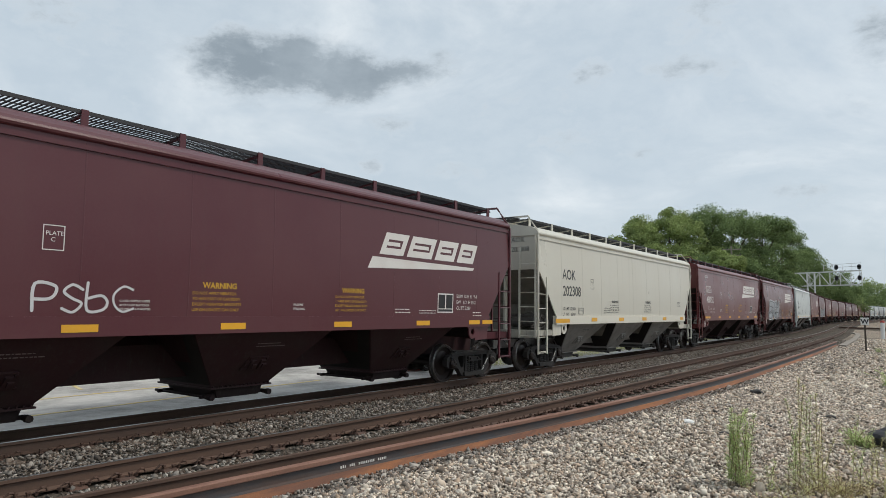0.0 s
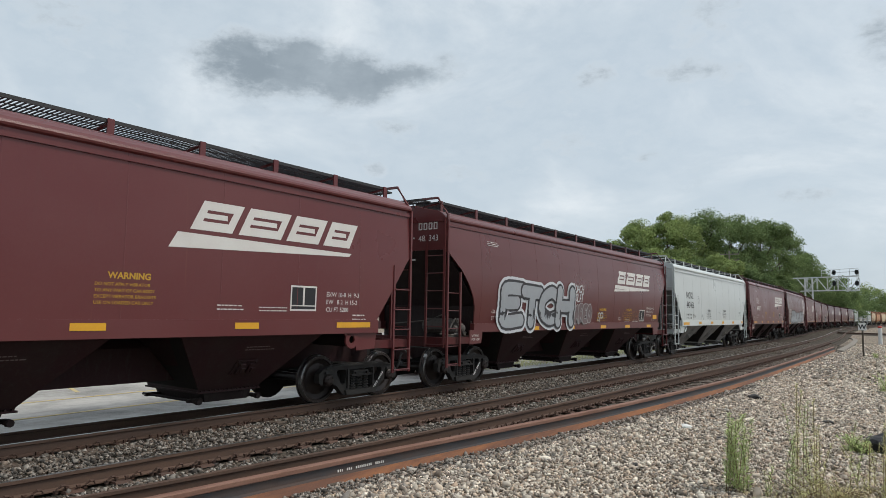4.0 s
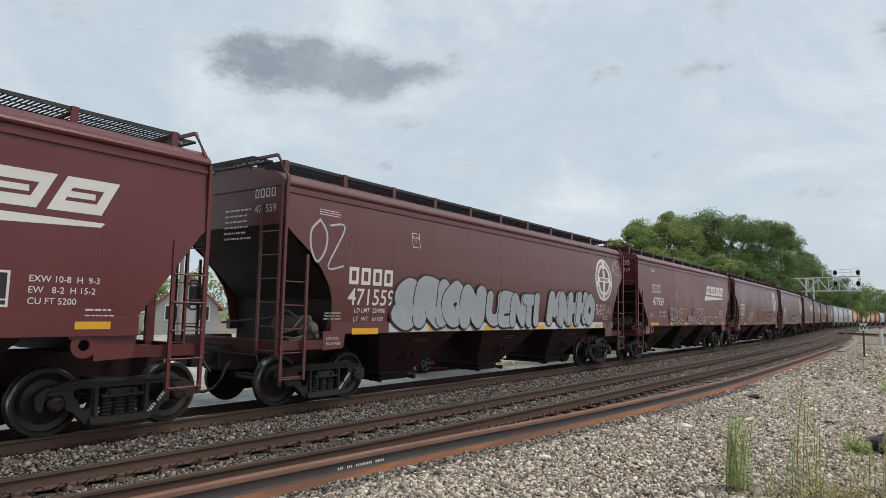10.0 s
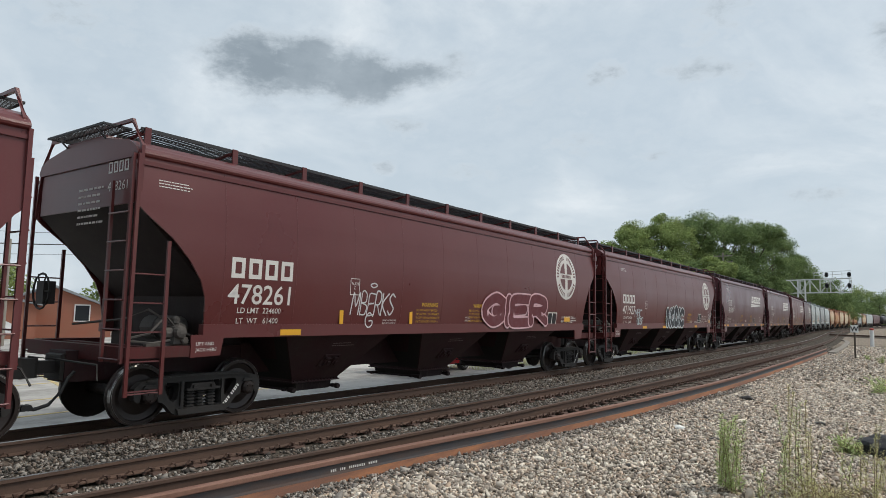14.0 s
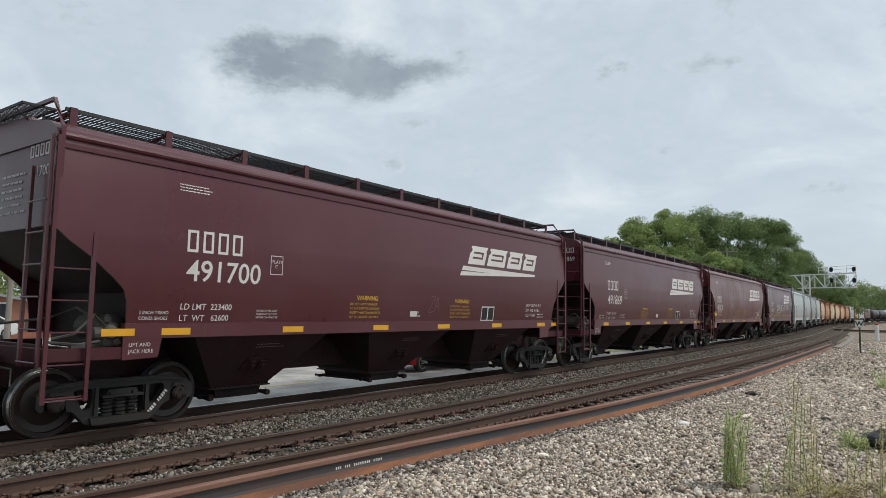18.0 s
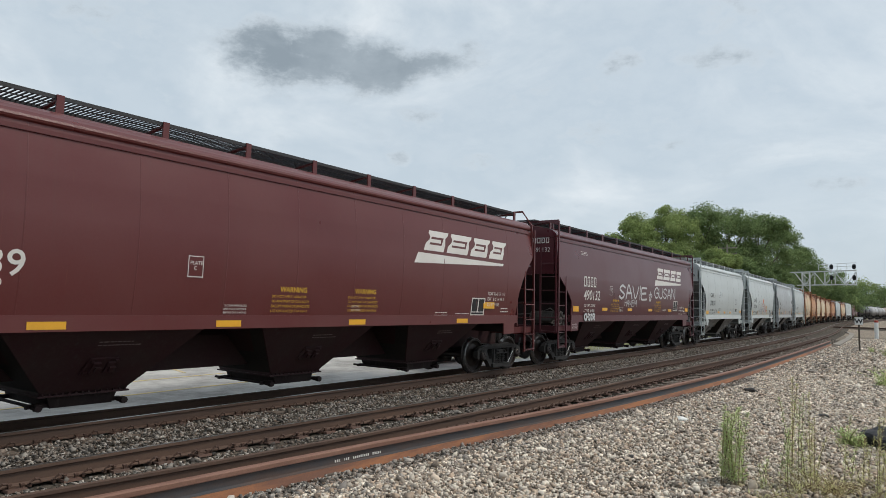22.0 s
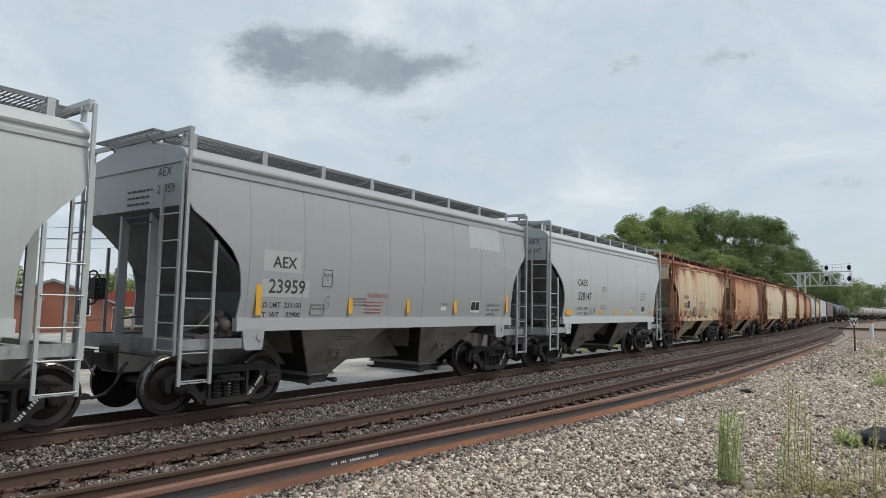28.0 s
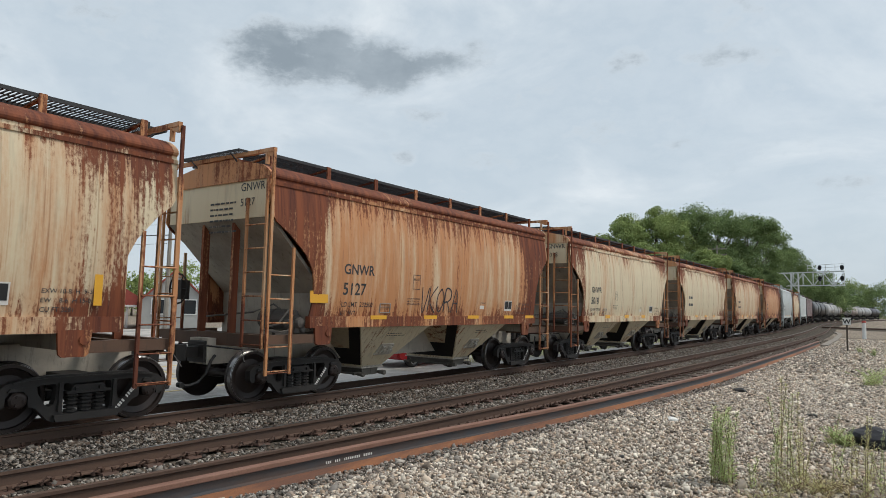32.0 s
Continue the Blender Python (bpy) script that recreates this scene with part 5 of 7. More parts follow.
def sprayed_strokes(text, width, height, rnd, lean=0.0, fill=0.86):
    """Wobbly paths of a row of characters, letter by letter."""
    wide = {"I": 0.35, "M": 1.3, "W": 1.3}
    total = sum(wide.get(c, 1.0) for c in text)
    x, out = 0.0, []
    for c in text:
        cell = width * wide.get(c, 1.0) / total
        h, dy = height * rnd.uniform(0.9, 1.0), height * rnd.uniform(-0.03, 0.05)
        paths = []
        for stroke in STROKES[c].split("|"):
            pts = [tuple(float(q) for q in p.split(",")) for p in stroke.split()]
            pts = [(x + cell * (0.07 + fill * a) + lean * h * b + rnd.gauss(0, 0.02) * cell, dy + h * b + rnd.gauss(0, 0.015) * h) for a, b in pts]
            paths.append(smooth_path(pts, 5))
        out.append(paths)
        x += cell
    return out


def round_stroke(bm, path, w, z):
    """A stroke with round ends at height z."""
    first = len(bm.verts)
    ribbon(bm, path, w)
    for x, y in (path[0], path[-1]):
        bm.faces.new([bm.verts.new((x + w / 2 * math.cos(a), y + w / 2 * math.sin(a), 0.0003)) for a in (i * math.pi / 5 for i in range(10))])
    bm.verts.ensure_lookup_table()
    for v in bm.verts[first:]:
        v.co.z += z


def blob_stroke(bm, path, w, z):
    """A fat soft stroke: round dabs of paint close together, each a hair over the one before."""
    dense = []
    for a, b in zip(path, path[1:]):
        n = max(1, int(math.dist(a, b) / (w * 0.16)))
        dense += [(a[0] + (b[0] - a[0]) * i / n, a[1] + (b[1] - a[1]) * i / n) for i in range(n)]
    dense.append(path[-1])
    for i, (x, y) in enumerate(dense):
        bm.faces.new([bm.verts.new((x + w / 2 * math.cos(a), y + w / 2 * math.sin(a), z + i * 0.00002)) for a in (j * math.pi / 9 for j in range(18))])


def graffiti_tag(car, sh, x0, x1, z0, z1, color, seed, text, width=0.035, lean=0.1):
    """Thin sprayed handwriting."""
    rnd = random.Random(seed)
    bm = bmesh.new()
    i = 0
    for paths in sprayed_strokes(text, x1 - x0, z1 - z0, rnd, lean):
        for p in paths:
            round_stroke(bm, p, width * rnd.uniform(0.8, 1.2), i * 0.0005)
            i += 1
    part("graffiti", drape(bm, sh, x0, z0, 0.005), SPRAY, car, "sprayed tag of thin strokes", None, color)


def graffiti_filled(car, sh, x0, x1, z0, z1, fill, line, seed, text, fat=0.30, edge=0.05, under=None):
    """Bulging filled characters with outlines, each over the one before."""
    rnd = random.Random(seed)
    f, o, u = bmesh.new(), bmesh.new(), bmesh.new()
    pad = fat / 2
    for i, paths in enumerate(sprayed_strokes(text, x1 - x0 - fat, z1 - z0 - fat, rnd, 0.04)):
        for j, p in enumerate(paths):
            p = [(a + pad, b + pad) for a, b in p]
            blob_stroke(u, p, fat + edge * 4.2, 0.0002 * (3 * i + j))
            blob_stroke(o, p, fat + edge * 2, 0.006 + 0.006 * i)
            blob_stroke(f, p, fat, 0.009 + 0.006 * i)
    g = part("graffiti", drape(f, sh, x0, z0, 0.016), SPRAY, car, "sprayed bulging characters, filled", None, fill)
    part("graffiti_outline", drape(o, sh, x0, z0, 0.016), SPRAY, g, "", None, line)
    if under is not None:
        part("graffiti_halo", drape(u, sh, x0, z0, 0.016), SPRAY, g, "", None, under)
    else:
        u.free()


def sprayed_sill(car, sh, x0, x1):
    """Silver sprayed over the sill below a graffito."""
    w = x1 - x0
    part("sprayed_sill", cached(("sprayed_sill", w), lambda bm: stripe(bm, w, 0.19)), SPRAY, car, "silver spray over the sill", pose((x0 + x1) / 2 + sh.dx, -sh.y(1.62) - 0.0255, 1.435, 90), (0.55, 0.57, 0.60))


def paint_markings():
    car = lambda i: (CARS[i][0], CARS[i][2])
    W, SILVER, DK = (0.62, 0.62, 0.62), (0.36, 0.38, 0.40), (0.03, 0.03, 0.035)
    HF, TREAD_NOTE = "2 INCH HF\nCOMP SHOES", "2 INCH TREAD\nCOND. SHOES"
    marks_maroon(*car(0), "488000", "224000", "62000", (-5.75, 2.74), (-5.75, 2.24), (-5.0, 1.85), (-3.51, 2.62), ((-1.54, 1.72), (1.40, 1.73)), ("wedge", 2.25, 2.58), (-5.4, -3.13, -0.81, 1.60, 4.03, 6.04, 6.62), 1.48,
                 (-5.8, 3.6), (-2.63, 1.83), HF, cubic="CU FT 5200", data=(4.87, 1.92))
    graffiti_tag(*car(0), -3.72, -2.42, 1.70, 2.06, W, 3, "PSbC", 0.034, 0.0)
    marks_light(*car(1), "AOK", "202308", "223100", "62900", (-5.82, 2.74), (-5.80, 2.24), 0.43, (-5.8, 1.80), (-3.61, 2.66), (-3.49, -1.09, 1.32, 3.80, 6.22), 1.50, dims=(5.6, 2.2))
    mark_reflectors(*car(1), (-5.85,), 1.48, 0.95, 0.12)
    note(*car(1), "CLOSE HOPPER SLIDES\nAND ROOF HATCHES\nBEFORE CAR IS MOVED", -2.62, 1.86, 0.055, STENCIL_DARK, 1.3)
    note(*car(1), "VENT CAR WHEN UNLOADING", -0.25, 1.49, 0.075, STENCIL_DARK)
    for i, a, b in ((1, -2.09, 1.35), (4, -1.84, 1.55)):
        mark_warning(*car(i), a, 1.73, STENCIL_DARK)
        mark_warning(*car(i), b, 1.76, STENCIL_DARK)
    marks_maroon(*car(2), "488852", "223100", "62900", (-6.30, 2.79), (-6.27, 2.28), (-5.63, 1.93), (-3.23, 2.72), ((-2.37, 1.79), (1.13, 1.84)), ("wedge", 2.14, 2.68), (-6.45, -5.93, -3.75, -1.33, 1.08, 3.57, 5.8, 6.25), 1.53,
                 (-6.4, 3.64), (-3.55, 1.93), HF, cubic="CU FT 5200", data=(4.76, 2.0))
    graffiti_tag(*car(2), -6.1, -5.8, 1.92, 2.12, W, 4, "MZ", 0.014)
    marks_maroon(*car(3), "483343", "224700", "61300", None, None, (-6.3, 1.8), (-4.2, 2.4), ((0.42, 1.60), (2.9, 1.62)), ("wedge", 1.85, 2.64), (-3.95, -1.58, 0.97, 3.26, 5.6), 1.40, (-6.5, 3.6), (-5.0, 1.7), cubic="CU FT 5161", data=(4.80, 1.80))
    graffiti_filled(*car(3), -6.0, -1.45, 1.42, 2.66, SILVER, DK, 5, "ETCH", 0.34, 0.07, (0.62, 0.64, 0.66))
    graffiti_tag(*car(3), -1.56, -0.75, 2.50, 2.74, W, 6, "ROACH", 0.035)
    graffiti_tag(*car(3), -1.48, -0.80, 2.22, 2.46, W, 7, "SOLAT", 0.035)
    graffiti_filled(*car(3), -1.45, -0.10, 1.52, 2.15, (0.17, 0.12, 0.12), (0.42, 0.42, 0.42), 7, "AREO", 0.15, 0.022)
    graffiti_tag(*car(3), 0.45, 0.95, 1.58, 1.88, (0.45, 0.47, 0.47), 8, "SP", 0.045)
    graffiti_tag(*car(3), 2.4, 4.55, 1.62, 2.0, (0.30, 0.14, 0.09), 9, "LAVKUSAK", 0.03)
    mark_reflectors(*car(3), (6.35,), 1.79, 0.45, 0.24)
    marks_light(*car(4), "NOKL", "447456", "224700", "61300", (-5.51, 2.65), (-5.50, 2.20), 0.43, (-5.52, 1.85), (-3.38, 2.62), (-3.21, -0.87, 1.55, 3.97, 6.40), 1.50, dims=(5.6, 2.1))
    mark_reflectors(*car(4), (-5.6,), 1.47, 0.95, 0.12)
    note(*car(4), "EXTERIOR PAINT", 0.44, 2.0, 0.075, STENCIL_DARK)
    note(*car(4), "VENT CAR WHEN UNLOADING", -0.05, 1.48, 0.075, STENCIL_DARK)
    marks_maroon(*car(5), "488007", "223000", "63000", (-5.25, 2.77), (-5.20, 2.29), (-5.32, 1.92), (-1.93, 2.74), ((-2.06, 1.77), (1.42, 1.81)), ("wedge", 2.40, 2.66), (-6.16, -5.63, -3.42, -1.02, 1.42, 3.9, 6.1), 1.51,
                 (-5.4, 3.66), (-3.26, 1.92), HF, cubic="CU FT 5200")
    marks_maroon(*car(6), "471559", "224900", "61100", (-6.44, 2.27), (-6.44, 1.88), (-6.23, 1.73), (-4.4, 3.3), ((-0.9, 1.62), (2.4, 1.62)), ("round", 5.93, 2.97), (-3.65, -1.35, 1.46, 3.60, 5.53), 1.40, (-7.2, 3.6), (-7.0, 1.7), serif=True)
    mark_reflectors(*car(6), (-5.9,), 1.37, 0.75, 0.12)
    dark = (0.025, 0.022, 0.024)
    graffiti_filled(*car(6), -5.25, -1.62, 1.40, 2.50, SILVER, dark, 15, "SRION", 0.46, 0.026, (0.06, 0.03, 0.03))
    graffiti_filled(*car(6), -1.60, 1.28, 1.42, 2.36, SILVER, dark, 16, "UENTI", 0.30, 0.024, (0.06, 0.03, 0.03))
    graffiti_filled(*car(6), 1.65, 5.15, 1.42, 2.48, SILVER, dark, 17, "MNHHO", 0.36, 0.024, (0.06, 0.03, 0.03))
    sprayed_sill(*car(6), -5.2, 5.9)
    graffiti_tag(*car(6), 6.75, 7.4, 3.2, 3.7, (0.5, 0.5, 0.52), 18, "KE", 0.022)
    graffiti_tag(*car(6), 5.4, 6.6, 1.65, 2.1, (0.45, 0.45, 0.47), 20, "HAHM", 0.022)
    graffiti_tag(*car(6), -7.5, -6.6, 2.6, 3.4, (0.45, 0.45, 0.48), 19, "OZ", 0.04)
    marks_maroon(*car(7), "477959", "224700", "61300", (-5.64, 2.73), (-5.61, 2.22), (-4.88, 1.90), (-2.38, 2.71), ((-1.64, 1.73), (1.59, 1.80)), ("wedge", 2.36, 2.60), (-5.68, -5.18, -3.24, -1.02, 1.3, 3.7, 6.0), 1.46, (-5.8, 3.67), (-3.2, 1.86), HF)
    graffiti_filled(*car(7), -3.6, -1.52, 1.46, 2.12, (0.118, 0.027, 0.028), W, 25, "SUNKD", 0.10, 0.028)
    graffiti_filled(*car(7), -0.75, 0.25, 1.48, 1.80, (0.118, 0.027, 0.028), W, 26, "EROK", 0.05, 0.024)
    graffiti_filled(*car(7), 0.15, 1.75, 1.48, 2.15, (0.118, 0.027, 0.028), W, 27, "ROKE", 0.10, 0.028)
    graffiti_tag(*car(7), 1.8, 2.5, 1.5, 1.8, W, 28, "OD", 0.03)
    marks_maroon(*car(8), "478261", "224600", "61400", (-6.96, 2.28), (-6.99, 1.87), (-6.79, 1.72), (-4.11, 2.26), ((-2.11, 1.58), (-0.02, 1.60)), ("round", 5.42, 3.0), (-5.65,), 1.40, (-8.24, 3.62), (-3.2, 1.60), serif=True, data=(4.55, 1.66), dims=(5.2, 1.7))
    note(*car(8), "I LOVE YOU", -6.60, 1.35, 0.10, STENCIL)
    graffiti_tag(*car(8), -4.2, -2.9, 1.72, 2.18, W, 33, "MBERKS", 0.03)
    graffiti_tag(*car(8), -3.78, -3.55, 1.46, 1.76, W, 35, "G", 0.025)
    graffiti_tag(*car(8), -3.68, -3.45, 2.26, 2.36, W, 36, "O", 0.025)
    graffiti_filled(*car(8), 0.45, 4.2, 1.46, 2.36, (0.13, 0.022, 0.028), (0.66, 0.42, 0.45), 34, "GIER", 0.26, 0.045)
    for x in (-4.41, -2.29):
        mark_reflectors(*car(8), (x,), 1.75, 0.10, 0.46)
    mark_reflectors(*car(8), (5.6,), 1.70, 0.40, 0.2)
    marks_maroon(*car(9), "471927", "224600", "61400", (-6.55, 2.30), (-6.55, 1.90), (-6.4, 1.72), (-3.89, 2.29), ((-1.30, 1.57), (2.2, 1.58)), ("round", 5.80, 2.95), (-3.97, -1.36, 1.18, 3.82), 1.39, (-6.6, 3.6), (2.8, 1.62), serif=True, data=(4.53, 1.80), dims=(5.0, 1.85))
    graffiti_filled(*car(9), -1.20, 1.55, 1.36, 2.28, (0.012, 0.018, 0.024), (0.60, 0.64, 0.66), 41, "NODIC", 0.26, 0.055)
    graffiti_tag(*car(9), -5.2, -4.45, 1.8, 2.12, (0.5, 0.58, 0.6), 43, "MHC", 0.035)
    graffiti_tag(*car(9), -4.95, -4.2, 1.5, 1.78, (0.5, 0.58, 0.6), 44, "ODSF", 0.035)
    graffiti_tag(*car(9), 6.05, 6.9, 1.45, 2.15, W, 42, "ZMK", 0.03)
    mark_reflectors(*car(9), (6.6,), 1.68, 0.40, 0.22)
    marks_maroon(*car(10), "491700", "223400", "62600", (-5.17, 2.60), (-5.16, 2.17), (-5.21, 1.74), (-3.48, 2.50), ((-1.64, 1.62), (1.68, 1.62)), ("wedge", 2.0, 2.62), (-6.11, -5.25, -3.03, -0.73, 1.44, 3.78, 6.23, 7.1), 1.42,
                 (-5.30, 3.60), (-3.82, 1.72), TREAD_NOTE, data=(3.34, 1.68), dims=(5.3, 1.92))
    graffiti_tag(*car(10), 0.85, 1.25, 1.75, 2.1, (0.20, 0.12, 0.12), 45, "ZA", 0.016)
    marks_maroon(*car(11), "491869", "223100", "62900", (-4.95, 2.59), (-4.94, 2.10), (-4.98, 1.73), (-3.20, 2.49), ((-1.43, 1.58), (1.92, 1.60)), ("wedge", 2.2, 2.60), (-5.03, -2.89, -0.59, 1.64, 4.01, 6.37, 7.2), 1.40,
                 (-5.06, 3.57), (-3.62, 1.72), TREAD_NOTE, data=(3.5, 1.68), dims=(5.5, 1.9))
    for i, x in ((10, 0.22), (11, 0.45)):
        part("paint_patch", cached("paint_patch_white", lambda bm: stamp(bm, 0, 0.24, 0, 0.12)), STENCIL, car(i)[0], "", on_side(car(i)[1], x, 1.64))
    marks_maroon(*car(12), "482039", "224100", "61900", (-6.66, 2.45), (-6.67, 2.02), (-6.45, 1.89), (-3.00, 2.27), ((-1.52, 1.60), (0.31, 1.62)), ("wedge", 2.25, 2.68), (-5.01, -2.34, 0.59, 4.21), 1.41, (-6.77, 3.57), (-2.44, 1.68), data=(4.9, 1.75))
    mark_reflectors(*car(12), (-6.95, 5.4), 1.82, 0.52, 0.22)
    marks_maroon(*car(13), "490132", "225000", "61000", (-5.16, 2.48), (-5.15, 2.05), (-5.06, 1.82), (-2.81, 2.41), ((-2.78, 1.68), (1.99, 1.70)), ("wedge", 1.95, 2.76), (-3.28, -0.81, 1.55, 4.13), 1.75, (-5.3, 3.60), (-1.95, 1.80), data=(4.9, 1.95), dims=(5.5, 1.85))
    mark_reflectors(*car(13), (6.70,), 1.82, 0.40, 0.22)
    mark_reflectors(*car(13), (-5.69,), 1.78, 0.42, 0.24)
    graffiti_tag(*car(13), -2.1, 1.02, 2.16, 2.66, W, 51, "SAVIE", 0.075, 0.0)
    graffiti_tag(*car(13), 1.2, 1.62, 2.1, 2.5, W, 55, "*", 0.05)
    graffiti_tag(*car(13), 1.88, 4.78, 2.26, 2.70, W, 52, "GUSAN", 0.065, 0.0)
    graffiti_tag(*car(13), -1.45, -0.15, 1.88, 2.12, W, 53, "HAMEM", 0.028)
    graffiti_filled(*car(13), -5.12, -4.26, 1.36, 1.62, (0.6, 0.6, 0.6), DK, 54, "CHOOR", 0.07, 0.012)
    marks_light(*car(14), "CAEX", "328159", "234600", "51400", (-3.39, 2.50), (-3.41, 2.07), 0.36, (-3.45, 1.77), (-1.34, 2.48), (-1.41, 0.02, 1.46), 1.70, (0.42, 0.11), (2.93, 1.82), (2.61, 2.42))
    marks_light(*car(15), "CAEX", "327799", "234700", "51300", (-3.55, 2.45), (-3.55, 2.02), 0.34, (-3.55, 1.72), (-1.5, 2.45), (), 1.74)
    marks_light(*car(17), "CAEX", "328147", "234700", "51300", (-3.30, 2.56), (-3.27, 2.10), 0.36, (-3.29, 1.78), (-1.10, 2.42), (-1.26, 0.17, 1.62), 1.71, (0.42, 0.11), (3.10, 1.83), (2.75, 2.42))
    for i in (14, 17):
        mark_reflectors(*car(i), (-3.88,), 1.73, 0.46, 0.26)
        mark_reflectors(*car(i), (4.2,), 1.78, 0.42, 0.20)
    for x in (-3.9, -1.9, 0.1, 1.84, 4.2):
        mark_reflectors(*car(15), (x,), 1.85, 0.13, 0.62)
    c, sh = car(15)
    orange = (0.75, 0.20, 0.05)
    part("spray_dot", cached("spray_dot", lambda bm: disc(bm, 0.16, 24)), SPRAY, c, "orange sprayed dot", on_side(sh, 0.15, 2.54, 0.006), orange)
    for x, z, r, col in ((0.9, 2.05, 0.17, orange), (1.15, 1.87, 0.15, (0.55, 0.12, 0.2)), (1.5, 2.05, 0.20, (0.6, 0.35, 0.08))):
        bm = bmesh.new()
        disc(bm, r, 20, r * 0.72), disc(bm, r * 0.4, 14, r * 0.22)
        part("graffiti", bm, SPRAY, c, "sprayed ring", on_side(sh, x, z, 0.006), col)
    graffiti_tag(c, sh, 2.9, 4.0, 1.42, 1.70, DK, 61, "WOKS", 0.045)
    graffiti_tag(c, sh, -1.0, 0.6, 1.66, 2.05, (0.2, 0.22, 0.3), 62, "ROMA", 0.03)
    part("lettering", text_mesh("HATCH COVERS\nUNLOADING CAR", 0.13), STENCIL_RED, c, "red stencil", on_side(sh, -0.3, 2.28))
    c, sh = car(16)
    for x, z, w, h in ((-3.84, 2.33, 0.82, 0.36), (-3.86, 1.90, 1.06, 0.30)):
        part("paint_patch", cached(("paint_patch", w, h), lambda bm: stamp(bm, 0, w, 0, h)), PAINT, c, "paler repainted patch under black lettering", on_side(sh, x, z, 0.002), (0.45, 0.475, 0.47))
    marks_light(c, sh, "AEX", "23959", "233100", "52900", (-3.64, 2.40), (-3.71, 1.97), 0.33, (-3.85, 1.72), (-2.36, 2.27), (), 1.74, data=(2.74, 1.80))
    for x, z, h in ((-3.90, 2.02, 0.86), (-1.70, 1.88, 0.52), (0.08, 1.88, 0.50), (1.86, 1.88, 0.46), (4.26, 2.05, 0.76)):
        mark_reflectors(c, sh, (x,), z, 0.11, h)
    part("paint_patch", cached("paint_patch", lambda bm: stamp(bm, 0, 1.45, 0, 0.58)), PAINT, c, "lighter repainted patch", on_side(sh, 2.44, 3.26, 0.003), (0.46, 0.49, 0.485))
    part("lettering", text_mesh("WARNING", 0.13), STENCIL_RED, c, "red warning stencil", on_side(sh, -1.25, 1.94))
    bars(c, sh, -1.3, 1.84, 0.55, 4, 0.04, STENCIL_RED, 21)
    graffiti_tag(c, sh, -2.42, -2.28, 1.70, 1.95, (0.12, 0.12, 0.13), 64, "G", 0.014)
    marks_light(*car(18), "GNWR", "5065", "232500", "", (-3.53, 2.38), (-3.50, 1.97), 0.33, (-3.56, 1.73), (-1.17, 2.29), (), 1.52)
    for x, z, h in ((-3.66, 1.98, 0.86), (-1.86, 1.76, 0.42), (-0.02, 1.78, 0.40), (1.79, 1.87, 0.44), (4.20, 2.02, 0.66)):
        mark_reflectors(*car(18), (x,), z, 0.11, h)
    c, sh = car(18)
    part("paint_patch", cached("paint_patch_dark", lambda bm: stamp(bm, 0, 0.42, 0, 0.34)), BLACK_PAINT, c, "black painted patch", on_side(sh, -2.82, 1.96, 0.004))
    for x, w in ((-2.8, 0.5), (-0.75, 0.6), (0.5, 0.5)):
        part("paint_patch", cached(("paint_patch_sill", w), lambda bm: stripe(bm, w, 0.10)), STENCIL_DARK, c, "grey painted patch on the sill", pose(x + w / 2, -sh.y(1.62) - 0.027, 1.53, 90))
    graffiti_filled(c, sh, -1.79, -1.22, 1.56, 2.0, (0.5, 0.48, 0.42), DK, 71, "ABES", 0.025, 0.02)
    graffiti_tag(c, sh, -1.00, 0.84, 1.56, 2.26, DK, 72, "STMS", 0.026, 0.0)
    graffiti_tag(c, sh, 0.95, 1.45, 1.72, 1.95, (0.30, 0.26, 0.2), 76, "MEE", 0.018)
    graffiti_tag(c, sh, -2.45, -1.95, 1.72, 1.98, (0.30, 0.26, 0.2), 77, "DEEF", 0.018)
    graffiti_tag(c, sh, 2.1, 2.75, 1.85, 2.05, DK, 73, "GROK", 0.02)
    marks_light(*car(19), "GNWR", "5127", "232500", "", (-3.5, 2.36), (-3.5, 1.96), 0.33, (-3.5, 1.73), (-1.2, 2.29), (-2.4, -0.6, 1.2, 3.0, 4.2), 1.52, (0.5, 0.08))
    mark_reflectors(*car(19), (-4.1,), 1.9, 0.45, 0.22)
    graffiti_tag(*car(19), -1.05, 0.5, 1.62, 2.2, DK, 75, "VKORA", 0.03)
    marks_light(*car(20), "GNWR", "5018", "232500", "", (-3.6, 2.36), (-3.6, 1.96), 0.33, (-3.6, 1.73), (-1.2, 2.29), (-2.0, 0.0, 2.0), 1.52)
    for i in (21, 22, 23, 24, 25):
        c, sh = car(i)
        bars(c, sh, -3.6, 2.4, 0.85, 1, 0.22, STENCIL_DARK, 31)
        bars(c, sh, -3.6, 2.05, 0.75, 1, 0.22, STENCIL_DARK, 32)
        mark_reflectors(c, sh, (-2.0, 0.0, 2.0), 1.52)


paint_markings()


# ------------------------------------------------------------ sleepers and fastenings
def tie_mesh(bm):
    box(bm, -0.115, 0.115, -1.28, 1.28, -0.18, 0.0)
    bmesh.ops.bevel(bm, geom=bm.edges[:], offset=0.012, segments=1, affect="EDGES")


def plate_mesh(bm):
    """A tie plate with two spikes on each side."""
    frustum(bm, (-0.10, 0.10, -0.19, 0.19, 0.0), (-0.09, 0.09, -0.17, 0.17, 0.022))
    for x, y in ((-0.05, -0.085), (0.05, -0.13), (0.05, 0.085), (-0.05, 0.13)):
        box(bm, x - 0.012, x + 0.012, y - 0.012, y + 0.012, 0.02, 0.055)
        box(bm, x - 0.018, x + 0.018, y - 0.02, y + 0.02, 0.05, 0.07)


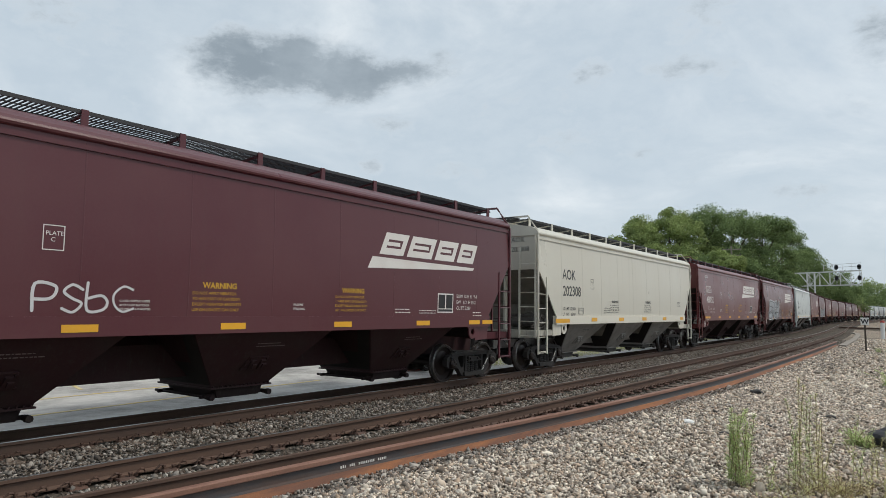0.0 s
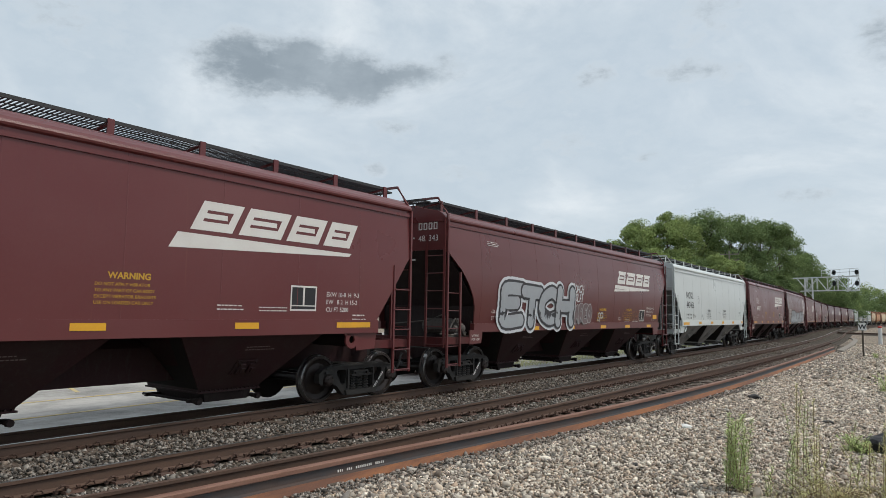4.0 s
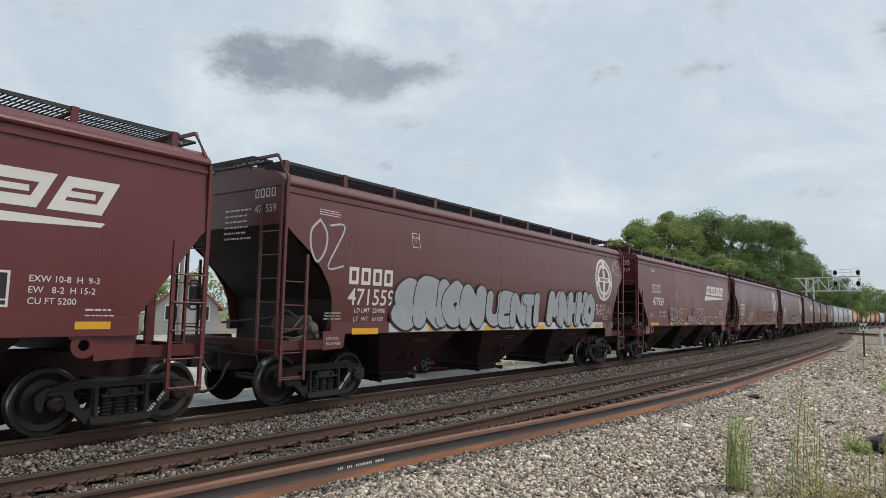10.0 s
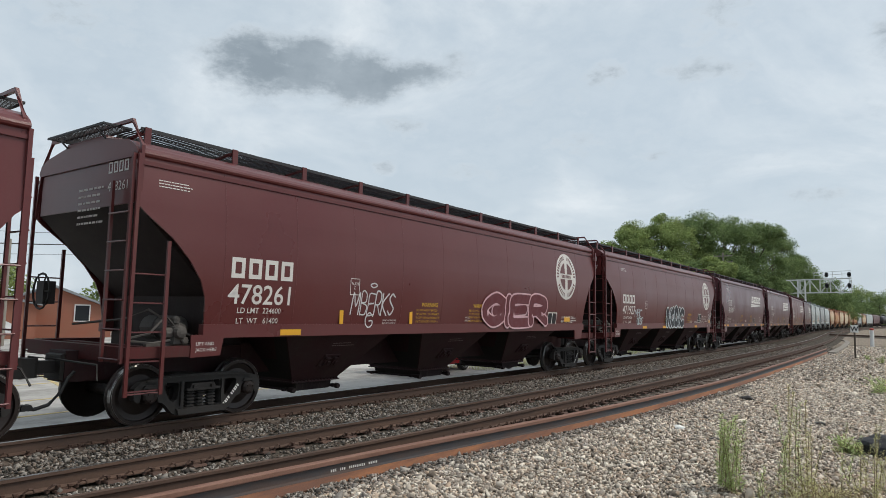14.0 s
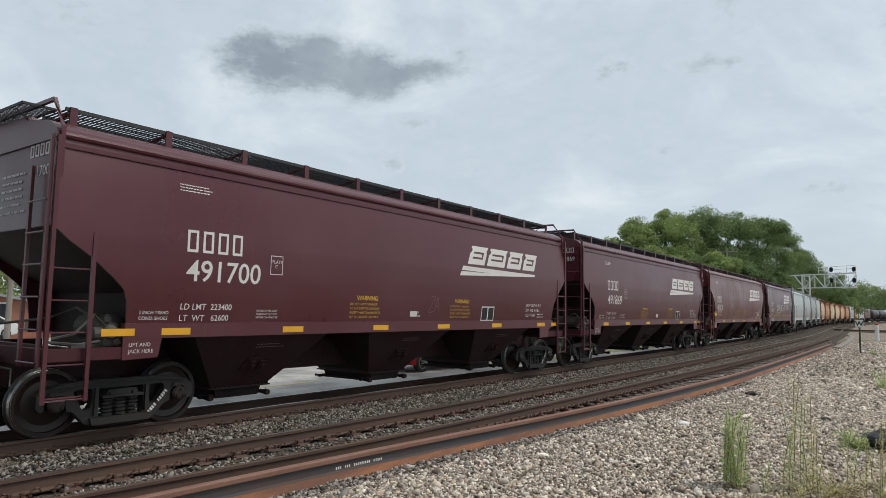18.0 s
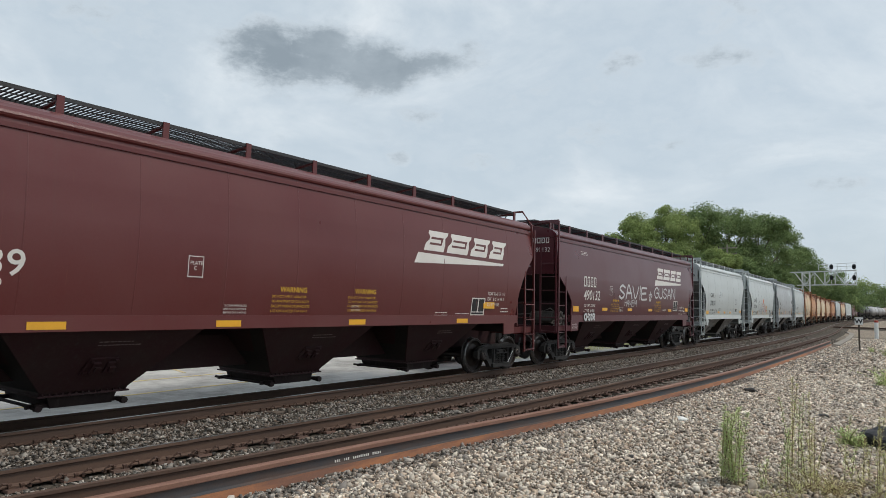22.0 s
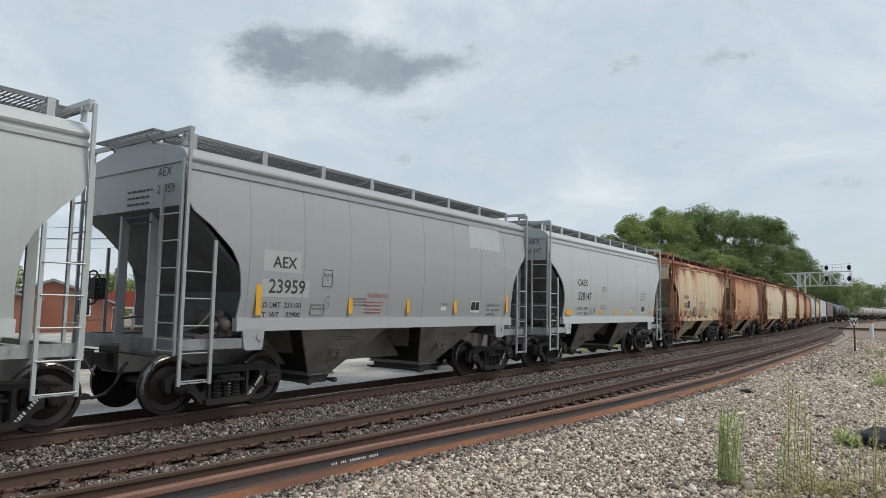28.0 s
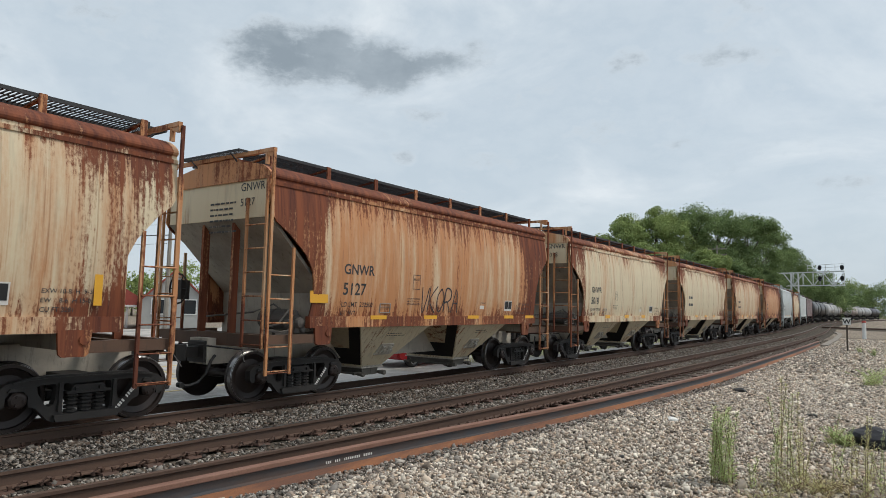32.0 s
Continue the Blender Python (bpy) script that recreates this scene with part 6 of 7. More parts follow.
def anchor_mesh(bm):
    """A spring clip round the rail foot beside a sleeper, with its hook standing up on the near side."""
    box(bm, -0.016, 0.016, -0.11, 0.09, -0.004, 0.026)
    tube(bm, [(0, -0.085, 0.02), (-0.01, -0.125, 0.045), (0.03, -0.135, 0.078), (0.075, -0.115, 0.07), (0.105, -0.10, 0.025)], 0.014, 5)


def build_sleepers():
    rnd = random.Random(11)
    tie, plate, clip = cached("tie", tie_mesh), cached("tie_plate", plate_mesh), cached("rail_anchor", anchor_mesh)
    main, second = bpy.data.objects["main_track"], bpy.data.objects["second_track"]
    s, i = -6.0, 0
    while s < 62:
        for track, mid, rails in ((main, 0.0, (-0.75, 0.75)), (second, (n_b(s) + n_c(s)) / 2, (n_b(s), n_c(s)))):
            p, h = on_track(s, mid, -0.258 if track is main else -0.228)
            turn = math.degrees(h) + rnd.uniform(-1.5, 1.5)
            part("tie", tie, TIE, track, "", pose(p.x, p.y, p.z + rnd.uniform(-0.012, 0.006), rnd.uniform(-0.5, 0.5) - (3.8 if track is main else 0), 0, turn))
            for n in rails:
                if n > 0.5:
                    continue
                q, h = on_track(s, n, -0.203)
                part("tie_plate", plate, RAIL_RUSTY, track, "", pose(q.x, q.y, q.z, 0, 0, math.degrees(h)))
                if s < 40:
                    for off in (0.14, -0.16) if track is second else (0.14,):
                        part("rail_anchor", clip, RAIL_RUSTY, track, "", pose(*on_track(s + off, n, -0.190)[0], 0, 0, math.degrees(h)))
        s += 0.53
        i += 1


RAIL_RUSTY = mat_plain("rusty_fastening", (0.095, 0.050, 0.034), 0.85, vary=0.5)
build_sleepers()


# ------------------------------------------------------------ ballast and gravel
CORNERS = np.array([(x, y, z) for z in (-1, 1) for y in (-1, 1) for x in (-1, 1)], float)
QUADS = np.array([(0, 2, 3, 1), (4, 5, 7, 6), (0, 1, 5, 4), (2, 6, 7, 3), (0, 4, 6, 2), (1, 3, 7, 5)])


def stones(name, centers, sizes, material, label, seed):
    """Many angular stones in one mesh."""
    rng = np.random.default_rng(seed)
    n = len(centers)
    base = CORNERS[None] * rng.uniform(0.15, 0.95, (n, 8, 3))
    # squash and taper each stone its own way
    base *= np.stack([rng.uniform(0.75, 1.25, n), rng.uniform(0.6, 1.05, n), rng.uniform(0.45, 0.85, n)], 1)[:, None]
    a, b, c = rng.uniform(0, 6.283, n), rng.normal(0, 0.45, n), rng.normal(0, 0.45, n)
    ca, sa, cb, sb, cc, sc = np.cos(a), np.sin(a), np.cos(b), np.sin(b), np.cos(c), np.sin(c)
    x, y, z = base[..., 0], base[..., 1], base[..., 2]
    y, z = y * cb[:, None] - z * sb[:, None], y * sb[:, None] + z * cb[:, None]
    x, z = x * cc[:, None] + z * sc[:, None], -x * sc[:, None] + z * cc[:, None]
    x, y = x * ca[:, None] - y * sa[:, None], x * sa[:, None] + y * ca[:, None]
    v = np.stack([x, y, z], -1) * sizes[:, None, None] + centers[:, None]
    me = bpy.data.meshes.new(name)
    me.vertices.add(n * 8)
    me.vertices.foreach_set("co", v.reshape(-1))
    faces = (QUADS[None] + 8 * np.arange(n)[:, None, None]).reshape(-1)
    me.loops.add(n * 24)
    me.loops.foreach_set("vertex_index", faces.astype(np.int32))
    me.polygons.add(n * 6)
    me.polygons.foreach_set("loop_start", np.arange(0, n * 24, 4, dtype=np.int32))
    me.polygons.foreach_set("loop_total", np.full(n * 6, 4, dtype=np.int32))
    me.update(calc_edges=True)
    me.materials.append(material)
    return tagged(new(name, me), label, "gravel", kind="stuff")


def ground_z(n):
    """Height of the trackbed at n metres left of the train's track."""
    return np.interp(n, (-40, -12, -7.4, -6.3, -5.5, -4.2, -3.7, -1.9, 1.9, 3.2), (-0.34, -0.34, -0.33, -0.29, -0.265, -0.255, -0.22, -0.215, -0.2, -0.47))


def scatter():
    rng = np.random.default_rng(4)

    def strip_of(count, s0, s1, lo, hi, size, lift, power=1.0):
        u = rng.random(count) ** power
        s = s0 + (s1 - s0) * u
        w = rng.random(count)
        n = np.array([lo(a) + (hi(a) - lo(a)) * b for a, b in zip(s, w)])
        # straight enough near by: take the curve from the table
        xs = np.interp(s, [FIRST + i * STEP for i in range(0, 400, 8)], [LINE[i][0] for i in range(0, 400, 8)])
        ys = np.interp(s, [FIRST + i * STEP for i in range(0, 400, 8)], [LINE[i][1] for i in range(0, 400, 8)])
        sizes = size * rng.lognormal(-0.04, 0.36, count)
        return np.stack([xs, ys + n, ground_z(n) + sizes * 0.25 + lift * rng.random(count)], 1), sizes

    # between the rails and between the tracks
    c1, z1 = strip_of(44000, -1, 60, lambda s: n_b(s) + 0.10, lambda s: -0.94, 0.022, 0.035, 1.9)
    c2, z2 = strip_of(16000, -1, 60, lambda s: n_c(s) + 0.10, lambda s: n_b(s) - 0.15, 0.022, 0.008, 1.9)
    c3, z3 = strip_of(8000, 0, 60, lambda s: n_d(s) + 0.08, lambda s: n_c(s) - 0.13, 0.024, 0.006, 1.8)
    stones("track_ballast", np.concatenate([c1, c2, c3]), np.concatenate([z1, z2, z3]), STONE_GREY, "grey crushed stone ballast between the rails", 5)
    # the shoulder in front of the loose rail
    c, z = strip_of(120000, 3.0, 26, lambda s: max(-10.6, -8.6 - 0.3 * (s - 5)), lambda s: n_d(s) - 0.45, 0.0235, 0.03, 1.2)
    near, zn = strip_of(42000, 2.0, 50, lambda s: n_d(s) - 0.95 - 0.03 * min(s, 30), lambda s: n_d(s) - 0.11, 0.022, 0.02, 1.4)
    stones("gravel_edge", near, zn, STONE_MID, "finer grey crushed stone along the loose rail", 9)
    far, zf = strip_of(24000, 22, 66, lambda s: -10.6, lambda s: n_d(s) - 0.12, 0.038, 0.015, 1.3)
    here, zh = strip_of(14000, -3.0, 4.5, lambda s: -10.6, lambda s: -5.6, 0.032, 0.02)
    stones("gravel_shoulder", np.concatenate([c, far, here]), np.concatenate([z, zf, zh]), STONE, "pale crushed limestone gravel beside the track", 6)
    # single larger stones, dark ones among them
    for k, (x, y, size, mat) in enumerate(((18.6, 3.52, 0.20, IRON), (12.83, 3.65, 0.13, WHITE_PAINT), (13.5, 2.4, 0.11, IRON), (12.2, 2.85, 0.09, IRON), (9.2, 3.3, 0.08, IRON), (10.6, 2.3, 0.09, STONE), (15.5, 1.6, 0.12, IRON), (8.6, 4.4, 0.09, STONE), (14.8, 2.9, 0.1, STONE), (17.5, 2.1, 0.12, STONE))):
        bm = bmesh.new()
        bmesh.ops.create_icosphere(bm, subdivisions=2, radius=size)
        rnd = random.Random(k)
        for v in bm.verts:
            v.co *= 0.8 + 0.35 * noise.noise(v.co * 6 + Vector((k * 3.1, 0, 0)))
            v.co.z *= 0.5
            v.co.x *= 1.25
        z0 = float(ground_z(y - 10.377))
        ob = part("rock", bm, mat, None, "", pose(x, y, z0 + size * 0.3, 0, 0, 40 * k))
        tagged(ob, "pale limestone lump lying on gravel" if mat is not IRON else "dark rust-brown lump lying on gravel", "rock", "loose lumps on the gravel")


scatter()


# ------------------------------------------------------------ weeds
def weed(name, x, y, height, stems, leaf, label, seed, spread=0.12, leaf_len=0.06, bush=1.0, width=0.11, low=0.1):
    """A tall roadside weed: thin stems set all along with narrow leaves."""
    rnd = random.Random(seed)
    z0 = float(ground_z(y - 10.377)) - 0.02
    thing = empty(name, pose(x, y, z0))
    tagged(thing, label, "weed", "weeds on the gravel")
    sb, lb = bmesh.new(), bmesh.new()
    for _ in range(stems):
        bx, by = rnd.gauss(0, spread * 0.5), rnd.gauss(0, spread * 0.5)
        tx, ty, h = bx + rnd.gauss(0, spread), by + rnd.gauss(0, spread), height * rnd.uniform(0.65, 1.0)
        pts = [Vector((bx + (tx - bx) * q * q, by + (ty - by) * q * q, h * q)) for q in (0, 0.25, 0.5, 0.75, 1)]
        tube(sb, pts, 0.003, 4)
        count = int(h * 150 * bush)
        for i in range(count):
            q = 1 - (1 - low) * ((i + rnd.random()) / count) ** 1.4
            f = q * 4
            j = min(3, int(f))
            p = pts[j].lerp(pts[j + 1], f - j)
            a, up = rnd.uniform(0, 6.283), rnd.uniform(0.1, 0.9)
            ln = leaf_len * rnd.uniform(0.5, 1.2) * (1.15 - 0.5 * q)
            d = Vector((math.cos(a), math.sin(a), up)).normalized()
            side = d.cross(Vector((0, 0, 1))).normalized() * ln * width
            e = p + d * ln
            lb.faces.new([lb.verts.new(v) for v in (p, p + d * ln * 0.5 + side, e, p + d * ln * 0.5 - side)])
    part("stalk", sb, WEED_STEM, thing)["kind"] = "stuff"
    part("foliage", lb, leaf, thing)["kind"] = "stuff"


WEED_STEM = mat_plain("weed_stem", (0.24, 0.16, 0.085), 0.8)


def build_weeds():
    for k, (x, y, h) in enumerate(((8.66, 1.94, 0.98), (8.72, 1.84, 1.0), (8.60, 1.78, 0.9), (8.80, 1.90, 0.85))):
        weed("tall_weed", x, y, h, 4, LEAF_WEED, "bright green bushy horseweed on gravel", 1 + k, 0.085, 0.085, 1.2, 0.11, 0.1)
    for k, (x, y, h) in enumerate(((9.1, 1.28, 1.45), (9.2, 1.17, 1.38), (9.05, 1.06, 1.25), (9.15, 1.36, 1.0), (8.95, 0.98, 0.95), (9.0, 1.20, 1.1), (9.1, 1.10, 0.8), (8.9, 1.30, 0.75))):
        weed("tall_weed", x, y, h, 2, LEAF_WEED if k % 2 else LEAF_THIN, "thin yellow-green weed on a reddish stem, gone to seed", 10 + k, 0.07, 0.06, 1.25, 0.10, 0.15)
    for k, (x, y, h) in enumerate(((9.9, 0.76, 0.95), (9.9, 0.55, 0.65), (9.8, 0.35, 0.6), (8.6, 1.55, 0.5), (9.4, 0.65, 0.85), (9.2, 0.35, 1.0), (9.2, 0.28, 0.8))):
        weed("tall_weed", x, y, h, 3, LEAF_THIN if k % 3 else LEAF_WEED, "thin yellow-green weed gone to seed", 20 + k, 0.08, 0.06, 1.1, 0.10, 0.15)
    rnd = random.Random(77)
    for k in range(15):
        x, y = 8.75 + rnd.uniform(-0.55, 0.6), 0.75 + rnd.uniform(-0.55, 0.65)
        weed("grass_tuft", x, y, rnd.uniform(0.18, 0.34), 8, (LEAF_DRY, LEAF_THIN, LEAF_THIN)[k % 3], "tuft of dry yellow-green grass on gravel", 30 + k, 0.16, 0.10, 0.55, 0.06)
    for k, (x, y, h) in enumerate(((23.3, 0.85, 0.55), (23.9, 0.6, 0.6), (12.5, 0.95, 0.30), (12.45, 0.80, 0.28), (40.5, 1.3, 0.4), (43.5, 2.0, 0.3))):
        weed("low_weed", x, y, h, 14, LEAF_WEED, "low green weed clump on gravel", 50 + k, 0.3 if k < 2 else 0.1, 0.10, 0.7, 0.15)


LEAF_THIN = mat_leaf("yellow_green_weed", (0.42, 0.42, 0.19), (0.62, 0.60, 0.32))
build_weeds()


def build_dark_heap():
    """The black crumpled lump at the edge of the gravel."""
    bm = bmesh.new()
    bmesh.ops.create_icosphere(bm, subdivisions=3, radius=0.32)
    for v in bm.verts:
        n = noise.noise(v.co * 5) * 0.25 + noise.noise(v.co * 14) * 0.12
        v.co *= 1 + n
        v.co.z *= 0.62
        v.co.x *= 1.2
    tagged(part("rubber_sheet", bm, TARP, None, "", pose(12.75, 0.46, -0.2, 0, 0, 20)), "crumpled black rubber sheet lying on gravel", "rubbish")


TARP = mat_plain("black_crumpled_rubber", (0.014, 0.015, 0.02), 0.75, vary=0.3, bump=0.5)
build_dark_heap()


# ------------------------------------------------------------ signs, posts and plank
def build_signs():
    s = tagged(empty("whistle_sign", pose(44.3, 2.64, -0.32)), "small white square sign with black letter on brown post", "sign")
    bm = bmesh.new()
    box(bm, -0.045, 0.045, -0.045, 0.045, 0, 1.95)
    part("post", bm, BARK, s)
    bm = bmesh.new()
    box(bm, -0.075, -0.05, -0.20, 0.20, 1.50, 1.92)
    b = part("board", bm, WHITE_PAINT, s, "white painted square board")
    part("lettering", text_mesh("W", 0.36, "CENTER", 1.0, 0.012), STENCIL_DARK, b, "", Matrix(((0, 0, -1, -0.079), (-1, 0, 0, 0), (0, 1, 0, 1.58), (0, 0, 0, 1))))
    p = tagged(empty("marker_post", pose(68.1, 2.79, -0.32, 0, 3, 0)), "white marker post with a red tip", "post")
    bm = bmesh.new()
    lathe(bm, [(0.16, 0), (0.16, 1.5), (0.12, 1.56)], 12, "z")
    part("shaft", bm, WHITE_PAINT, p)
    bm = bmesh.new()
    lathe(bm, [(0.165, 1.40), (0.165, 1.52), (0.1, 1.58)], 12, "z")
    part("cap", bm, mat_plain("red_paint", (0.5, 0.06, 0.04), 0.5), p, "red cap")
    bm = bmesh.new()
    strip_pts = [(0, 0.0), (12, 0.25), (24, 0.75), (31, 1.3), (34.5, 1.9)]
    rows = [[bm.verts.new((x, y + d, z)) for d, z in ((-0.2, 0.0), (-0.2, 0.12), (0.2, 0.12), (0.2, 0.0))] for x, y in strip_pts]
    for p, q in zip(rows, rows[1:]):
        for j in range(4):
            bm.faces.new((p[j], p[(j + 1) % 4], q[(j + 1) % 4], q[j]))
    bm.faces.new(rows[0]), bm.faces.new(rows[-1][::-1])
    tagged(part("crossing_plank", bm, WEATHERED, None, "", pose(48.6, 4.16, -0.30)), "weathered grey timber strip lying on gravel", "plank")
    # a second line crosses this one further off
    cross = tagged(empty("crossing_track", pose(105, 9.2, 0)), "brown rails of a line that crosses the main one", "railway track", kind="structure")
    for x in (-0.75, 0.75):
        bm = bmesh.new()
        prism(bm, [(x + a, b) for a, b in RAIL_PROFILE], -60, 0, "y")
        part("rail", bm, RAIL, cross)
    bm = bmesh.new()
    frustum(bm, (-2.2, 2.2, -60, 0, -0.34), (-1.6, 1.6, -60, 0, -0.17))
    part("ballast", bm, GROUND_GREY, cross)


build_signs()


def build_signal_bridge():
    g = tagged(empty("signal_bridge", pose(150, 18.4, -0.3)), "silver lattice signal bridge with black signal heads", "signal")
    def bar(name, a, b, r=0.10, mat=SILVER_PAINT):
        bm = bmesh.new()
        tube(bm, [a, b], r, 4)
        return part(name, bm, mat, g)
    lo, hi, ln = 7.6, 10.2, -9.3
    for x in (-0.7, 0.7):
        for y in (0.0, -1.3):
            bar("mast_leg", (x, y, 0), (x, y, hi))
        for z in (lo, hi):
            bar("chord", (x, 3.0, z), (x, ln, z + (0.35 if z == hi else 0.2)), 0.11)
        n = 6
        for i in range(n):
            y0, y1 = 1.4 + (ln - 1.4) * i / n, 1.4 + (ln - 1.4) * (i + 1) / n
            bar("brace", (x, y0, lo if i % 2 else hi), (x, y1, hi if i % 2 else lo), 0.07)
            bar("strut", (x, y1, lo), (x, y1, hi), 0.06)
    for z in (2, 4, 6, 8, 10):
        bar("mast_brace", (-0.7, 0, z), (0.7, -1.3, z - 1.5), 0.06)
        bar("mast_tie", (-0.7, 0, z), (-0.7, -1.3, z), 0.06)
    for z in (hi + 0.9, hi + 1.5):
        bar("handrail", (-0.75, -3.0, z), (-0.75, ln, z + 0.3), 0.05)
    for y in (-3.0, -4.6, -6.2, -7.8, ln):
        bar("rail_post", (-0.75, y, hi), (-0.75, y, hi + 1.6), 0.05)
    for y in (-5.2, -9.0):
        for z in (hi + 0.85, hi - 1.3):
            bm = bmesh.new()
            lathe(bm, [(0.32, -0.06), (0.32, 0.06)], 16, "x", (-1.05, y, z))
            lathe(bm, [(0.32, -0.06), (0.32, 0.06)], 16, "x", (-1.05, y, z + 0.34))
            box(bm, -1.1, -1.0, y - 0.32, y + 0.32, z, z + 0.34)
            lathe(bm, [(0.16, -0.2), (0.16, 0.2)], 12, "x", (-1.2, y, z - 0.05))
            part("signal_head", bm, BLACK_PAINT, g, "black round signal head")
        bar("signal_mast", (-0.9, y, lo), (-0.9, y, hi + 1.2), 0.07)


SILVER_PAINT = mat_plain("aluminium_paint", (0.72, 0.74, 0.73), 0.5, vary=0.2)
build_signal_bridge()


# ------------------------------------------------------------ trees
def leaf_cloud(name, clumps, per, size, seed):
    """One mesh of small leaf faces on the outside of many clumps (x, y, z, radius)."""
    rng = np.random.default_rng(seed)
    c = np.repeat(np.array(clumps), per, axis=0)
    n = len(c)
    d = rng.normal(0, 1, (n, 3)) * (1, 1, 0.8) + (0, 0, 0.25)
    d /= np.linalg.norm(d, axis=1, keepdims=True)
    p = c[:, :3] + d * (c[:, 3] * rng.random(n) ** 0.33)[:, None] * (1, 1, 0.78)
    out = d + rng.normal(0, 0.55, (n, 3)) + (0, 0, 0.3)
    out /= np.linalg.norm(out, axis=1, keepdims=True)
    u = np.cross(out, rng.normal(0, 1, (n, 3)))
    u /= np.linalg.norm(u, axis=1, keepdims=True)
    v = np.cross(out, u)
    k = (size * rng.uniform(0.55, 1.15, n))[:, None]
    quad = np.stack([p - u * k * 0.5, p + v * k * 0.32 + u * k * 0.05, p + u * k * 0.5, p - v * k * 0.32 + u * k * 0.05], 1)
    me = bpy.data.meshes.new(name)
    me.vertices.add(n * 4)
    me.vertices.foreach_set("co", quad.reshape(-1))
    me.loops.add(n * 4)
    me.loops.foreach_set("vertex_index", np.arange(n * 4, dtype=np.int32))
    me.polygons.add(n)
    me.polygons.foreach_set("loop_start", np.arange(0, n * 4, 4, dtype=np.int32))
    me.polygons.foreach_set("loop_total", np.full(n, 4, dtype=np.int32))
    me.update(calc_edges=True)
    return me


def tree(x, y, height, width, leaf, label, seed, leaves=34000, size=0.34, low=0.10, name="tree", count=170):
    """Tapered trunk, limbs, and a crown of small leaves gathered in uneven clumps on spreading boughs."""
    rnd = random.Random(seed)
    t = tagged(empty(name, pose(x, y, -0.5)), label, "tree", "trees beyond the railway")
    tb = bmesh.new()
    r = height * 0.022
    lathe(tb, [(r * 1.4, 0), (r, height * 0.15), (r * 0.6, height * 0.5), (r * 0.15, height * 0.85)], 9, "z")
    boughs = []
    for i in range(9):
        a, q = i * 2.4 + rnd.uniform(-0.5, 0.5), (i + rnd.random()) / 9
        z = height * (low + 0.06 + (0.84 - low) * q)
        k = math.sin(math.pi * min(1, 0.22 + 0.72 * q)) ** 0.55
        boughs.append((Vector((width * 0.33 * k * math.cos(a), width * 0.33 * k * math.sin(a), z)), width * rnd.uniform(0.17, 0.25) * (0.65 + 0.35 * k)))
    boughs.append((Vector((0, 0, height * 0.86)), width * 0.2))
    clumps = []
    for i in range(count):
        c, br = boughs[i % len(boughs)]
        d = Vector((rnd.gauss(0, 1), rnd.gauss(0, 1), rnd.gauss(0.15, 0.8))).normalized()
        p = c + Vector((d.x * br, d.y * br, d.z * br * 0.8)) * rnd.uniform(0.5, 1.0)
        cr = width * rnd.uniform(0.06, 0.13)
        clumps.append((p.x, p.y, max(p.z, height * low * 0.6), cr))
    for c, br in boughs:
        z0 = min(c.z * 0.7, height * 0.6)
        tube(tb, [Vector((0, 0, z0)), c * 0.5 + Vector((0, 0, z0 * 0.5)), c], r * 0.22, 5)
    part("trunk", tb, BARK, t)
    part("crown", leaf_cloud("crown", clumps, max(8, leaves // count), size, seed), leaf, t)


def polar(az, dist):
    return dist * math.cos(radians(az)), dist * math.sin(radians(az))


def build_trees():
    rows = ((21.2, 108, 14.6, 8, LEAF), (19.4, 110, 17.8, 12, LEAF), (17.0, 112, 19.6, 14, LEAF), (14.6, 116, 20.2, 15, LEAF_DARK), (12.2, 122, 20.2, 15, LEAF_DARK), (10.0, 128, 20.2, 14, LEAF_DARK),
            (8.7, 170, 23.5, 15, LEAF_DARK), (7.4, 186, 20, 15, LEAF_DARK), (12.9, 103, 11.5, 8, LEAF), (6.2, 200, 15, 15, LEAF_DARK), (5.1, 210, 11.0, 14, LEAF_DARK), (22.2, 122, 9.5, 7, LEAF),
            (11.0, 112, 10.0, 10, LEAF_DARK), (9.4, 134, 10.5, 10, LEAF_DARK), (16.5, 100, 10.5, 10, LEAF), (18.4, 104, 12.5, 10, LEAF), (14.6, 106, 11.0, 10, LEAF_DARK))
    for k, (az, d, h, w, leaf) in enumerate(rows):
        x, y = polar(az, d)
        tree(x, y, h, w, leaf, "full green maple tree with dense summer crown" if leaf is LEAF else "dark green tree with dense summer crown", 100 + k)
    for k, (az, d, h, w) in enumerate(((3.9, 470, 17, 36), (2.9, 480, 21, 34), (1.8, 470, 18, 36), (0.6, 480, 20, 38), (-0.8, 470, 18, 36), (-2.4, 480, 19, 38), (4.6, 330, 11, 26), (5.2, 300, 11, 24), (3.3, 520, 19, 40))):
        x, y = polar(az, d)
        tree(x, y, h, w, LEAF if k % 2 else LEAF_DARK, "distant green tree at the edge of a wood", 140 + k, 6000, 0.9, 0.03, count=60)
    for k, (az, d, h, w) in enumerate(((62.6, 95, 5.6, 7), (60.5, 98, 5.2, 8), (52, 95, 6.5, 9), (45, 100, 7.0, 10), (57, 110, 7.5, 12), (38, 105, 6.5, 12), (31, 110, 6.5, 12), (70, 90, 6.5, 9))):
        x, y = polar(az, d)
        tree(x, y, h, w, LEAF, "green tree beyond the parking lot", 160 + k, 2400, 0.5)


build_trees()


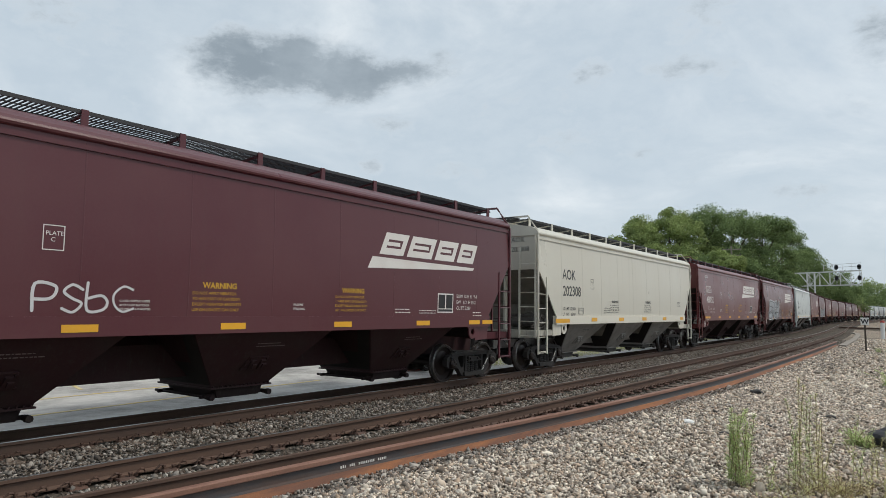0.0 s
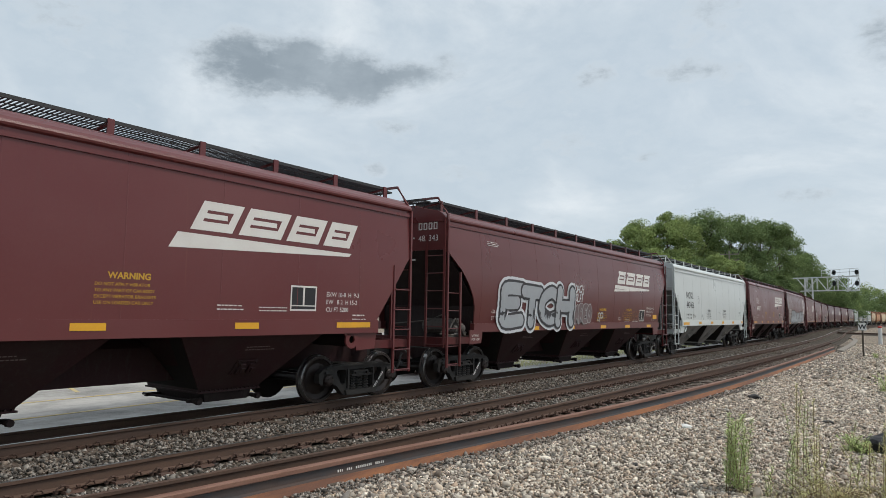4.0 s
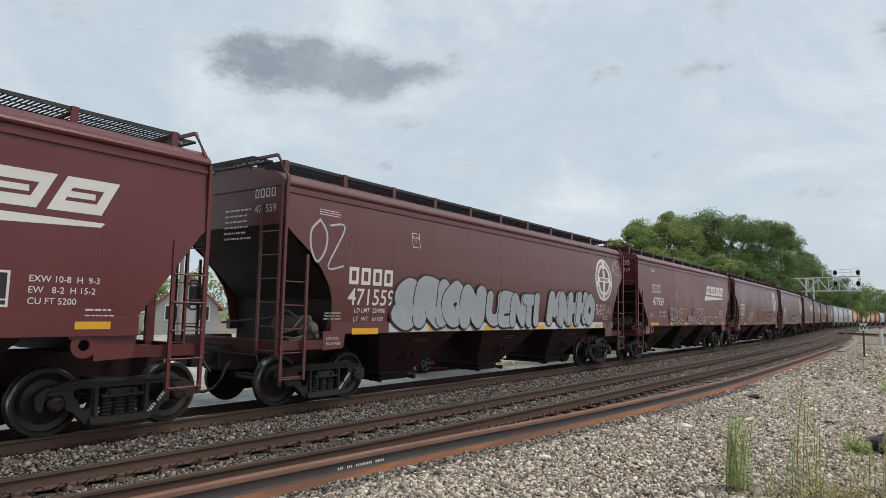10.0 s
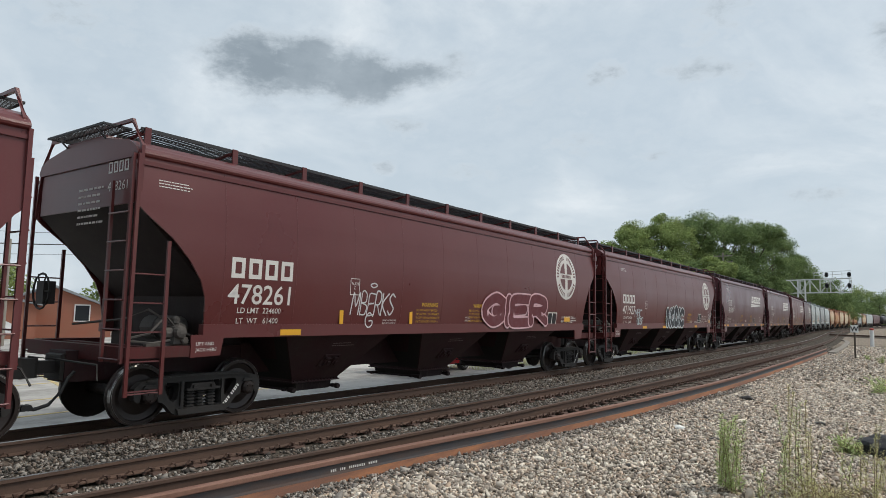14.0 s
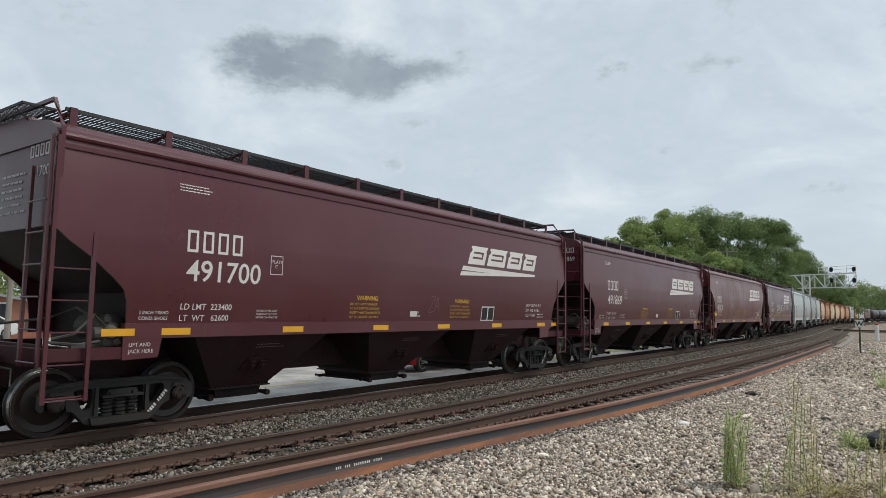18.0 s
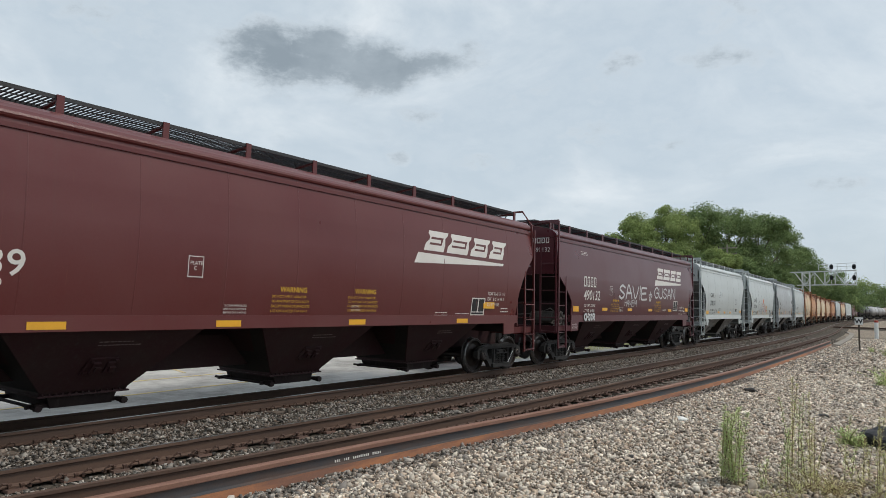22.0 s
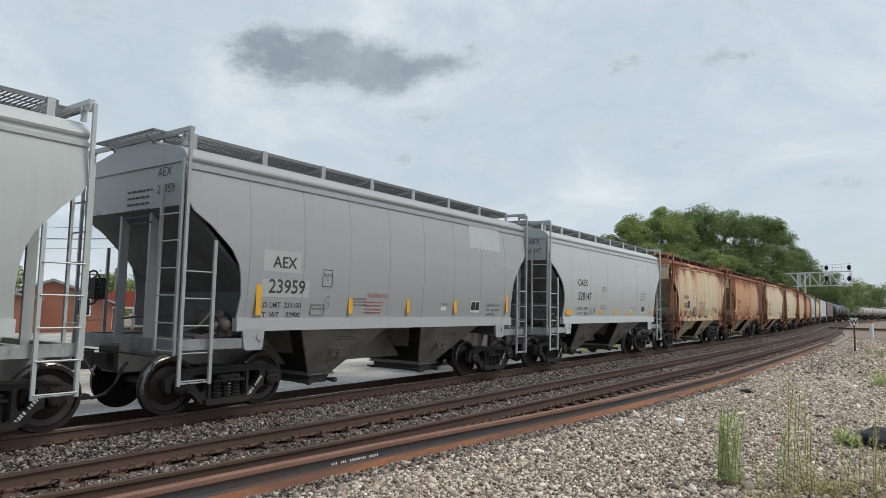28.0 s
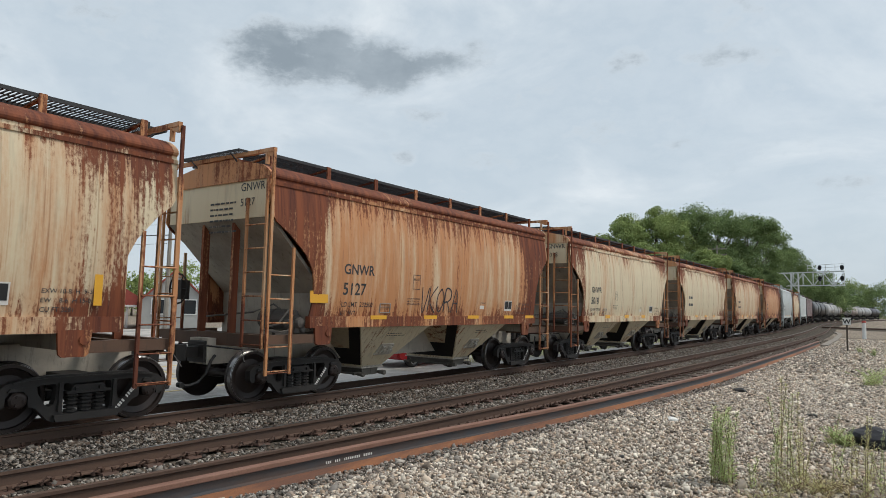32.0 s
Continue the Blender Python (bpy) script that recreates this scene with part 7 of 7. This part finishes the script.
# ------------------------------------------------------------ buildings and cars beyond the train
def mat_brick():
    k = Nodes("red_brick_wall")
    b = k.n("ShaderNodeTexBrick")
    k.put(b.inputs["Vector"], k.coords("Generated", (60, 60, 22)))
    b.inputs["Scale"].default_value = 1.0
    b.inputs["Color1"].default_value, b.inputs["Color2"].default_value, b.inputs["Mortar"].default_value = (0.40, 0.085, 0.045, 1), (0.31, 0.07, 0.04, 1), (0.34, 0.15, 0.1, 1)
    n = k.noise(k.coords("Object"), 0.8, 4)
    return k.surface(k.mix(k.ramp(n, 0.4, 0.7, 0, 0.3), b.outputs[0], (0.42, 0.12, 0.07)), 0.9)


BRICK = mat_brick()
ROOF_GREY = mat_plain("grey_metal_roof", (0.30, 0.32, 0.33), 0.6, vary=0.25)
ROOF_RED = mat_plain("red_shingle_roof", (0.33, 0.075, 0.055), 0.85, vary=0.3)
SIDING = mat_plain("grey_siding", (0.42, 0.42, 0.40), 0.7, vary=0.15)
GLASS = mat_plain("dark_window_glass", (0.03, 0.035, 0.04), 0.1, 0.0, vary=0.05, bump=0.0)


def gable_house(name, x, y, turn, w, d, wall_h, roof_h, wall, roof, label, openings=3):
    """A small building: walls with their gable, roof slopes, windows and a door."""
    h = tagged(empty(name, pose(x, y, -0.45, 0, 0, turn)), label, "building")
    bm = bmesh.new()
    prism(bm, [(-w / 2, 0), (w / 2, 0), (w / 2, wall_h), (0, wall_h + roof_h), (-w / 2, wall_h)], 0, d, "y")
    part("wall", bm, wall, h)
    for s in (-1, 1):
        bm = bmesh.new()
        e = 0.35
        k = roof_h / (w / 2)
        prism(bm, [(0, wall_h + roof_h + 0.02), (s * (w / 2 + e), wall_h - e * k + 0.02), (s * (w / 2 + e), wall_h - e * k + 0.18), (0, wall_h + roof_h + 0.2)], -0.3, d + 0.3, "y")
        part("roof", bm, roof, h)
    for i in range(openings):
        cx = -w / 2 + w * (i + 0.5) / openings
        win = part("window", box(bmesh.new(), cx - 0.5, cx + 0.5, -0.06, -0.005, 1.1, 2.3), WHITE_PAINT, h, "white framed window")
        part("pane", box(bmesh.new(), cx - 0.42, cx + 0.42, -0.075, -0.062, 1.18, 2.22), GLASS, win)


def build_buildings():
    x, y = polar(66.4, 52)
    gable_house("brick_building", x, y, -24, 7.4, 26, 2.0, 1.45, BRICK, ROOF_GREY, "low red brick building with grey gabled roof", 2)
    x, y = polar(72.5, 50)
    gable_house("brick_building", x, y, -20, 9.0, 22, 2.2, 0.9, BRICK, ROOF_GREY, "low red brick building with shallow grey roof", 2)
    x, y = polar(57.4, 54)
    gable_house("small_house", x, y, -30, 4.5, 9, 2.2, 2.2, SIDING, ROOF_RED, "small grey house with steep red roof", 2)
    # open shelter with a red roof on posts
    x, y = polar(61.6, 56)
    s = tagged(empty("shelter", pose(x, y, -0.45, 0, 0, -28)), "open shelter with a red roof on white posts", "shelter")
    bm = bmesh.new()
    prism(bm, [(-2.6, 1.75), (2.6, 1.75), (0.6, 3.0), (-0.6, 3.0)], 0, 4.2, "y")
    part("roof", bm, ROOF_RED, s)
    part("fascia", box(bmesh.new(), -2.65, 2.65, -0.06, 4.26, 1.62, 1.76), WHITE_PAINT, s)
    for px in (-2.3, -0.75, 0.75, 2.3):
        part("post", box(bmesh.new(), px - 0.09, px + 0.09, 0.1, 0.28, 0, 1.7), WHITE_PAINT, s)
    # utility poles and their cables
    for az, d, h in ((69.4, 40, 5.6), (62.2, 62, 5.0), (84, 40, 6.6), (58, 46, 7.4), (12.28, 104, 12.0)):
        x, y = polar(az, d)
        p = tagged(empty("utility_pole", pose(x, y, -0.5)), "grey wooden utility pole with crossarms", "pole")
        bm = bmesh.new()
        lathe(bm, [(0.16, 0), (0.11, h)], 8, "z")
        part("shaft", bm, WEATHERED, p)
        if h > 10:
            for z in (h - 0.5, h - 1.4):
                part("crossarm", box(bmesh.new(), -0.08, 0.08, -1.3, 1.3, z - 0.08, z + 0.08), WEATHERED, p)
                for yy in (-1.2, -0.5, 0.5, 1.2):
                    bm = bmesh.new()
                    lathe(bm, [(0.06, z + 0.08), (0.08, z + 0.16), (0.03, z + 0.3)], 6, "z", (0, yy, 0))
                    part("insulator", bm, GLASS, p)
    for dz, dy in ((0.0, 0.0), (-0.55, 0.3), (0.7, 0.6)):
        bm = bmesh.new()
        a, b = Vector((*polar(84, 40), 5.0 + dz)), Vector((*polar(58, 46), 6.0 + dz))
        pts = [a.lerp(b, i / 10) + Vector((0, dy, -0.5 * math.sin(math.pi * i / 10))) for i in range(11)]
        tube(bm, pts, 0.03 if dz == 0 else 0.012, 5)
        tagged(part("overhead_cable", bm, RUBBER), "black overhead cable beyond the train", "cable")


build_buildings()


def vehicle(x, y, turn, color, label, kind=0):
    """A parked car: body with cabin, glass, lamps, and wheels with rims."""
    v = tagged(empty("parked_car", pose(x, y, -0.33, 0, 0, turn)), label, "car", "parked cars")
    bm = bmesh.new()
    hi = 1.45 if kind == 0 else 1.75
    prof = [(-2.2, 0.30), (-2.25, 0.75), (-2.05, 0.92), (-1.1, 1.0), (-0.55, hi - 0.05), (0.9, hi), (1.75, 1.02), (2.2, 0.95), (2.25, 0.35), (1.9, 0.25), (-1.9, 0.25)]
    prism(bm, prof, -0.85, 0.85, "y")
    bmesh.ops.bevel(bm, geom=bm.edges[:], offset=0.06, segments=2, affect="EDGES")
    part("body", bm, CAR_GLOSS, v, "", None, color)
    for s in (-1, 1):
        bm = bmesh.new()
        prism(bm, [(-0.95, 1.02), (-0.5, hi - 0.14), (0.85, hi - 0.1), (1.5, 1.04)], s * 0.845, s * 0.862, "y")
        part("side_window", bm, GLASS, v)
    for wx in (-1.42, 1.42):
        for s in (-1, 1):
            bm = bmesh.new()
            lathe(bm, [(0.22, s * 0.70), (0.33, s * 0.70), (0.335, s * 0.86), (0.30, s * 0.89), (0.22, s * 0.88)], 20, "y", (wx, 0, 0.335))
            w = part("wheel", bm, RUBBER, v)
            bm = bmesh.new()
            for i in range(5):
                a = i * 1.2566
                c, q = math.cos(a), math.sin(a)
                tube(bm, [(wx + 0.03 * c, s * 0.893, 0.335 + 0.03 * q), (wx + 0.225 * c, s * 0.893, 0.335 + 0.225 * q)], 0.028, 4)
            pts = [(wx + 0.225 * math.cos(i * 0.3142), s * 0.892, 0.335 + 0.225 * math.sin(i * 0.3142)) for i in range(21)]
            tube(bm, pts, 0.018, 4)
            part("rim", bm, GALV, w, "silver spoked rim")
    for s in (-1, 1):
        part("headlight", box(bmesh.new(), -2.27, -2.2, s * 0.6 - 0.16, s * 0.6 + 0.16, 0.66, 0.80), GLASS, v)
        part("tail_light", box(bmesh.new(), 2.2, 2.275, s * 0.65 - 0.13, s * 0.65 + 0.13, 0.70, 0.90), ROOF_RED, v)


def mat_gloss():
    k = Nodes("car_gloss_paint")
    n = k.noise(k.coords("Object"), 3, 4)
    return k.surface(k.mix(k.ramp(n, 0.4, 0.8, 0, 0.15), k.info("Color"), (0.2, 0.18, 0.16)), 0.22)


CAR_GLOSS = mat_gloss()
vehicle(19.3, 14.6, 0, (0.36, 0.02, 0.025), "red parked car with silver spoked rims", 0)
vehicle(*polar(71.5, 46), 20, (0.65, 0.66, 0.66), "white parked car beside a brick building", 0)


def build_lot():
    # worn parking lines, a grassy verge and broken lumps along the lot
    for x0, y0, ln, turn in ((4.0, 13.6, 9.5, 4), (4.5, 15.8, 9, 3), (6, 19, 9, 2), (5, 23, 10, 2), (14, 17, 6, 75), (11, 17, 6, 75), (8, 17, 6, 75)):
        bm = bmesh.new()
        box(bm, 0, ln, -0.05, 0.05, 0, 0.006)
        tagged(part("lot_line", bm, YELLOW_LINE, None, "", pose(x0, y0, -0.328, 0, 0, turn)), "worn yellow line painted on asphalt", "marking", kind="structure")
    rnd = random.Random(8)
    bm = bmesh.new()
    for _ in range(9000):
        s, n = rnd.uniform(21, 75), rnd.uniform(2.6, 4.6)
        p = on_track(s, n, -0.34)[0]
        d = Vector((rnd.gauss(0, 0.5), rnd.gauss(0, 0.5), 1)).normalized() * rnd.uniform(0.08, 0.28)
        w = Vector((rnd.gauss(0, 1), rnd.gauss(0, 1), 0)).normalized() * 0.012
        bm.faces.new([bm.verts.new(v) for v in (p - w, p + w, p + d)])
    tagged(part("verge_grass", bm, LEAF_THIN), "rough yellow-green grass along the lot's edge", "grass", kind="stuff")
    for k, (s, n) in enumerate(((23.5, 3.4), (30, 3.6), (26, 3.2))):
        p = on_track(s, n, -0.26)[0]
        bm = bmesh.new()
        bmesh.ops.create_icosphere(bm, subdivisions=2, radius=0.3)
        for v in bm.verts:
            v.co *= 0.8 + 0.4 * noise.noise(v.co * 4 + Vector((k, 0, 0)))
            v.co.z *= 0.8
        tagged(part("boulder", bm, STONE, None, "", pose(p.x, p.y, p.z)), "pale limestone boulder at the lot's edge", "rock", "boulders along the lot")


build_lot()


# ------------------------------------------------------------ tank cars at the tail of the train
def tank_car(color, label):
    c = tagged(empty("tank_car"), label, "freight car", "cars of the train")
    hb, r = 7.6, 1.5
    bm = bmesh.new()
    lathe(bm, [(0.3, -hb), (0.9, -hb + 0.12), (1.35, -hb + 0.4), (r, -hb + 0.8), (r, hb - 0.8), (1.35, hb - 0.4), (0.9, hb - 0.12), (0.3, hb)], 28, "x", (0, 0, 2.75))
    part("tank", mesh_of(bm, "tank", True), PAINT, c, "", None, color)
    for x in (-4.5, -1.5, 1.5, 4.5):
        bm = bmesh.new()
        lathe(bm, [(r + 0.012, x - 0.05), (r + 0.012, x + 0.05)], 28, "x", (0, 0, 2.75), caps=False)
        part("tank_band", bm, PAINT, c, "", None, color)
    bm = bmesh.new()
    lathe(bm, [(0.5, 4.1), (0.5, 4.55), (0.45, 4.6)], 14, "z")
    part("dome", bm, PAINT, c, "", None, color)
    part("walkway", box(bmesh.new(), -1.3, 1.3, -0.9, 0.9, 4.22, 4.27), GRATE, c)
    for y in (-0.9, 0.9):
        bm = bmesh.new()
        tube(bm, [(-1.3, y, 4.25), (-1.3, y, 5.0), (1.3, y, 5.0), (1.3, y, 4.25)], 0.025, 4)
        part("handrail", bm, IRON, c)
        bm = bmesh.new()
        for x in (-0.25, 0.25):
            tube(bm, [(x, math.copysign(1.55, y), 1.0), (x, math.copysign(1.55, y), 3.2), (x, math.copysign(0.9, y), 4.25)], 0.025, 4)
        part("ladder", bm, IRON, c)
    bm = bmesh.new()
    for s in (-1, 1):
        box(bm, *sorted((s * (hb + 0.5), s * (hb - 2.6))), -0.3, 0.3, 0.75, 1.15)
        box(bm, *sorted((s * (hb + 0.3), s * (hb + 0.2))), -1.45, 1.45, 1.0, 1.2)
        box(bm, *sorted((s * (hb - 1.2), s * (hb - 1.7))), -1.2, 1.2, 1.1, 1.7)
    part("underframe", bm, IRON, c)
    for s in (-1, 1):
        t = part("truck", CACHE[("truck", "all")], IRON, c, "", pose(s * 6.2, 0, 0))
        for y in (-1.0, 1.0):
            part("side_frame", CACHE[("side_frame", "all")], IRON, t, "", pose(0, y, 0))
        for dx in (-0.89, 0.89):
            w = part("wheelset", CACHE[("wheelset", "all")], WHEEL, c, "", pose(s * 6.2 + dx, 0, 0.457))
            for y in (-1, 1):
                part("wheel", CACHE[("wheel", y)], WHEEL, w)
    return c


TANK_GREY, TANK_BLACK, TANK_TAN = (0.36, 0.35, 0.34), (0.03, 0.03, 0.033), (0.36, 0.28, 0.24)
for i, (col, label) in enumerate(((TANK_BLACK, "black tank car"), (TANK_BLACK, "black tank car"), (TANK_GREY, "grey tank car, dusty"), (TANK_GREY, "grey tank car, dusty"), (TANK_TAN, "tan tank car, dirty"),
                                  (TANK_GREY, "grey tank car, dusty"), (TANK_TAN, "tan tank car, dirty"), (TANK_GREY, "grey tank car, dusty"), (TANK_GREY, "grey tank car, dusty"), (TANK_BLACK, "black tank car"))):
    c = tank_car(col, label + " with a walkway dome")
    CARS.append((c, 425.5 + 8 + i * 17.0, None, 28 + i))


# ------------------------------------------------------------ drifting clouds
def mat_clouds():
    """Grey cumulus and thin veils over the even sky; clear elsewhere."""
    k = Nodes("drifting_clouds")
    c = k.n("ShaderNodeTexCoord")
    sep = k.n("ShaderNodeSeparateXYZ")
    norm = k.n("ShaderNodeVectorMath")
    norm.operation = "NORMALIZE"
    k.put(norm.inputs[0], c.outputs["Object"])
    k.put(sep.inputs[0], norm.outputs[0])
    az = k.math("MULTIPLY", k.math("ARCTAN2", sep.outputs[1], sep.outputs[0]), 57.2958)
    el = k.math("MULTIPLY", k.math("ARCSINE", sep.outputs[2]), 57.2958)
    vec = k.n("ShaderNodeCombineXYZ")
    k.put(vec.inputs[0], az), k.put(vec.inputs[1], k.math("MULTIPLY", el, 1.7))
    v = vec.outputs[0]
    edge = k.noise(v, 0.22, 8, 0.62)
    body = k.noise(v, 0.10, 6, 0.6)
    veil = k.noise(v, 0.045, 7, 0.58, 0.6)

    def blot(a0, e0, wa, we, gain=1.0):
        da = k.math("DIVIDE", k.math("SUBTRACT", az, a0), wa)
        de = k.math("DIVIDE", k.math("SUBTRACT", el, e0), we)
        d = k.math("ADD", k.math("MULTIPLY", da, da), k.math("MULTIPLY", de, de))
        return k.math("MULTIPLY", k.math("MAXIMUM", k.math("SUBTRACT", 1.0, d), -0.6), gain)

    blots = (blot(54.2, 20.4, 5.6, 3.2), blot(50.0, 20.4, 6.4, 3.3), blot(45.4, 19.8, 5.8, 3.0), blot(39.6, 20.3, 5.0, 1.7, 0.75), blot(36.6, 21.2, 2.6, 1.4, 0.5), blot(23.3, 20.0, 2.5, 1.6, 0.48),
             blot(30.0, 18.4, 1.7, 1.0, 0.45), blot(35.4, 12.2, 2.9, 1.1, 0.45), blot(41.2, 16.2, 3.2, 0.9, 0.5), blot(42.6, 12.3, 1.8, 1.0, 0.5), blot(14.1, 23.5, 4.2, 2.6, 0.45), blot(7.9, 9.4, 5.0, 0.8, 0.40),
             blot(2.0, 20.0, 2.4, 2.6, 0.5), blot(15.1, 19.8, 4.2, 1.5, 0.45), blot(27.5, 14.8, 4.0, 0.9, 0.36), blot(19.4, 13.3, 2.2, 0.7, 0.42), blot(68.4, 22.0, 6.0, 2.2, 0.4))
    m = blots[0]
    for b in blots[1:]:
        q = k.n("ShaderNodeMath")
        q.operation = "SMOOTH_MAX"
        k.put(q.inputs[0], m), k.put(q.inputs[1], b)
        q.inputs[2].default_value = 0.5
        m = q.outputs[0]
    rag = k.noise(v, 0.75, 6, 0.62, 0.4)
    dens = k.math("ADD", k.math("MULTIPLY", m, 0.85), k.math("MULTIPLY", k.math("SUBTRACT", edge, 0.5), 1.25))
    dens = k.math("ADD", dens, k.math("MULTIPLY", k.math("SUBTRACT", rag, 0.5), 0.5))
    dens = k.ramp(dens, 0.02, 0.74, 0, 1, True)
    inner = k.ramp(body, 0.35, 0.68)
    dark = k.mix(inner, (0.25, 0.305, 0.355), (0.40, 0.465, 0.52))
    # broad bright veils
    bright = k.ramp(veil, 0.42, 0.70, 0, 0.75, True)
    fine = k.ramp(k.noise(v, 0.30, 6, 0.6), 0.42, 0.75, 0, 0.22)
    glow = k.mix(k.ramp(fine, 0, 0.22), (0.86, 0.91, 0.945), (0.70, 0.78, 0.84))
    col = k.mix(dens, glow, dark)
    alpha = k.math("MAXIMUM", k.math("MULTIPLY", dens, 0.88), k.math("ADD", bright, fine, True))
    e, t, mx = k.n("ShaderNodeEmission"), k.n("ShaderNodeBsdfTransparent"), k.n("ShaderNodeMixShader")
    k.put(e.inputs[0], col), k.put(mx.inputs[0], alpha), k.put(mx.inputs[1], t.outputs[0]), k.put(mx.inputs[2], e.outputs[0])
    k.put(k.out.inputs[0], mx.outputs[0])
    return k.mat


def build_clouds():
    bm = bmesh.new()
    rows = []
    for e in range(0, 56, 5):
        el = radians(e + 1.0)
        rows.append([bm.verts.new((2400 * math.cos(radians(a)) * math.cos(el), 2400 * math.sin(radians(a)) * math.cos(el), 2400 * math.sin(el))) for a in range(-40, 116, 4)])
    for a, b in zip(rows, rows[1:]):
        for j in range(len(a) - 1):
            bm.faces.new((a[j], a[j + 1], b[j + 1], b[j]))
    ob = new("cloud_layer", mesh_of(bm, "cloud_layer", True))
    ob.data.materials.append(mat_clouds())
    return tagged(ob, "grey cumulus clouds drifting over a pale overcast sky", "sky", kind="structure")


CLOUDS = build_clouds()


# ------------------------------------------------------------ what moves
def motions():
    seconds = list(range(33))
    for car, start, shape, i in CARS:
        rows = []
        for t in seconds:
            p, h = on_track(start - travelled(t))
            rows.append((t, Matrix.Translation(p) @ Matrix.Rotation(h, 4, "Z")))
        walk(car, rows)
    # the clouds drift slowly to the right
    walk(CLOUDS, [(t, pose(0, 0, 0, 0.012 * t, -0.012 * t, -0.122 * t)) for t in range(0, 33, 4)])
    spin = [i / 15 for i in range(481)]
    near = {c[0] for c in CARS[:21]}
    for car, ws, x in WHEELSETS:
        if car in near:
            walk(ws, [(t, Matrix.Translation((x, 0, 0.457)) @ Matrix.Rotation(-travelled(t) / 0.457, 4, "Y")) for t in spin])


motions()
